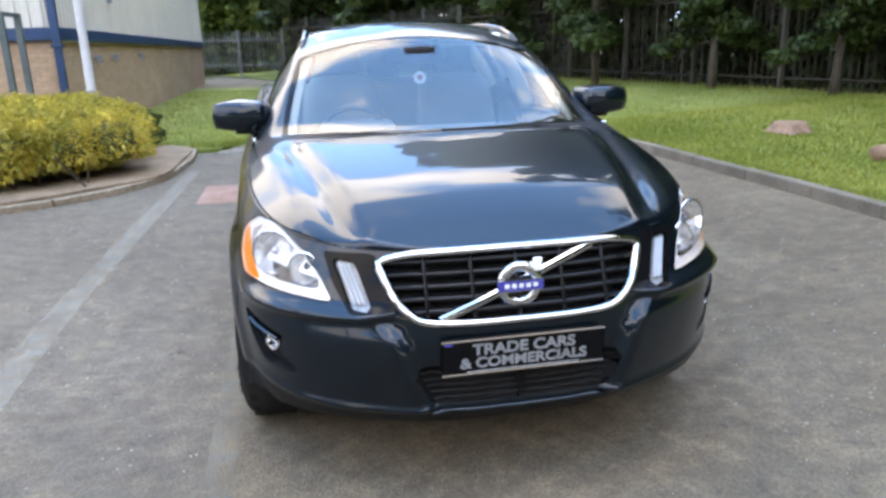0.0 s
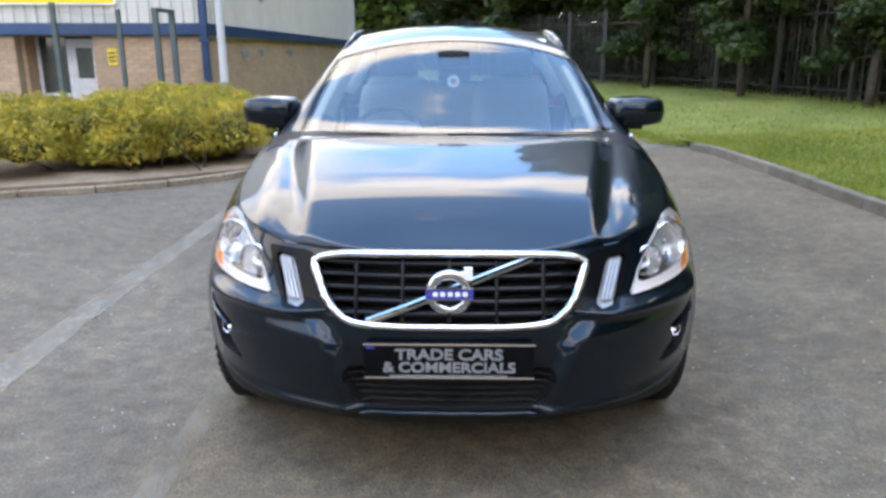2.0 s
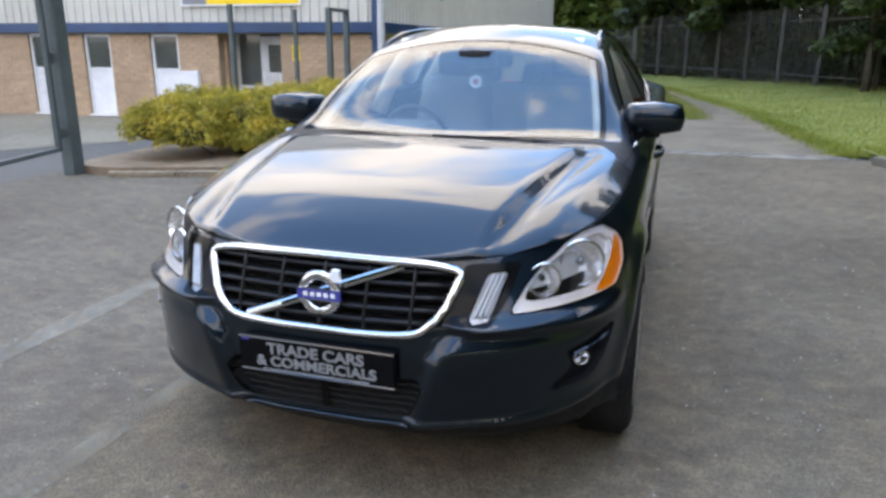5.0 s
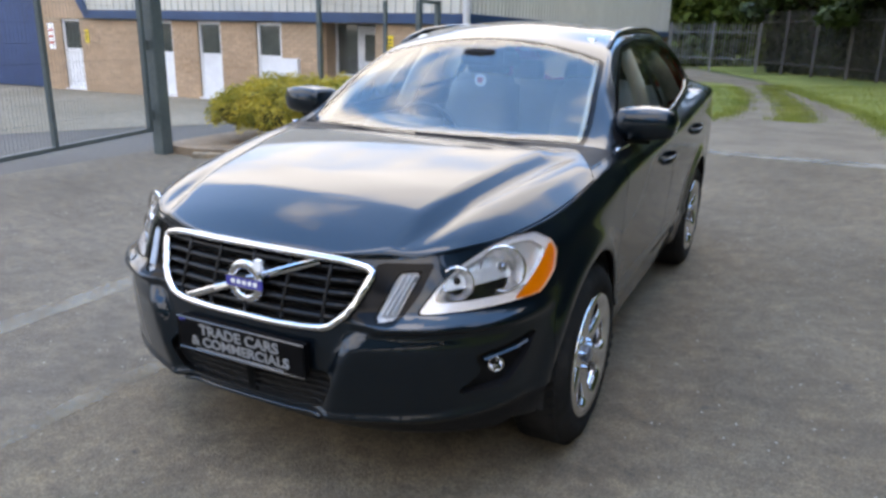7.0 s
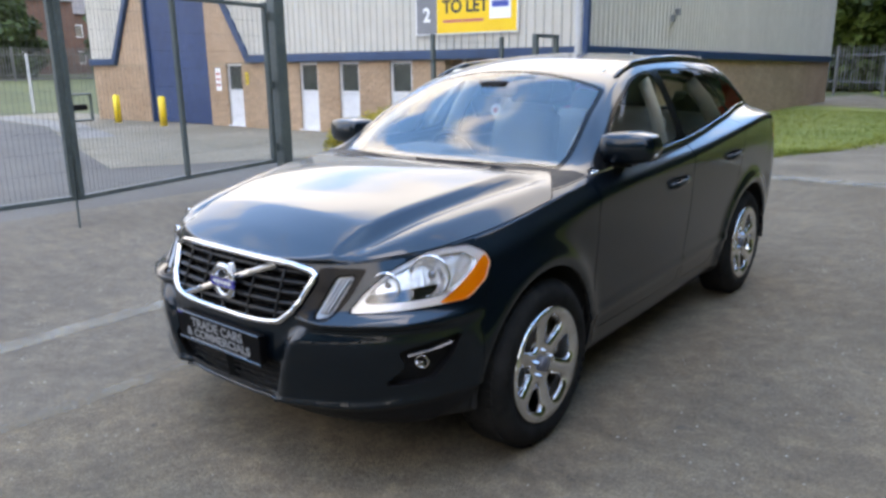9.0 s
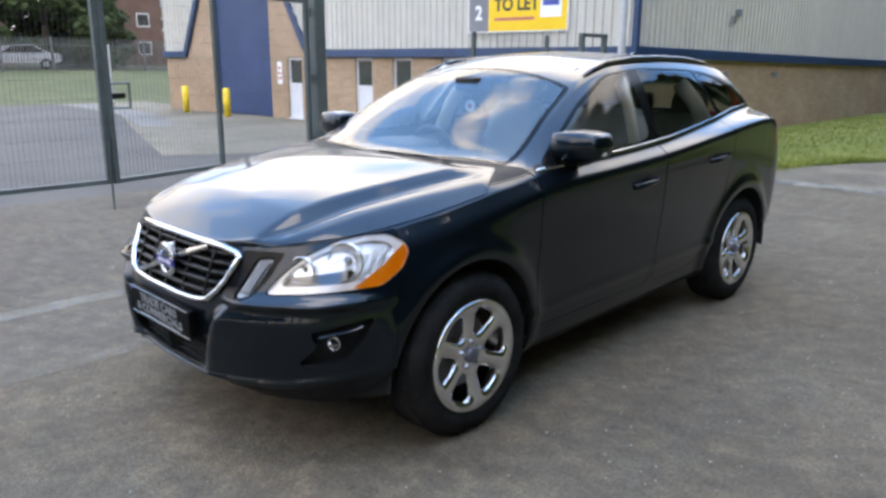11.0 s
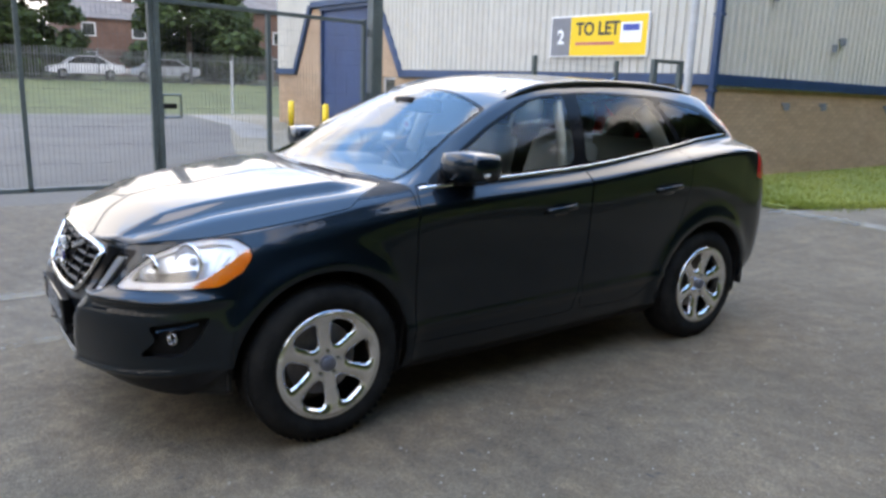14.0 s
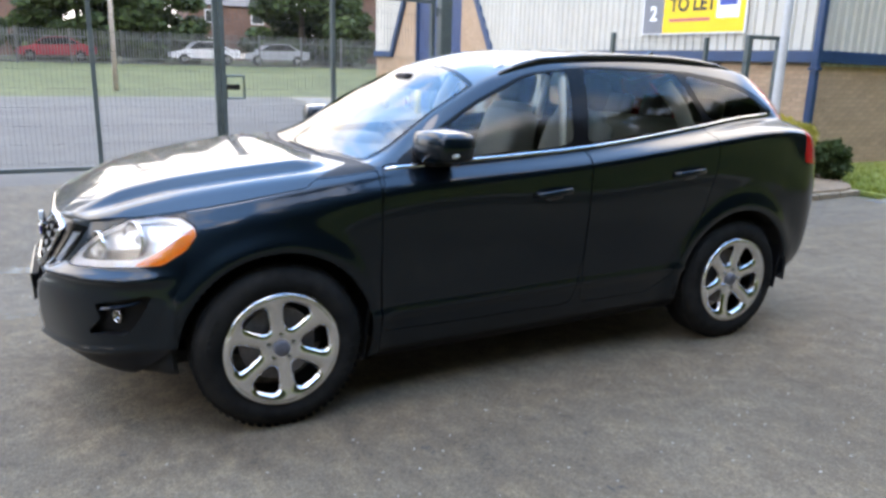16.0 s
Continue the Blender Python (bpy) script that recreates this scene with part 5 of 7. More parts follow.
tagged(part("undergrowth", fast_mesh("undergrowth", V, F), TREE_LEAF_LIGHT), "dense dark green undergrowth at the end of the track", "undergrowth", kind="stuff")
# young trees inside the fence
for x, y, sc in ((8.6, 12.6, 0.55), (7.3, 16.2, 0.6), (5.9, 20.4, 0.6), (9.4, 9.6, 0.5)):
    c = copy_thing(kinds[1], pose(0, 0, 0))
    c.matrix_world = pose(x, y, 0.2, 0, 0, x * 70) @ Matrix.Diagonal((sc, sc, sc, 1))
    c["label"] = "young fir with drooping branches before the fence"
# unseen trees behind the camera's side of the car park, added for dark reflections
for k in range(20):
    c = copy_thing(kinds[k % 2], pose(0, 0, 0))
    sc = rng.uniform(1.0, 1.4)
    c.matrix_world = pose(13.6 + rng.uniform(0, 4), -22 + k * 1.9, 0.1, 0, 0, k * 77) @ Matrix.Diagonal((sc * 1.35, sc * 1.35, sc * (0.85 if k < 12 else 1.1), 1))
# unseen trees added round the open end of the car park, darkening front reflections
for k in range(13):
    c = copy_thing(kinds[k % 3], pose(0, 0, 0))
    sc = rng.uniform(1.0, 1.35)
    c.matrix_world = pose(12.5 - k * 2.3, -25 + rng.uniform(-2, 2), 0.05, 0, 0, k * 131) @ Matrix.Diagonal((sc * 1.3, sc * 1.3, sc * 1.05, 1))
for k, (x, y, sc) in enumerate(((-53, 1.5, 0.92), (-53, 4.7, 0.85), (-53, 15.4, 0.95), (-55, 18.0, 0.80), (-55, 30.0, 0.95), (-56, -9, 1.0), (-53, 0.0, 0.8))):
    c = conifer if k == 0 else copy_thing(conifer, pose(0, 0, 0))
    c.matrix_world = pose(x, y, 1.05, 0, 0, k * 60) @ Matrix.Diagonal((sc * 1.75, sc * 1.75, sc * 1.15, 1))


def stump():
    t = thing("tree_stump", "low weathered cut tree stump in the grass", "tree stump")
    bm = bmesh.new()
    rings = []
    for z, r in ((0, 0.30), (0.06, 0.25), (0.12, 0.22), (0.135, 0.20)):
        rings.append([bm.verts.new((5.9 + r * (1 + 0.16 * math.sin(3 * a + 1)) * math.cos(a), 5.95 + r * (1 + 0.12 * math.sin(5 * a)) * math.sin(a), 0.20 + z)) for a in np.linspace(0, 2 * math.pi, 25)[:-1]])
    for r0, r1 in zip(rings, rings[1:]):
        for k in range(24):
            bm.faces.new((r0[k], r0[(k + 1) % 24], r1[(k + 1) % 24], r1[k]))
    bm.faces.new(rings[-1])
    part("bole", bm, WOOD_CUT, t)


stump()
lg = thing("log", "pale cut log lying in the grass", "log")
part("trunk", cyled((5.35, 3.75, 0.24), (6.5, 3.9, 0.31), 0.09, 0.07, 12), WOOD_CUT, lg, smooth=True)


def grass_blades(name, label, spots_, seed, height=0.05):
    rng_ = np.random.default_rng(seed)
    P = np.array(spots_)
    n = len(P)
    a = rng_.uniform(0, 2 * math.pi, n)
    w = rng_.uniform(0.004, 0.009, n)
    h = height * rng_.uniform(0.5, 1.5, n)
    lean = rng_.normal(0, 0.5, (n, 2)) * h[:, None]
    d = np.stack([np.cos(a) * w, np.sin(a) * w, np.zeros(n)], 1)
    tip = P + np.concatenate([lean, h[:, None]], 1)
    V = np.stack([P - d, P + d, tip], 1).reshape(-1, 3)
    ob = part(name, fast_mesh(name, V, np.arange(3 * n).reshape(n, 3)), BLADES)
    return tagged(ob, label, "grass", kind="stuff")


r2 = np.random.default_rng(21)
sp = []
for k in range(52000):
    y = r2.uniform(1.5, 9.0)
    x = kerb_x(y) + 0.08 + 6.0 * r2.random() ** 1.4
    sp.append((x, y, rise(x, y)))
grass_blades("grass", "short mown grass blades on the verge", sp, 5)
sp = []
for k in range(42000):
    y = 8.6 + 17 * r2.random() ** 1.6
    x0 = float(np.interp(y, [8.4, 10, 12.5, 16, 19, 26, 29.5, 40], [3.5, 3.2, 2.9, 2.5, 1.75, 0.2, -0.4, -4.5]))
    d = 6.5 * r2.random() ** 1.2 if k % 5 else r2.normal(0.0, 0.16)
    sp.append((x0 + d, y, 0.03 + min(1, max(d, 0) / 5) * 0.29 * min(1, 0.35 + d / 8)))
grass_blades("grass", "short mown grass blades beside the track", sp, 6)
sp = []
for k in range(26000):
    y = 8.8 + 15 * r2.random() ** 1.5
    x1 = float(np.interp(y, [8.4, 10.3, 11.8, 12.5, 14.7, 18.9, 25.2], [-1.9, -1.35, -0.9, -0.35, -0.02, -0.15, -1.15]))
    sp.append((r2.uniform(-4.4, x1) if k % 5 else x1 + r2.normal(0, 0.16), y, 0.03))
grass_blades("grass", "short grass blades along the brick wall", sp, 7)


sp = []
for k in range(9000):
    y = 13.6 + 12 * r2.random() ** 1.4
    sp.append((float(np.interp(y, [13.6, 15, 17.5, 22, 26], [1.2, 1.2, 1.0, 0.35, -0.1])) + r2.normal(0, 0.22), y, 0.004))
grass_blades("grass", "worn grass growing between the wheel tracks", sp, 8, 0.04)


# loose grit on the asphalt
r4 = np.random.default_rng(44)
grit = bmesh.new()
for k in range(2600):
    x, y = r4.uniform(-4.5, 4.0), r4.uniform(-3.0, 6.0)
    if abs(x) < 1.05 and y > -1.0:
        continue
    sz = r4.uniform(0.0025, 0.0065)
    bmesh.ops.create_icosphere(grit, subdivisions=1, radius=1.0, matrix=Matrix.Translation((x, y, sz * 0.4)) @ Matrix.Rotation(r4.uniform(0, 3), 4, "Z") @ Matrix.Diagonal((sz, sz * r4.uniform(0.6, 1.3), sz * 0.6, 1)))
tagged(part("grit", grit, GRIT), "scattered pale grit stones on the asphalt", "gravel", kind="stuff")


# ---- far side of the road ----
def house(x, y, w, d, h, label):
    t = thing("house", label, "house")
    z = 1.2
    part("wall", boxed((x - d, y, z), (x, y + w, z + h)), HOUSE_BRICK, t)
    bm = bmesh.new()
    a = [bm.verts.new(v) for v in ((x + 0.3, y - 0.3, z + h), (x - d - 0.3, y - 0.3, z + h), (x - d / 2, y - 0.3, z + h + 2.0))]
    b = [bm.verts.new(v) for v in ((x + 0.3, y + w + 0.3, z + h), (x - d - 0.3, y + w + 0.3, z + h), (x - d / 2, y + w + 0.3, z + h + 2.0))]
    bm.faces.new(a)
    bm.faces.new(b[::-1])
    for k in range(3):
        bm.faces.new((a[k], a[(k + 1) % 3], b[(k + 1) % 3], b[k]))
    bmesh.ops.recalc_face_normals(bm, faces=bm.faces)
    roof = part("roof", bm, ROOF_TILE, t)
    part("chimney", boxed((x - d / 2 - 0.4, y + w * 0.7, z + h + 1.4), (x - d / 2 + 0.4, y + w * 0.7 + 0.8, z + h + 3.0)), HOUSE_BRICK, roof)
    n = max(2, int(w / 3))
    for k in range(n):
        for zz in (0.9, 3.4):
            if zz + 1.2 < h:
                y0 = y + w * (k + 0.5) / n - 0.6
                win = part("window", boxed((x - 0.02, y0, z + zz), (x + 0.04, y0 + 1.2, z + zz + 1.2)), WHITE_PVC, t)
                part("pane", boxed((x + 0.03, y0 + 0.1, z + zz + 0.1), (x + 0.06, y0 + 1.1, z + zz + 1.1)), ROOM_GLASS, win)


house(-70, 9.5, 8.5, 8, 5.0, "brown brick house with a tiled roof across the road")
house(-66, 22.6, 7, 8, 6.2, "brown brick house with white windows across the road")
house(-72, 31, 12, 8, 5.6, "brown brick house across the road")
house(-74, -14, 12, 8, 5.4, "brown brick house across the road")


def far_car(y, x, material, label, van=False):
    """A parked vehicle far off, side on."""
    t = thing("parked_van" if van else "parked_car", label, "van" if van else "car")
    L = 4.4
    prof = ([(0, 0.35), (0, 0.9), (0.7, 1.05), (1.3, 1.75), (L, 1.8), (L, 0.35)] if van else
            [(0, 0.35), (0.02, 0.72), (0.95, 0.92), (1.55, 1.40), (2.9, 1.45), (3.7, 1.0), (L, 0.92), (L, 0.38)])
    m = Matrix.Translation((x, y, 1.05)) @ Matrix(((0, 0, 1, 0), (1, 0, 0, 0), (0, 1, 0, 0), (0, 0, 0, 1)))
    body = prism(rounded(prof, 3, 0.2), -0.85, 0.85, m)
    part("body", body, material, t)
    glassy = [(1.05, 0.95), (1.6, 1.36), (2.85, 1.4), (3.5, 1.0)] if not van else [(0.8, 1.1), (1.35, 1.65), (1.9, 1.65), (1.9, 1.1)]
    part("window", prism(glassy, 0.84, 0.87, m), GLOSS_BLACK, t)
    for yy in (0.8, 3.5):
        w = part("wheel", cyled((x + 0.6, y + yy, 1.05 + 0.32), (x + 0.88, y + yy, 1.05 + 0.32), 0.32, 0.32, 18), RUBBER, t)
        part("rim", cyled((x + 0.87, y + yy, 1.05 + 0.32), (x + 0.90, y + yy, 1.05 + 0.32), 0.19, 0.19, 14), ALLOY, w)


far_car(5.2, -48, WHITE_PAINT, "white car parked behind the far fence")
far_car(9.9, -48, SILVER_PAINT, "silver car parked behind the far fence")
far_car(-3.5, -48, RED_PAINT, "dark red car parked behind the far fence")
pl = thing("telegraph_pole", "pale wooden pole standing in the far grass", "pole")
part("shaft", cyled((-29.5, 0.95, 0.0), (-29.5, 1.02, 7.5), 0.10, 0.07, 10), PALE_WOOD, pl, smooth=True)
fp = thing("fence_post", "slim pale post in the far grass by the building", "post")
part("shaft", cyled((-27.5, 9.6, 0.0), (-27.5, 9.6, 2.2), 0.05, 0.05, 8), POST_WHITE, fp)
road = boxed((-60, -60, 1.0), (-46, 60, 1.06))
tagged(part("road", road, YARD), "far asphalt road behind the palisade", "road", kind="structure")

# ---- the car: x across, nose towards -y, front axle at y = 0.02 ----
AXLE_F, AXLE_R, HUB_Z, ARCH = 0.036, 2.75, 0.366, 0.428
NF, NS, NR, NV, NU1, NU2 = 50, 100, 26, 10, 30, 26


class Level:
    """One body line round the car: nose and tail rounded in plan, width and height keyed along y."""

    def __init__(self, nose, nose_len, nose_pow, tail, keys):
        self.nose, self.nl, self.np_, self.tail, self.tl = nose, nose_len, nose_pow, tail, 0.42
        ys, ws, zs = zip(*keys)
        self.w, self.z = pchip(ys, ws), pchip(ys, zs)

    def points(self):
        a = np.linspace(0, math.pi / 2, NF)
        s, c = np.sin(a), np.clip(np.cos(a), 0, 1)
        y0, n0 = self.nose + self.nl * (1 - c ** (2 / self.np_)), s ** (2 / self.np_)
        y1 = np.linspace(self.nose + self.nl, self.tail - self.tl, NS + 2)[1:-1]
        b = np.linspace(math.pi / 2, 0, NR)
        y2, n2 = self.tail - self.tl * (1 - np.clip(np.cos(b), 0, 1) ** (2 / 3.0)), np.sin(b) ** (2 / 3.0)
        y = np.concatenate([y0, y1, y2])
        n = np.concatenate([n0, np.ones(NS), n2])
        return np.stack([(self.w(y) + np.interp(y, [-0.9, 0.3, 2.4], [0.022, 0.022, 0.002])) * n, y, self.z(y)], 1)


levels = [
    Level(-0.755, 0.71, 2.5, 3.41, [(-0.8, 0.84, 0.255), (-0.4, 0.84, 0.25), (0.5, 0.80, 0.20), (2.3, 0.80, 0.22), (3.46, 0.80, 0.30)]),
    Level(-0.872, 0.83, 2.6, 3.53, [(-0.9, 0.91, 0.352), (-0.4, 0.91, 0.305), (0.5, 0.87, 0.26), (2.3, 0.87, 0.285), (3.6, 0.86, 0.38)]),
    Level(-0.908, 0.88, 2.6, 3.60, [(-0.93, 0.935, 0.425), (-0.4, 0.935, 0.44), (0.5, 0.905, 0.44), (2.3, 0.91, 0.475), (3.66, 0.90, 0.50)]),
    Level(-0.922, 0.90, 2.6, 3.62, [(-0.95, 0.945, 0.59), (-0.4, 0.945, 0.60), (0.5, 0.915, 0.62), (2.3, 0.925, 0.66), (3.68, 0.91, 0.66)]),
    Level(-0.908, 0.93, 2.6, 3.61, [(-0.94, 0.94, 0.70), (-0.4, 0.94, 0.745), (0.5, 0.928, 0.80), (2.3, 0.942, 0.86), (3.66, 0.92, 0.88)]),
    Level(-0.868, 0.98, 2.7, 3.58, [(-0.9, 0.885, 0.80), (-0.4, 0.905, 0.862), (0.2, 0.926, 0.945), (0.6, 0.934, 1.005), (1.6, 0.944, 1.078),
                                     (2.4, 0.955, 1.170), (3.0, 0.937, 1.222), (3.35, 0.89, 1.195), (3.58, 0.86, 1.08)]),
    Level(-0.828, 0.98, 2.8, 3.50, [(-0.83, 0.83, 0.897), (-0.6, 0.84, 0.925), (-0.3, 0.85, 0.965), (0.1, 0.87, 1.03), (0.5, 0.882, 1.085),
                                     (1.64, 0.878, 1.155), (2.4, 0.838, 1.237), (2.84, 0.775, 1.284), (3.16, 0.735, 1.300), (3.50, 0.70, 1.16)]),
]
rail_keys = [(-0.83, 0.46, 0.897), (-0.5, 0.565, 0.993), (-0.2, 0.63, 1.050), (0.2, 0.70, 1.104), (0.47, 0.768, 1.130), (0.9, 0.705, 1.365),
             (1.26, 0.635, 1.528), (1.64, 0.60, 1.60), (2.2, 0.59, 1.615), (2.7, 0.575, 1.596), (2.98, 0.565, 1.565), (3.12, 0.555, 1.522), (3.29, 0.54, 1.42), (3.41, 0.525, 1.31), (3.50, 0.50, 1.17)]
top_keys = [(-0.83, 0.900), (-0.68, 0.970), (-0.5, 1.022), (-0.2, 1.072), (0.1, 1.112), (0.33, 1.134), (0.75, 1.36), (1.2, 1.585), (1.5, 1.652), (1.9, 1.672),
            (2.4, 1.664), (2.9, 1.635), (3.19, 1.588), (3.31, 1.50), (3.50, 1.18)]
ry, rx_, rz_ = zip(*rail_keys)
rail_x, rail_z = pchip(ry, rx_), pchip(ry, rz_)
top_z = pchip(*zip(*top_keys))


def lip_line(y):
    """Height of the painted lower edge of the front bumper."""
    return np.interp(y, [-0.90, -0.78, -0.40], [0.388, 0.392, 0.442])


def car_skin():
    """The right-hand half (x > 0) of the skin as vertices (x, y, z, v) and triangles; v counts the lines from the sill up."""
    P = np.stack([lv.points() for lv in levels])                      # line, column, xyz
    K, N = P.shape[:2]
    low_v = np.linspace(0, K - 1, (K - 1) * NV + 1)
    low = pchip(np.arange(K), P.reshape(K, -1))(low_v).reshape(len(low_v), N, 3)
    # front bumper: the outer parts stand proud of a V-shaped middle
    x, y, z = low[..., 0], low[..., 1], low[..., 2]
    xv = np.interp(z, [0.38, 0.45, 0.62, 0.68, 0.73], [0.305, 0.325, 0.385, 0.43, 0.53])
    d = x - xv
    swell = np.clip(d / 0.05 + 0.5, 0, 1) * np.exp(-np.maximum(d, 0) / 0.22)
    fade = np.clip((z - 0.33) / 0.05, 0, 1) * np.clip((0.74 - z) / 0.10, 0, 1) * (y < -0.3)
    low[..., 1] -= 0.048 * swell * fade
    # ledge over the lower lip
    low[..., 1] -= 0.017 * np.exp(-((z - lip_line(y)) / 0.014) ** 2) * np.clip((-0.35 - y) / 0.2, 0, 1)
    # ledge under the headlamps
    ledge = 0.036 * np.exp(-((z - 0.716) / 0.017) ** 2) * np.clip((x - 0.40) / 0.06, 0, 1) * np.clip((-0.36 - y) / 0.2, 0, 1)
    low[..., 1] -= ledge
    low[..., 0] += ledge * 0.7
    # flared wheel arches
    for ay in (AXLE_F, AXLE_R):
        r = np.hypot(low[..., 1] - ay, z - HUB_Z)
        low[..., 0] += np.where(x > 0.6, 0.022 * np.exp(-((r - 0.450) / 0.050) ** 2), 0)
    # crease low on the doors
    zc = np.interp(y, [0.4, 2.4], [0.445, 0.485])
    low[..., 0] += np.where((x > 0.6) & (y > 0.4) & (y < 2.4), 0.012 * np.exp(-((z - zc) / 0.018) ** 2), 0)
    E = low[-1]
    ey = E[:, 1]
    rx = np.minimum(rail_x(ey), 0.9 * E[:, 0])
    rz = top_z(ey) - (top_z(ey) - rail_z(ey)) * (rx / rail_x(ey)) ** 2
    bulge = np.interp(ey, [-0.9, 0.3, 0.8, 3.0, 3.4], [0.010, 0.012, 0.020, 0.020, 0.0]) * np.clip(E[:, 0] / 0.5, 0, 1)
    rows = []
    for t in np.linspace(0, 1, NU1 + 1)[1:]:
        b = bulge * 4 * t * (1 - t) * 0.7
        rows.append(np.stack([E[:, 0] + (rx - E[:, 0]) * t + b, ey, E[:, 2] + (rz - E[:, 2]) * t + b], 1))
    for t in np.linspace(0, 1, NU2 + 1)[1:]:
        q = 1 - t
        rows.append(np.stack([rx * q, ey, rz + (top_z(ey) - rz) * (1 - q ** 2.1)], 1))
    up = np.stack(rows)
    # the middle of the bonnet stands proud of its flanks, bounded by two creases that open towards the screen
    xc = np.interp(ey, [-0.83, -0.5, 0.35], [0.47, 0.53, 0.70])[None, :]
    near = np.clip((0.34 - ey) / 0.12, 0, 1)[None, :] * np.clip((ey + 0.80) / 0.25, 0, 1)[None, :]
    q = np.clip((xc + 0.016 - up[..., 0]) / 0.036, 0, 1)
    up[..., 2] += 0.026 * q * q * (3 - 2 * q) * near
    # beside the creases a shallow valley, then the crown of the wing
    away = up[..., 0] - xc
    up[..., 2] += (0.008 * np.exp(-((away - 0.15) / 0.055) ** 2) - 0.012 * np.exp(-((away - 0.045) / 0.035) ** 2)) * near
    soft = np.clip((ey - 0.9) / 0.5, 0.12, 1)[None, :, None]
    for _ in range(3):                                                 # soften the line where the roof meets the sides
        k = slice(NU1 - 3, NU1 + 2)
        up[k] = up[k] * (1 - 0.5 * soft) + (up[NU1 - 4:NU1 + 1] + up[NU1 - 2:NU1 + 3]) * 0.25 * soft
    grid = np.concatenate([low, up])
    v = np.concatenate([low_v, K - 1 + np.linspace(0, 1, NU1 + 1)[1:], K + np.linspace(0, 1, NU2 + 1)[1:]])
    R = len(v)
    V = np.concatenate([grid, np.broadcast_to(v[:, None, None], (R, N, 1))], 2).reshape(-1, 4)
    V[:, 0] = np.maximum(V[:, 0], 0)
    i, j = np.meshgrid(np.arange(R - 1), np.arange(N - 1), indexing="ij")
    a = (i * N + j).ravel()
    T = np.concatenate([np.stack([a, a + 1, a + N + 1], 1), np.stack([a, a + N + 1, a + N], 1)])
    area = np.linalg.norm(np.cross(V[T[:, 1], :3] - V[T[:, 0], :3], V[T[:, 2], :3] - V[T[:, 0], :3]), axis=1)
    T = T[area > 1e-10]
    return V, T


def weld(V, T):
    key = np.round(V * 5e4).astype(np.int64)
    _, first, inv = np.unique(key, axis=0, return_index=True, return_inverse=True)
    T = inv.reshape(-1)[T]
    T = T[(T[:, 0] != T[:, 1]) & (T[:, 1] != T[:, 2]) & (T[:, 0] != T[:, 2])]
    return V[first], T


def skin_mesh(name, mesh, side):
    """A blender mesh of a cut panel: side 1, -1 (mirrored) or 0 (both halves joined)."""
    V, T = mesh
    V = V[:, :3]
    M = V * (-1, 1, 1)
    if side == 1:
        v, t = V, T
    elif side == -1:
        v, t = M, T[:, ::-1]
    else:
        v, t = np.vstack([V, M]), np.vstack([T, T[:, ::-1] + len(V)])
    v, t = weld(v, t)
    me = mesh_of(name, v.tolist(), t.tolist(), True)
    # crisp panel edges: borders are sharp
    uses = np.zeros(len(me.edges), int)
    for lp in me.loops:
        uses[lp.edge_index] += 1
    flag = me.attributes.new("sharp_edge", "BOOLEAN", "EDGE") if "sharp_edge" not in me.attributes else me.attributes["sharp_edge"]
    flag.data.foreach_set("value", (uses == 1).tolist())
    return me


def panel(name, mesh, material, parent, side=0, label="", thick=0.006):
    ob = part(name, skin_mesh(name, mesh, side), material, parent, label)
    if thick:
        s = ob.modifiers.new("thickness", "SOLIDIFY")
        s.thickness, s.offset = thick, -1
    return ob


def push(mesh, dist):
    """The panel moved inwards by dist along its normals."""
    V, T = mesh
    n = np.zeros((len(V), 3))
    fn = np.cross(V[T[:, 1], :3] - V[T[:, 0], :3], V[T[:, 2], :3] - V[T[:, 0], :3])
    for k in range(3):
        np.add.at(n, T[:, k], fn)
    n /= np.maximum(np.linalg.norm(n, axis=1), 1e-12)[:, None]
    W = V.copy()
    W[:, :3] -= n * dist
    return W, T


def skirt(mesh, d0, d1):
    """The wall of a recess: its border carried from depth d0 to depth d1."""
    V, T = weld(*mesh)
    a, b = push((V, T), d0)[0], push((V, T), d1)[0]
    E = np.vstack([T[:, [0, 1]], T[:, [1, 2]], T[:, [2, 0]]])
    key = np.sort(E, axis=1)
    _, inv, cnt = np.unique(key, axis=0, return_inverse=True, return_counts=True)
    E = E[cnt[inv.reshape(-1)] == 1]
    n = len(V)
    tri = np.vstack([np.stack([E[:, 0], E[:, 1], E[:, 1] + n], 1), np.stack([E[:, 0], E[:, 1] + n, E[:, 0] + n], 1)])
    return np.vstack([a, b]), tri


def hz(V):
    """Coordinates of the front corner seen at an angle: along it, and height."""
    return 0.78 * V[:, 0] + 0.62 * V[:, 1], V[:, 2]


SKIN = car_skin()
FRONT = SKIN[0][(SKIN[0][:, 3] <= 6) & (SKIN[0][:, 1] < 0.1)]


def on_front(x, z):
    """y of the front skin at x, z."""
    d = (FRONT[:, 0] - abs(x)) ** 2 + (FRONT[:, 2] - z) ** 2 + np.where(FRONT[:, 1] > -0.4, 1, 0)
    k = np.argsort(d)[:4]
    w = 1 / (d[k] + 1e-6)
    return float((FRONT[k, 1] * w).sum() / w.sum())


def on_corner(h, z):
    d = (0.78 * FRONT[:, 0] + 0.62 * FRONT[:, 1] - h) ** 2 + (FRONT[:, 2] - z) ** 2
    k = np.argsort(d)[:4]
    w = 1 / (d[k] + 1e-6)
    return Vector((FRONT[k, :3] * w[:, None]).sum(0) / w.sum())


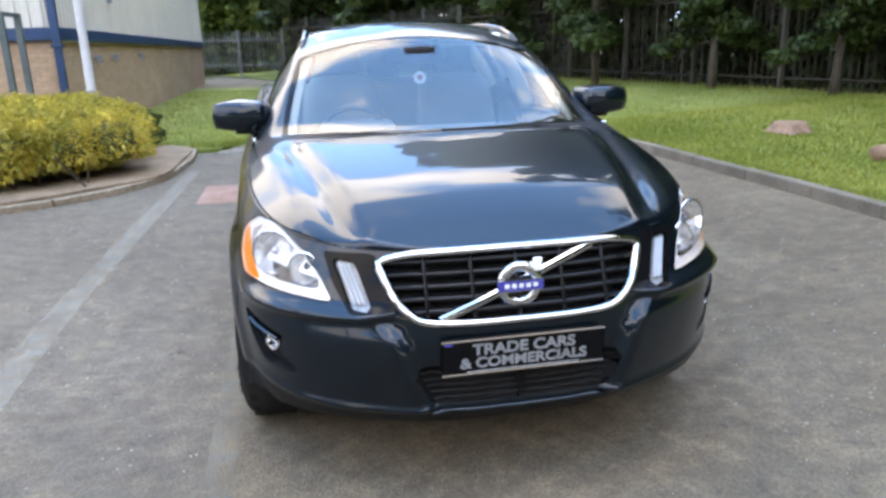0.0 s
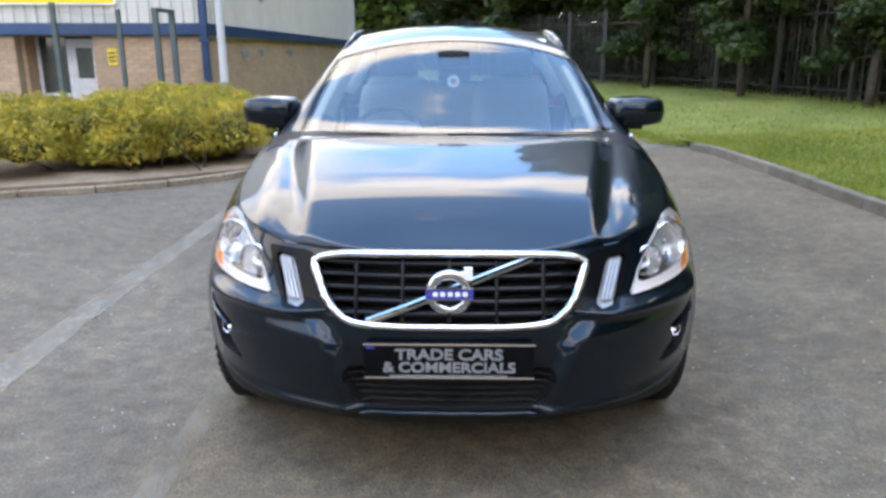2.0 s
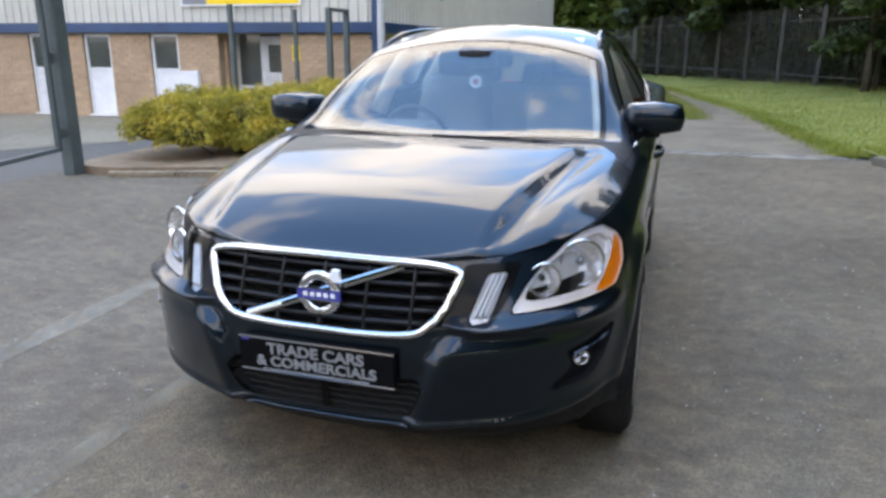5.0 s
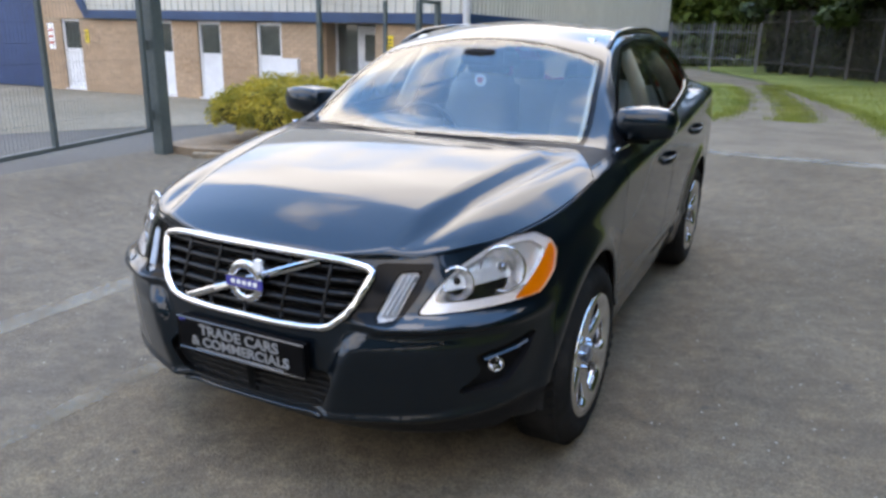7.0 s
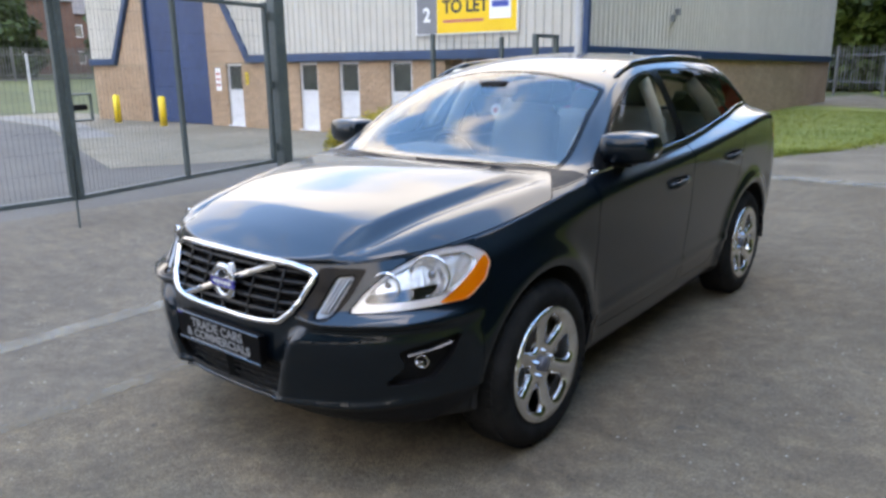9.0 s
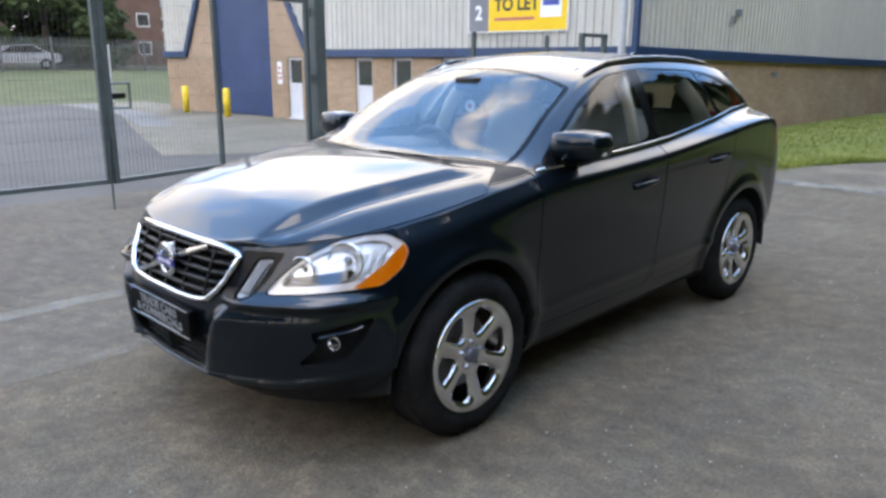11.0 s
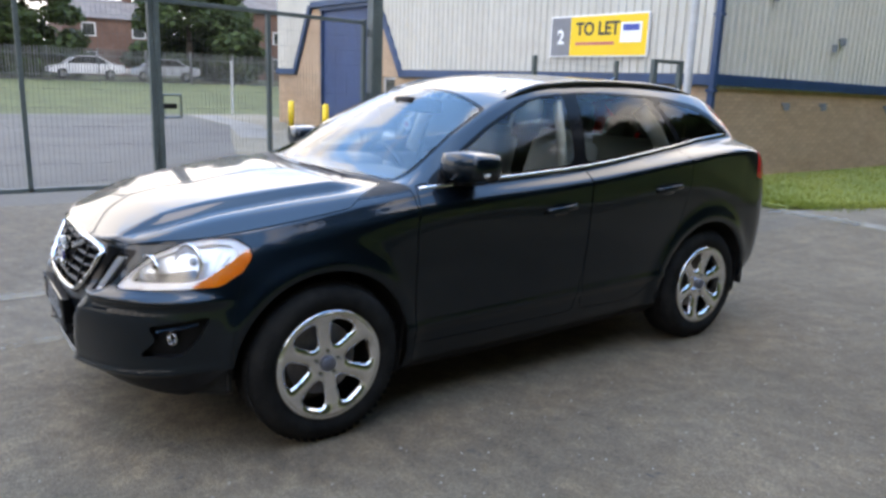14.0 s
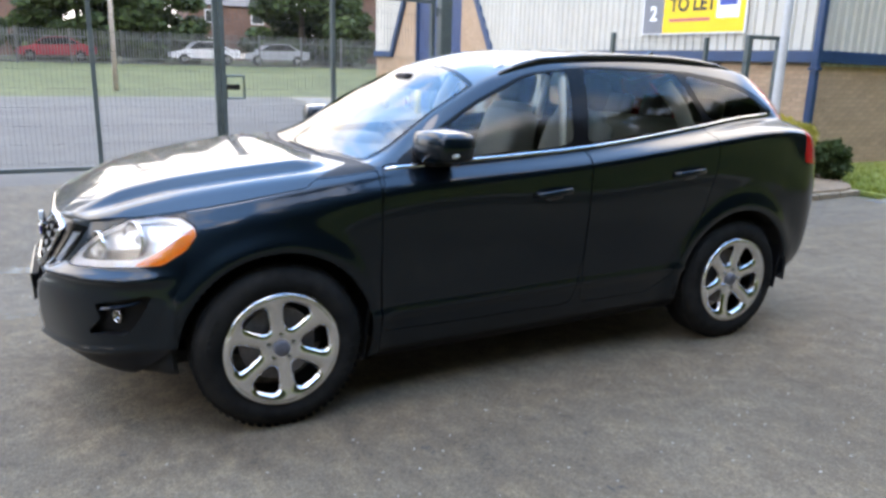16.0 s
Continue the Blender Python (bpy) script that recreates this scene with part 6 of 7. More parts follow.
def side_x(y, z, off=0.0):
    """x of the side skin at y, z."""
    S = SKIN[0]
    d = (S[:, 1] - y) ** 2 + (S[:, 2] - z) ** 2 + np.where(S[:, 0] < 0.5, 1, 0) + np.where(S[:, 3] > 7.05, 1, 0)
    k = np.argsort(d)[:4]
    w = 1 / (d[k] + 1e-6)
    return float((S[k, 0] * w).sum() / w.sum()) + off


# outlines: side view (y, z); front view (x, z); corner view (h, z)
DLO = rounded([(0.555, 1.112), (1.64, 1.180), (2.84, 1.302), (3.17, 1.326), (3.06, 1.425), (2.87, 1.512), (2.47, 1.565), (1.80, 1.576), (1.40, 1.538), (1.06, 1.400), (0.72, 1.212)], 5, 0.28)
PANE_FRONT = rounded([(0.68, 1.138), (1.565, 1.190), (1.655, 1.552), (1.41, 1.522), (1.08, 1.388), (0.77, 1.222)], 4, 0.13)
PANE_REAR = rounded([(1.655, 1.196), (2.50, 1.280), (2.40, 1.548), (1.84, 1.562), (1.765, 1.558)], 4, 0.08)
PANE_QUARTER = rounded([(2.555, 1.290), (2.90, 1.322), (3.04, 1.336), (3.00, 1.402), (2.86, 1.468), (2.455, 1.543)], 4, 0.16)
DOOR_F = rounded([(0.505, 0.36), (1.58, 0.36), (1.632, 0.62), (1.632, 1.19), (0.53, 1.13), (0.50, 0.95)], 4, 0.08)
DOOR_R = rounded([(1.636, 0.36), (2.10, 0.36), (2.25, 0.44), (2.42, 0.76), (2.50, 1.05), (2.48, 1.28), (1.636, 1.19)], 4, 0.10)
GRILLE = rounded([(-0.462, 0.896), (0.462, 0.896), (0.395, 0.745), (0.315, 0.678), (-0.315, 0.678), (-0.395, 0.745)], 6, 0.3)
LOWER = rounded([(0, 0.545), (0.33, 0.54), (0.352, 0.505), (0.300, 0.400), (0, 0.396), (-0.300, 0.400), (-0.352, 0.505), (-0.33, 0.54)], 4, 0.16)
SLOT = rounded([(0.520, 0.866), (0.586, 0.872), (0.540, 0.735), (0.474, 0.728)], 4, 0.15)
SLOT_TRIM = rounded([(0.452, 0.893), (0.615, 0.893), (0.590, 0.80), (0.548, 0.722), (0.385, 0.722), (0.418, 0.790)], 4, 0.10)
LAMP = rounded([(-0.025, 0.745), (0.05, 0.822), (0.14, 0.886), (0.25, 0.932), (0.35, 0.950), (0.445, 0.948), (0.51, 0.915), (0.53, 0.880), (0.51, 0.82), (0.44, 0.768), (0.36, 0.764), (0.10, 0.751)], 4, 0.16)
LAMP_IN = rounded([(0.035, 0.776), (0.08, 0.832), (0.16, 0.876), (0.26, 0.910), (0.36, 0.925), (0.43, 0.922), (0.475, 0.892), (0.455, 0.85), (0.40, 0.81), (0.33, 0.788), (0.10, 0.776)], 4, 0.3)
LAMP_AMBER = rounded([(0.32, 0.764), (0.44, 0.762), (0.515, 0.815), (0.54, 0.885), (0.500, 0.905), (0.455, 0.856), (0.395, 0.810)], 4, 0.15)
FOG = rounded([(0.10, 0.478), (0.295, 0.484), (0.365, 0.56), (0.418, 0.658), (0.16, 0.612), (0.195, 0.555)], 4, 0.16)
TAIL_LAMP = rounded([(3.06, 1.49), (3.25, 1.25), (3.235, 1.04), (3.8, 1.02), (3.8, 1.3), (3.34, 1.55), (3.09, 1.55)], 3, 0.12)


def screen_base(x):
    return 0.345 + 0.125 * (x / 0.77) ** 2


def f_side(poly, lo=0.45):
    return lambda V: np.maximum(poly_dist(V[:, 1], V[:, 2], poly), lo - V[:, 0])


def f_front(poly):
    return lambda V: np.maximum(poly_dist(V[:, 0], V[:, 2], poly), V[:, 1] + 0.45)


def f_corner(poly):
    return lambda V: np.maximum(poly_dist(*hz(V), poly), V[:, 1] + 0.12)


def f_screen(V):
    return np.maximum.reduce([screen_base(V[:, 0]) - V[:, 1], V[:, 1] - (1.155 - 0.045 * (V[:, 0] / 0.6) ** 2),
                              V[:, 0] - (rail_x(V[:, 1]) - 0.018), 6.5 - V[:, 3]])


def f_back(V):
    return np.maximum.reduce([3.23 - V[:, 1], V[:, 1] - 3.46, V[:, 0] - 0.50, 6.9 - V[:, 3]])


def f_hood(V):
    return np.maximum.reduce([(6.04 - V[:, 3]) * 0.12, V[:, 1] - (screen_base(V[:, 0]) - 0.05 - 1.9 * np.maximum(V[:, 0] - 0.74, 0))])


def f_bumper(V):
    rear = np.interp(V[:, 2], [0.25, 0.48, 0.62, 0.755, 0.84], [-0.33, -0.392, -0.388, -0.345, -0.305])
    return np.maximum(V[:, 1] - rear, (V[:, 3] - 5.98) * 0.1)


def build_car():
    car = thing("car", "dark grey-blue metallic sport utility car parked on asphalt", "car")
    rest = SKIN
    for ay in (AXLE_F, AXLE_R):
        rest = cut(rest, lambda V: np.maximum(np.hypot(V[:, 1] - ay, V[:, 2] - HUB_Z) - ARCH, 0.35 - V[:, 0]))[1]
    screen, rest = cut(rest, f_screen)
    glass, frit = cut(screen, lambda V: f_screen(V) + 0.028)
    back, rest = cut(rest, f_back)
    dlo, rest = cut(rest, f_side(DLO))
    pane_f, dlo = cut(dlo, f_side(PANE_FRONT))
    pane_r, dlo = cut(dlo, f_side(PANE_REAR))
    pane_q, dlo = cut(dlo, f_side(PANE_QUARTER))
    tail, rest = gap_cut(rest, f_side(TAIL_LAMP, 0.3))
    grille_hole, rest = cut(rest, f_front(GRILLE))
    lower_hole, rest = cut(rest, f_front(LOWER))
    slot, rest = gap_cut(rest, f_front(SLOT))
    slot_trim, rest = cut(rest, lambda V: np.maximum(f_front(SLOT_TRIM)(V), -poly_dist(*hz(V), LAMP) - 0.0))
    lamp, rest = gap_cut(rest, f_corner(LAMP))
    fog, rest = cut(rest, f_corner(FOG))
    inner = push(rest, 0.016)
    hood, rest = gap_cut(rest, f_hood, 0.002)
    cowl, rest = cut(rest, lambda V: np.maximum.reduce([V[:, 1] - screen_base(V[:, 0]) - 0.002, V[:, 1] * 0 + (6.3 - V[:, 3]) * 0.2, -V[:, 1] + 0.1]))
    bumper, rest = gap_cut(rest, f_bumper, 0.0013)
    low_lip, bumper = cut(bumper, lambda V: V[:, 2] - lip_line(V[:, 1]) + 0.013)
    low_lip = cut(low_lip, lambda V: -0.62 + (V[:, 2] - 0.25) * 1.2 - V[:, 1])[1]
    door_f, rest = gap_cut(rest, f_side(DOOR_F))
    door_r, rest = gap_cut(rest, f_side(DOOR_R))
    wing, rest = gap_cut(rest, lambda V: np.maximum(V[:, 1] - 0.5, (V[:, 3] - 6.25) * 0.12))
    sill, rest = cut(rest, lambda V: np.maximum((V[:, 3] - 1.1) * 0.1, V[:, 1] - 2.5))

    panel("inner_shell", inner, DARK, car, thick=0)
    panel("body_shell", rest, PAINT, car)
    panel("bonnet", hood, PAINT, car)
    for s in (1, -1):
        panel("lamp_surround", slot_trim, PILLAR_BLACK, car, s, "black panel round the position lamp")
    panel("scuttle", cowl, BLACK, car, label="black plastic scuttle panel")
    panel("front_bumper", bumper, PAINT, car, thick=0.004)
    panel("bumper_lip", low_lip, BLACK, car)
    panel("windscreen", glass, SCREEN_GLASS, car, label="clear windscreen", thick=0)
    panel("windscreen_surround", frit, PILLAR_BLACK, car, thick=0)
    panel("rear_window", back, GLASS, car, thick=0)
    for ob in [o for o in car.children if o.name.startswith(("windscreen", "rear_window")) and "surround" not in o.name]:
        ob.visible_shadow = False
    for s in (1, -1):
        panel("sill_trim", sill, BLACK, car, s)
        panel("front_wing", wing, PAINT, car, s)
        df = panel("front_door", door_f, PAINT, car, s)
        dr = panel("rear_door", door_r, PAINT, car, s)
        panel("window_surround", dlo, PILLAR_BLACK, car, s, "gloss black window surround", thick=0)
        panel("window_pane", pane_f, GLASS, df, s, thick=0).visible_shadow = False
        panel("window_pane", pane_r, DARK_GLASS, dr, s, "tinted pane", thick=0).visible_shadow = False
        panel("quarter_pane", pane_q, QUARTER_GLASS, car, s, "tinted pane", thick=0)
        panel("tail_lamp", tail, RED_LENS, car, s, "red tail lamp")
        # headlamp: clear lens over a bright housing with two bowls and an amber corner
        hl = panel("headlamp", lamp, LENS, car, s, "clear headlamp", thick=0)
        hl.visible_shadow = False
        deep = push(lamp, 0.010)
        amber, deep = cut(deep, lambda V: poly_dist(*hz(V), LAMP_AMBER))
        well, trim = cut(deep, lambda V: poly_dist(*hz(V), LAMP_IN) - 0.001)
        panel("lamp_trim", trim, SATIN, hl, s, "satin silver lamp trim", thick=0.003)
        panel("indicator", amber, AMBER, hl, s, "amber indicator", thick=0.003)
        well_all = well
        floor_, well = cut(well, lambda V: np.maximum(V[:, 2] - 0.812 - 0.10 * (hz(V)[0] - 0.1), hz(V)[0] - 0.33))
        panel("reflector", push(well, 0.024), REFLECTOR, hl, s, thick=0)
        panel("lamp_wall", skirt(well_all, 0.0, 0.026), REFLECTOR, hl, s, thick=0)
        panel("lamp_housing", skirt(lamp, 0.0, 0.012), SATIN, hl, s, thick=0)
        panel("lamp_floor", push(floor_, 0.03), GLOSS_BLACK, hl, s, "black lamp floor", thick=0)
        for (h, z, r, inner) in ((0.125, 0.832, 0.051, GLOSS_BLACK), (0.285, 0.858, 0.072, CHROME)):
            c = on_corner(h, z)
            c.x *= s
            ax = Vector((0.42 * s, -0.9, 0.08)).normalized()
            q = Matrix.Translation(c - ax * 0.044) @ ax.to_track_quat("Z", "Y").to_matrix().to_4x4()
            bowl = lathe([(-0.016, 0.004), (-0.012, r * 0.34), (-0.003, r * 0.58), (0.009, r * 0.78), (0.022, r * 0.93), (0.033, r), (0.036, r * 1.05), (0.030, r * 1.10)], 16, "Z")
            rim_ring = lathe([(0.034, r * 0.98), (0.041, r * 1.03), (0.036, r * 1.10)], 28, "Z")
            rim_ring.transform(q)
            part("lamp_ring", rim_ring, CHROME, hl, smooth=True)
            bowl.transform(q)
            part("lamp_bowl", bowl, FACET, hl, "faceted chrome bowl")
            bulb = bmesh.new()
            bmesh.ops.create_uvsphere(bulb, u_segments=14, v_segments=8, radius=r * 0.26, matrix=q @ Matrix.Translation((0, 0, 0.004)))
            part("lamp_projector", bulb, inner, hl, smooth=True)
        # position lamp slot beside the grille
        sl = panel("position_lamp", push(slot, 0.012), WHITE_LENS, car, s, "upright silver position lamp with fine ribs")
        for k in range(3):
            fx = 0.27 + 0.23 * k
            pts = []
            for t in (0.06, 0.5, 0.94):
                x = (0.524 - 0.046 * t) * (1 - fx) + (0.582 - 0.044 * t) * fx
                z = 0.866 - 0.13 * t
                pts.append((x * s, on_front(x, z) + 0.006, z))
            part("lamp_rib", tube(pts, 0.0055, 6), RIB_SILVER, sl)
        # fog lamp in its recess
        fg = panel("fog_recess", push(fog, 0.035), BLACK, car, s, "black fog lamp recess")
        panel("recess_wall", skirt(fog, 0.0, 0.036), BLACK, fg, s, thick=0)
        c = on_corner(0.250, 0.560)
        c.x *= s
        ax = Vector((0.5 * s, -0.86, 0)).normalized()
        fl = lathe([(-0.02, 0.004), (-0.012, 0.016), (0.002, 0.022), (0.007, 0.024), (0.002, 0.028)], 24, "Z")
        fl.transform(Matrix.Translation(c - ax * 0.022) @ ax.to_track_quat("Z", "Y").to_matrix().to_4x4())
        part("fog_lamp", fl, CHROME, fg, "clear round fog lamp", smooth=True)
        for z0, dz in ((0.592, 0.026),):
            pts = []
            for h in (0.19, 0.25, 0.31, 0.355):
                hh = h if dz > 0 else h - 0.04
                q = on_corner(hh, z0 + (hh - 0.19) * 0.2 if dz > 0 else 0.517)
                pts.append((q.x * s, q.y + 0.008, q.z))
            part("recess_bar", tube(pts, 0.006, 6, squash=(0.014, 0.006)), PAINT, fg)
    # rims of the front holes: depth behind the grille and the lower opening
    grille = panel("grille", push(grille_hole, 0.075), DARK, car, label="black grille with chrome frame")
    panel("grille_wall", skirt(grille_hole, 0.0, 0.076), DARK, grille, thick=0)
    outline = [(x, on_front(x, z) - 0.004, z) for x, z in GRILLE]
    part("grille_frame", tube(outline, 0.013, 10, True, (0.016, 0.0135)), CHROME, grille, "chrome frame", smooth=True)
    for k in range(5):
        z = 0.716 + 0.037 * k
        half = np.interp(z, [0.678, 0.745, 0.896], [0.30, 0.385, 0.45])
        pts = [(x, on_front(x, z) + 0.020, z) for x in np.linspace(-half, half, 13)]
        part("grille_slat", tube(pts, 0.008, 8, squash=(0.022, 0.0105)), GRILLE_BLACK, grille, smooth=True)
    for x in (-0.30, -0.15, 0.0, 0.15, 0.30):
        pts = [(x, on_front(x, z) + 0.004, z) for z in np.linspace(0.688, 0.89, 5)]
        part("grille_upright", tube(pts, 0.0075, 6), GRILLE_BLACK, grille, smooth=True)
    bar = [(x, on_front(x, z) - 0.006, z) for x, z in ((-0.262, 0.692), (-0.13, 0.742), (0, 0.790), (0.13, 0.838), (0.262, 0.884))]
    part("diagonal_bar", tube(bar, 0.01, 8, squash=(0.009, 0.013)), CHROME, grille, "chrome diagonal bar")
    yb = on_front(0, 0.787) - 0.016
    ring = tube([(0.06 * math.cos(t), yb, 0.787 + 0.06 * math.sin(t)) for t in np.linspace(0, 2 * math.pi, 37)[:-1]], 0.015, 10, True, (0.012, 0.017))
    badge = part("badge", ring, CHROME, grille, "round chrome badge with a plain blue band", smooth=True)
    part("badge_band", boxed((-0.076, yb - 0.014, 0.769), (0.076, yb - 0.004, 0.805), 0.003), BLUE_BAND, badge, "plain blue band")
    part("badge_bars", box(boxed((-0.076, yb - 0.0155, 0.7675), (0.076, yb - 0.006, 0.770)), (-0.076, yb - 0.0155, 0.804), (0.076, yb - 0.006, 0.8065)), CHROME, badge)
    marks = bmesh.new()
    for k in range(5):
        box(marks, (-0.052 + 0.0235 * k, yb - 0.0152, 0.780), (-0.052 + 0.0235 * k + 0.015, yb - 0.0135, 0.794))
    part("badge_marks", marks, LAMP_CLEAR, badge)
    tip = prism([(-0.026, -0.013), (0.012, -0.013), (0.012, 0.026), (-0.014, 0.026), (-0.014, 0.012), (-0.026, 0.012)], -0.008, 0.008,
                Matrix.Translation((0.060, yb - 0.002, 0.845)) @ pose(0, 0, 0, 90, 0, 0))
    part("badge_arrow", tip, SATIN, badge)
    low = panel("lower_intake", push(lower_hole, 0.06), DARK, car, label="black lower intake")
    panel("intake_wall", skirt(lower_hole, 0.0, 0.061), BLACK, low, thick=0)
    for k in range(5):
        z = 0.405 + 0.024 * k
        half = np.interp(z, [0.39, 0.515], [0.28, 0.34])
        pts = [(x, on_front(x, z) + 0.03 + 0.006 * ((n + k) % 2), z) for n, x in enumerate(np.linspace(-half, half, 19))]
        part("intake_slat", tube(pts, 0.005, 6), DARK, low)
    part("splitter", tube([(x, on_front(x, 0.376) - 0.006, 0.372) for x in np.linspace(-0.3, 0.3, 15)], 0.012, 8, squash=(0.014, 0.009)), PAINT, low, smooth=True)
    # dealer's show plate
    yp = on_front(0, 0.58) - 0.024
    tilt = pose(0, yp, 0.577, 3, 0, 0)
    plate = part("show_plate", boxed((-0.268, -0.006, -0.056), (0.268, 0.03, 0.056), 0.004, tilt), PLATE_BLACK, car, "black plate with silver dealer lettering")
    face = tilt @ pose(0, -0.0075, 0, 90, 0, 0)
    part("plate_lettering", lettering("TRADE CARS", 0.052, face @ Matrix.Translation((0, 0.024, 0)), 0.001, 1.12), LETTER, plate)
    part("plate_lettering", lettering("& COMMERCIALS", 0.049, face @ Matrix.Translation((0, -0.021, 0)), 0.001, 1.12), LETTER, plate)
    part("plate_small_print", boxed((-0.19, -0.0085, -0.0515), (0.185, -0.006, -0.047), 0, tilt), LETTER, plate, "thin line of small print")
    part("plate_frame", tube([tilt @ Vector(p) for p in ((-0.27, -0.004, 0.058), (0.27, -0.004, 0.058), (0.27, -0.004, -0.058), (-0.27, -0.004, -0.058))], 0.005, 6, True), GLOSS_BLACK, plate)
    part("plate_mark", boxed((-0.262, -0.0085, 0.046), (-0.235, -0.006, 0.053), 0, tilt), BLUE_BAND, plate)

    # belt strips, handles, mirrors, rails, flaps, wheels: one of each a side
    for s in (1, -1):
        pts = [(s * side_x(y, z, 0.004), y, z) for y in np.linspace(0.54, 3.08, 44) for z in [float(levels[6].z(y)) + 0.022]]
        part("belt_strip", tube(pts, 0.01, 6, squash=(0.006, 0.011)), CHROME, car, "chrome belt strip", smooth=True)
        pts = [(s * (float(rail_x(y)) - 0.016), y, float(rail_z(y)) + h - 0.004) for y, h in
               ((1.26, -0.002), (1.36, 0.012), (1.5, 0.019), (1.8, 0.021), (2.1, 0.021), (2.4, 0.021), (2.62, 0.018), (2.78, 0.010), (2.90, -0.004))]
        part("roof_rail", tube(pts, 0.016, 10, squash=(0.015, 0.018)), GLOSS_BLACK, car, "black roof rail", smooth=True)
        for y0, y1, z in ((1.29, 1.52, 0.972), (2.17, 2.40, 1.035)):
            x = side_x((y0 + y1) / 2, z)
            grip = tube([(s * (x - 0.005), y0, z - 0.012), (s * (x + 0.030), y0 + 0.045, z - 0.008), (s * (x + 0.036), (y0 + y1) / 2, z),
                         (s * (x + 0.030), y1 - 0.03, z + 0.006), (s * (x - 0.005), y1, z + 0.008)], 0.012, 8, squash=(0.009, 0.017))
            h = part("door_handle", grip, PAINT, car, smooth=True)
            cup = bmesh.new()
            bmesh.ops.create_uvsphere(cup, u_segments=16, v_segments=8, radius=1, matrix=Matrix.Translation((s * (x - 0.004), (y0 + y1) / 2, z - 0.012)) @ Matrix.Diagonal((0.008, 0.075, 0.032, 1)))
            part("handle_cup", cup, GLOSS_BLACK, h, smooth=True)
        # door mirror
        bm = bmesh.new()
        bmesh.ops.create_cube(bm, size=2)
        bmesh.ops.subdivide_edges(bm, edges=bm.edges, cuts=5, use_grid_fill=True)
        for v in bm.verts:
            q = v.co.copy()
            n = q.normalized()
            q = q.lerp(n * 1.12, 0.48)
            back = 1 if q.y < 0 else 0.25
            q.y = q.y * (1.0 if back == 1 else 0.5)
            taper = 1 - 0.16 * max(q.x, 0) ** 2
            v.co = (q.x * 0.138, q.y * 0.125, q.z * 0.075 * taper + 0.004 * q.x)
        bm.transform(pose(s * 0.940, 0.82, 1.212, 0, 0, s * 9) @ Matrix.Diagonal((s, 1, 1, 1)))
        bmesh.ops.recalc_face_normals(bm, faces=bm.faces)
        mir = part("door_mirror", bm, PAINT, car, smooth=True)
        part("mirror_glass", boxed((-0.085, 0.038, -0.058), (0.085, 0.053, 0.058), 0.01, pose(s * 0.940, 0.82, 1.212, 0, 0, s * 9)), CHROME, mir, "mirror glass")
        arm = tube([(s * 0.80, 0.72, 1.118), (s * 0.87, 0.755, 1.13), (s * 0.93, 0.785, 1.15)], 0.03, 8, squash=(0.045, 0.022))
        part("mirror_arm", arm, BLACK, mir, smooth=True)
        part("mirror_foot", boxed((-0.06, -0.08, -0.018), (0.06, 0.06, 0.014), 0.012, pose(s * 0.91, 0.81, 1.142, 0, 0, s * 9)), BLACK, mir)
        lampm = bmesh.new()
        bmesh.ops.create_uvsphere(lampm, u_segments=14, v_segments=8, radius=1, matrix=Matrix.Translation((s * 1.040, 0.768, 1.186)) @ Matrix.Rotation(s * 0.75, 4, 'Z') @ Matrix.Diagonal((0.058, 0.030, 0.020, 1)))
        part("mirror_lamp", lampm, LAMP_CLEAR, mir, "clear side repeater", smooth=True)
        # mud flaps
        for y, zb, name in ((0.425, 0.235, "front"), (3.135, 0.27, "rear")):
            part("mud_flap", boxed((0.70, -0.008, 0), (0.905, 0.008, 0.30), 0.006, pose(0, y, zb, -8, 0, 0)) if s > 0 else
                 boxed((-0.905, -0.008, 0), (-0.70, 0.008, 0.30), 0.006, pose(0, y, zb, -8, 0, 0)), BLACK, car, "black rubber mud flap")
        # wheel wells
        for ay in (AXLE_F, AXLE_R):
            well = bmesh.new()
            n = 26
            ang = [math.radians(-6 + 192 * k / n) for k in range(n + 1)]
            rows = [[well.verts.new((s * x, ay + 0.448 * math.cos(a), HUB_Z + 0.448 * math.sin(a))) for a in ang] for x in (0.925, 0.55)]
            for k in range(n):
                well.faces.new((rows[0][k], rows[0][k + 1], rows[1][k + 1], rows[1][k]))
            well.faces.new(rows[1])
            part("wheel_well", well, DARK, car)
    part("underbody", boxed((-0.62, -0.45, 0.23), (0.62, 3.2, 0.30), 0.02), DARK, car)
    part("aerial_fin", prism([(-0.06, 0), (0.05, 0), (0.05, 0.035), (0.03, 0.05)], -0.012, 0.012, Matrix.Translation((0, 2.75, 1.63)) @ pose(0, 0, 0, 90, 0, 90)), PAINT, car)
    # wipers and washer jets
    for pts in (((0.58, 0.385, 1.118), (0.30, 0.365, 1.138), (-0.02, 0.350, 1.138)), ((-0.06, 0.325, 1.118), (-0.35, 0.365, 1.136), (-0.62, 0.425, 1.130))):
        w = part("wiper", tube(pts, 0.005, 6, squash=(0.008, 0.011)), BLACK, car)
        part("wiper_arm", tube([pts[0], (Vector(pts[0]) + Vector(pts[1])) / 2 + Vector((0, -0.010, 0.006))], 0.010, 6), BLACK, w)
    for x in (-0.36, 0.02, 0.37):
        part("washer_jet", boxed((x - 0.012, 0.205, 1.098), (x + 0.012, 0.235, 1.126 - 0.05 * abs(x)), 0.004), BLACK, car)

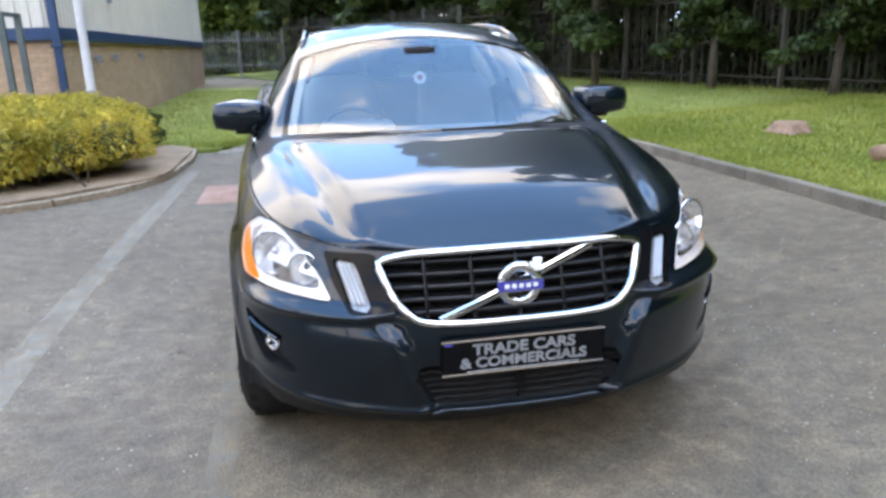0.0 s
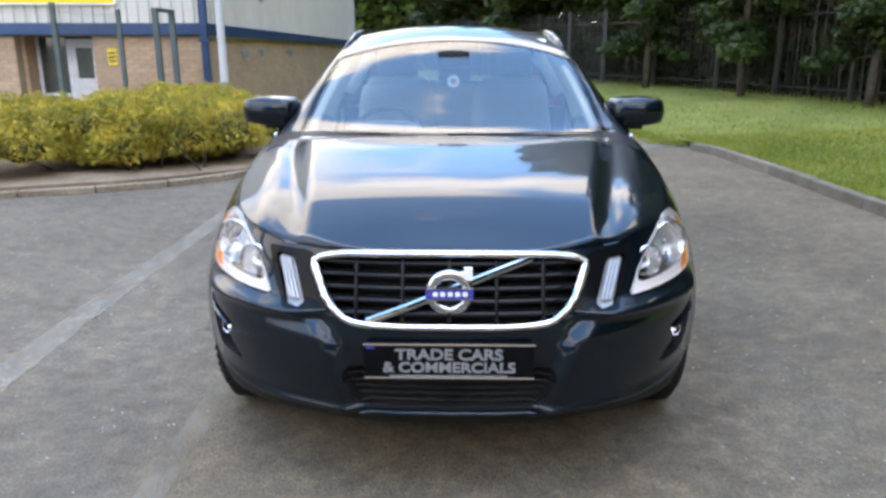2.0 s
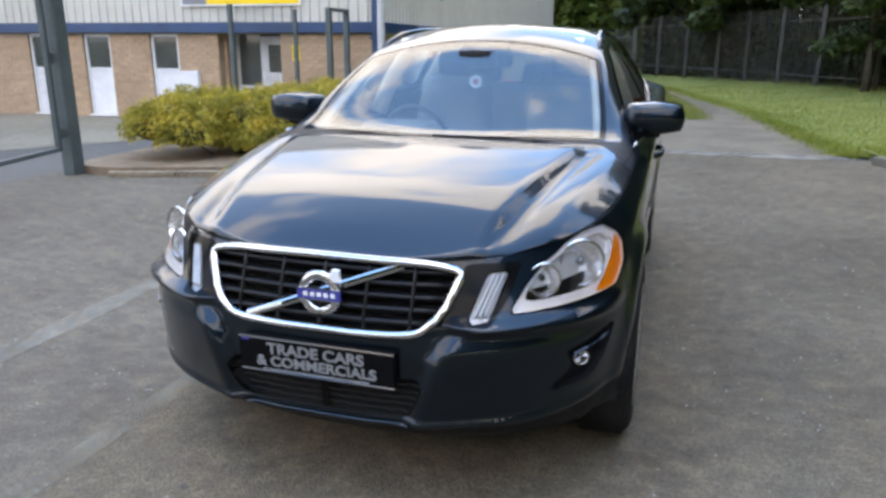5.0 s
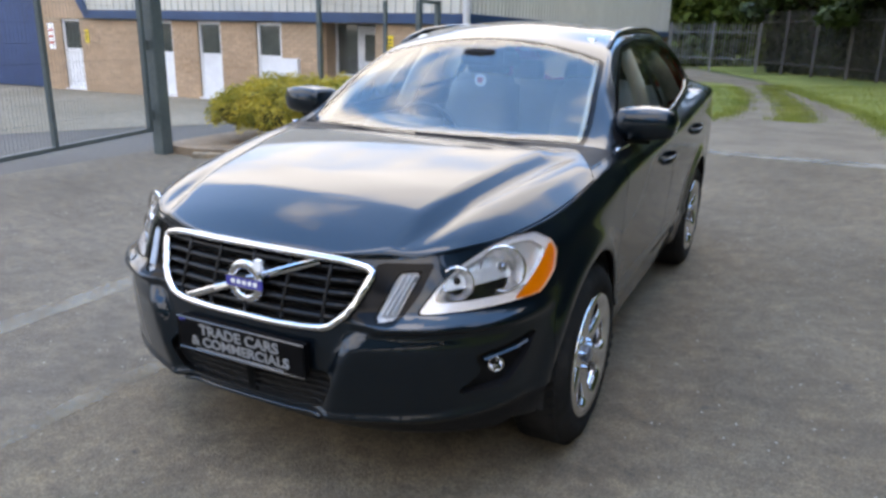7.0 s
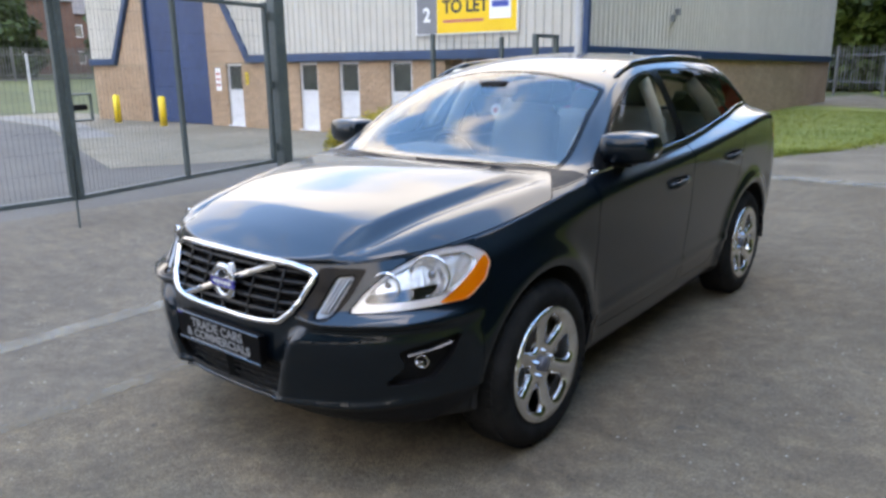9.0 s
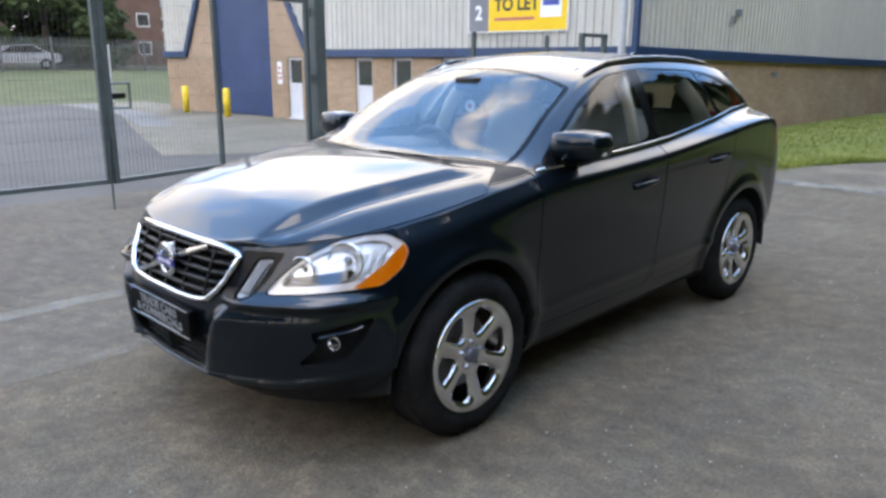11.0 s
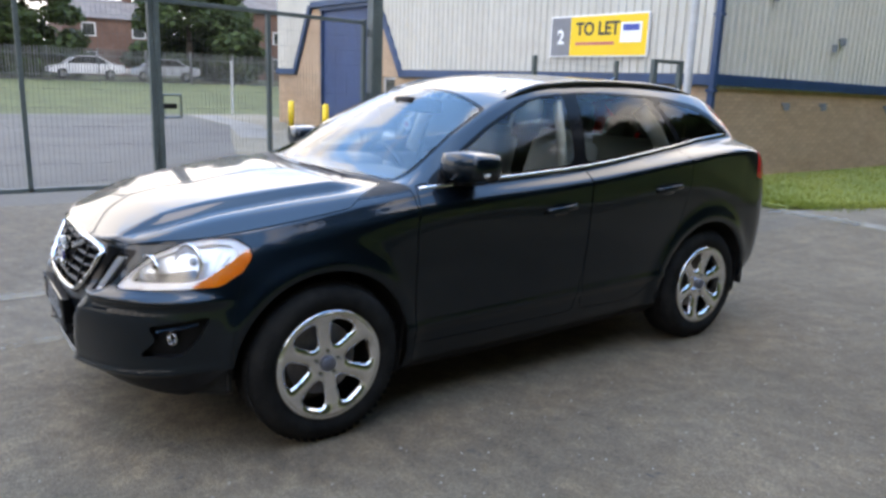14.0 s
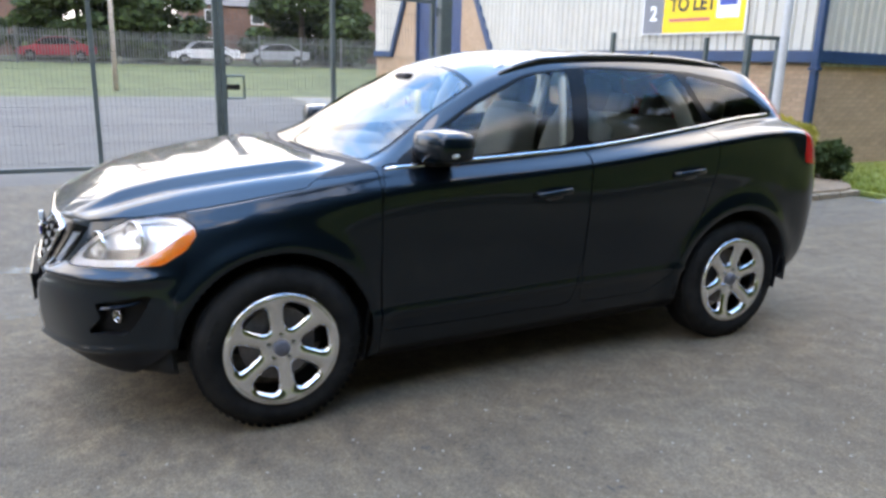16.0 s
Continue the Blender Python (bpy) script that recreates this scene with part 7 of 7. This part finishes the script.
    # wheels
    for s in (1, -1):
        for ay in (AXLE_F, AXLE_R):
            wheel(car, Matrix.Translation((s * (0.980 if ay < 1 else 0.938), ay, HUB_Z)) @ (pose(0, 0, 0) if s > 0 else pose(0, 0, 0, 0, 0, 180)), 7 if ay < 1 else -12)
    cabin(car)
    for ob in car.children_recursive:
        if ob.type == "MESH":
            blunt(ob.data)
    return car


def blunt(me):
    """Sets the nose a little further back, its parts widening with it."""
    n = len(me.vertices)
    co = np.empty(n * 3, dtype=np.float32)
    me.vertices.foreach_get("co", co)
    co = co.reshape(n, 3)
    dy = np.maximum(-0.35 - co[:, 1], 0) * 0.065
    k = 1 + dy / 2.05
    co[:, 0] *= k
    co[:, 2] = 1.55 - (1.55 - co[:, 2]) * k
    co[:, 1] += dy
    me.vertices.foreach_set("co", co.ravel())
    me.update()


def wheel(car, m, spin):
    """A wheel with its outer face at x = 0, turned by spin degrees."""
    R, r = 0.372, 0.254
    tyre_pr = [(-0.225, r - 0.005), (-0.228, 0.29), (-0.222, 0.337), (-0.205, 0.357), (-0.17, R), (-0.12, R + 0.001), (-0.07, R), (-0.035, 0.357),
               (-0.013, 0.338), (-0.004, 0.31), (-0.002, 0.29), (-0.006, 0.27), (-0.014, r + 0.002), (-0.04, r - 0.008)]
    bm = lathe(tyre_pr, 72)
    bm.transform(m)
    ty = part("tyre", bm, RUBBER, car, "black road tyre", smooth=True)
    tread = bmesh.new()
    for k in range(60):
        a = 2 * math.pi * k / 60
        for x0, x1, sk in ((-0.205, -0.15, 0.05), (-0.14, -0.105, -0.03), (-0.095, -0.04, 0.05)):
            box(tread, (x0, -0.012, R - 0.006), (x1, 0.012, R - 0.0012), pose(0, 0, 0, math.degrees(a), 0, 0) @ pose(0, 0, 0, 0, 0, math.degrees(sk) * 4))
    tread.transform(m)
    part("tread", tread, RUBBER, ty)
    for a0 in (60, 68, 75, 82, 240, 248, 256, 263):
        mark = boxed((-0.004, -0.012, 0.298), (-0.0005, 0.010, 0.322), 0, pose(0, 0, 0, a0, 0, 0))
        mark.transform(m)
        part("sidewall_mark", mark, RUBBER, ty)
    # rim: dished face with six windows
    na, nr = 144, 22
    rr = np.linspace(0.028, 0.247, nr)
    dish = np.interp(rr, [0.02, 0.06, 0.09, 0.19, 0.232, 0.247], [-0.032, -0.030, -0.026, -0.014, -0.006, -0.004])
    aa = np.linspace(0, 2 * math.pi, na + 1)[:-1]
    G = np.array([[d, a_r * math.cos(a), a_r * math.sin(a), a] for a_r, d in zip(rr, dish) for a in aa])
    i, j = np.meshgrid(np.arange(nr - 1), np.arange(na), indexing="ij")
    a0, a1 = (i * na + j).ravel(), (i * na + (j + 1) % na).ravel()
    T = np.concatenate([np.stack([a0, a1 + na, a1], 1), np.stack([a0, a0 + na, a1 + na], 1)])
    win = rounded([(0.098, -0.016), (0.150, -0.044), (0.192, -0.062), (0.214, -0.036), (0.214, 0.036), (0.192, 0.062), (0.150, 0.044), (0.098, 0.016)], 4, 0.3)

    def windows(V):
        rad = np.hypot(V[:, 1], V[:, 2])
        ang = np.arctan2(V[:, 2], V[:, 1]) - math.radians(spin)
        sec = (ang + math.pi / 6) % (math.pi / 3) - math.pi / 6
        return poly_dist(rad * np.cos(sec), rad * np.sin(sec), win)
    _, face = cut((G, T), windows)
    # spokes are crowned
    V, T2 = face
    wd = windows(V)
    V[:, 0] -= 0.018 * np.exp(-np.maximum(wd, 0) / 0.010)
    me = mesh_of("rim", V[:, :3].tolist(), T2.tolist(), True)
    me.transform(m @ Matrix.Diagonal((1, 0.97, 0.97, 1)))
    rim = part("rim", me, ALLOY, car, "polished six-spoke alloy wheel")
    sol = rim.modifiers.new("depth", "SOLIDIFY")
    sol.thickness, sol.offset = 0.045, -1
    barrel = lathe([(-0.006, 0.239), (-0.002, 0.247), (-0.007, 0.252), (-0.014, 0.255), (-0.03, 0.242), (-0.06, 0.236), (-0.2, 0.232)], 64)
    barrel.transform(m)
    part("rim_barrel", barrel, ALLOY, rim, smooth=True)
    disc = lathe([(-0.10, 0.03), (-0.10, 0.165), (-0.125, 0.165)], 40)
    disc.transform(m)
    part("brake_disc", disc, surf_disc, rim)
    hub = lathe([(-0.03, 0.034), (-0.018, 0.034), (-0.014, 0.030), (-0.013, 0.002)], 28)
    hub.transform(m)
    cap = part("hub_cap", hub, BLUE_CAP, rim, "blue-grey hub cap", smooth=True)
    for k in range(5):
        a = math.radians(72 * k + spin + 10)
        nut = cyled((-0.035, 0.056 * math.cos(a), 0.056 * math.sin(a)), (-0.016, 0.056 * math.cos(a), 0.056 * math.sin(a)), 0.010, 0.009, 6)
        nut.transform(m)
        part("wheel_nut", nut, CHROME, rim)


surf_disc = surf("brake_disc", (0.10, 0.085, 0.075), (0.18, 0.16, 0.15), 12, 0.5, 0.6)
BLUE_CAP = surf("hub_cap", (0.10, 0.105, 0.13), (0.14, 0.145, 0.17), 30, 0.35, 0.3)


def cushion(lo, hi, m=None, round_=0.4):
    """A soft upholstered block."""
    bm = bmesh.new()
    bmesh.ops.create_cube(bm, size=2)
    bmesh.ops.subdivide_edges(bm, edges=bm.edges, cuts=4, use_grid_fill=True)
    lo, hi = Vector(lo), Vector(hi)
    c, h = (lo + hi) / 2, (hi - lo) / 2
    for v in bm.verts:
        q = v.co.lerp(v.co.normalized() * 1.2, round_)
        v.co = (c.x + q.x * h.x, c.y + q.y * h.y, c.z + q.z * h.z)
    if m is not None:
        bm.transform(m)
    return bm


def cabin(car):
    """Seats, dashboard, wheel, trims and what hangs inside."""
    part("cabin_floor", boxed((-0.78, 0.35, 0.32), (0.78, 3.3, 0.42), 0.02), DARK, car)
    dash = part("dashboard", cushion((-0.76, 0.42, 0.72), (0.76, 0.98, 1.105), None, 0.22), DASH, car, "grey dashboard", smooth=True)
    part("centre_stack", boxed((-0.13, 0.90, 0.55), (0.13, 1.02, 1.0), 0.03), SATIN, dash)
    hood_ = cushion((-0.56, 0.72, 1.04), (-0.18, 0.98, 1.15), None, 0.4)
    part("instrument_hood", hood_, DASH, dash, smooth=True)
    sw = tube([(-0.37 + 0.185 * math.cos(t), 1.12 - 0.06 * math.sin(t), 1.03 + 0.175 * math.sin(t)) for t in np.linspace(0, 2 * math.pi, 37)[:-1]], 0.016, 8, True)
    st = part("steering_wheel", sw, LEATHER_DARK, car, "dark leather steering wheel", smooth=True)
    part("wheel_boss", cushion((-0.45, 1.07, 0.96), (-0.29, 1.13, 1.09), None, 0.5), DASH, st, smooth=True)
    for x in (-0.38, 0.38):
        seat = part("front_seat", cushion((x - 0.26, 1.25, 0.52), (x + 0.26, 1.80, 0.72)), LEATHER, car, "grey leather front seat", smooth=True)
        part("backrest", cushion((-0.25, -0.07, 0), (0.25, 0.09, 0.66), pose(x, 1.78, 0.66, -16, 0, 0)), LEATHER, seat, smooth=True)
        part("seat_shoulder", cushion((-0.20, -0.05, 0.55), (0.20, 0.06, 0.70), pose(x, 1.77, 0.66, -16, 0, 0)), LEATHER, seat, smooth=True)
        part("headrest", cushion((-0.135, -0.05, 0.70), (0.135, 0.07, 0.90), pose(x, 1.77, 0.66, -16, 0, 0)), LEATHER_DARK, seat, smooth=True)
    bench = part("rear_bench", cushion((-0.66, 2.15, 0.52), (0.66, 2.65, 0.74), None, 0.25), LEATHER, car, "grey leather rear bench", smooth=True)
    part("backrest", cushion((-0.66, -0.07, 0), (0.66, 0.09, 0.58), pose(0, 2.68, 0.70, -18, 0, 0), 0.2), LEATHER, bench, smooth=True)
    for x in (-0.42, 0, 0.42):
        part("headrest", cushion((x - 0.12, -0.05, 0.56), (x + 0.12, 0.06, 0.73), pose(0, 2.68, 0.70, -18, 0, 0)), LEATHER_DARK, bench, smooth=True)
    for s in (1, -1):
        x = 0.80
        part("door_card", boxed((s * 0.845 - 0.02, 0.55, 0.45), (s * 0.845 + 0.02, 2.45, 1.10), 0.015), DASH, car)
        pil = tube([(s * (float(rail_x(y)) - 0.045), y, float(rail_z(y)) - 0.045) for y in (0.58, 0.8, 1.0, 1.2, 1.35)], 0.03, 8, squash=(0.03, 0.022))
        part("pillar_trim", pil, CREAM, car, "cream pillar trim", smooth=True)
        bp = tube([(s * 0.79, 1.56, 1.12), (s * 0.71, 1.60, 1.33), (s * 0.61, 1.65, 1.50)], 0.03, 8, squash=(0.02, 0.05))
        part("pillar_trim", bp, CREAM, car, smooth=True)
        cp = tube([(s * 0.78, 2.44, 1.2), (s * 0.69, 2.42, 1.36), (s * 0.59, 2.38, 1.48)], 0.03, 8, squash=(0.02, 0.05))
        part("pillar_trim", cp, CREAM, car, smooth=True)
        belt = tube([(s * 0.765, 1.60, 0.9), (s * 0.72, 1.62, 1.25), (s * 0.665, 1.65, 1.45)], 0.02, 6, squash=(0.006, 0.024))
        part("seat_belt", belt, LEATHER_DARK, car)
    ys = np.linspace(1.33, 3.1, 12)
    verts = [(u * (float(rail_x(y)) - 0.03), y, float(rail_z(y)) + (float(top_z(y)) - float(rail_z(y))) * (1 - u * u) - 0.035) for y in ys for u in np.linspace(-1, 1, 11)]
    faces = [(r * 11 + c, r * 11 + c + 1, r * 11 + c + 12, r * 11 + c + 11) for r in range(11) for c in range(10)]
    hl = part("headlining", mesh_of("headlining", verts, faces, True), CREAM, car)
    hl.modifiers.new("t", "SOLIDIFY").thickness = 0.01
    rm = part("rear_view_mirror", cushion((-0.165, 1.13, 1.42), (0.165, 1.165, 1.505), None, 0.35), BLACK, car, smooth=True)
    part("sensor_box", cushion((-0.09, 0.98, 1.415), (0.09, 1.13, 1.50), pose(0, 0, 0.015, 0, 0, 0), 0.3), BLACK, rm, smooth=True)
    disc = part("hanging_disc", cyled((0, 1.022, 1.352), (0, 1.030, 1.352), 0.033, 0.033, 24), SIGN_WHITE, car, "white hanging disc with a red centre")
    part("disc_centre", cyled((0, 1.019, 1.352), (0, 1.022, 1.352), 0.017, 0.017, 20), SIGN_RED, disc)
    part("disc_string", cyled((0, 1.03, 1.385), (0, 1.08, 1.45), 0.0015, 0.0015, 5), BLACK, disc)
    for s in (1, -1):
        part("sun_visor", boxed((-0.19, -0.07, -0.008), (0.19, 0.07, 0.008), 0.006, pose(s * 0.34, 1.27, 1.545, 24, 0, 0)), CREAM, car)


build_car()
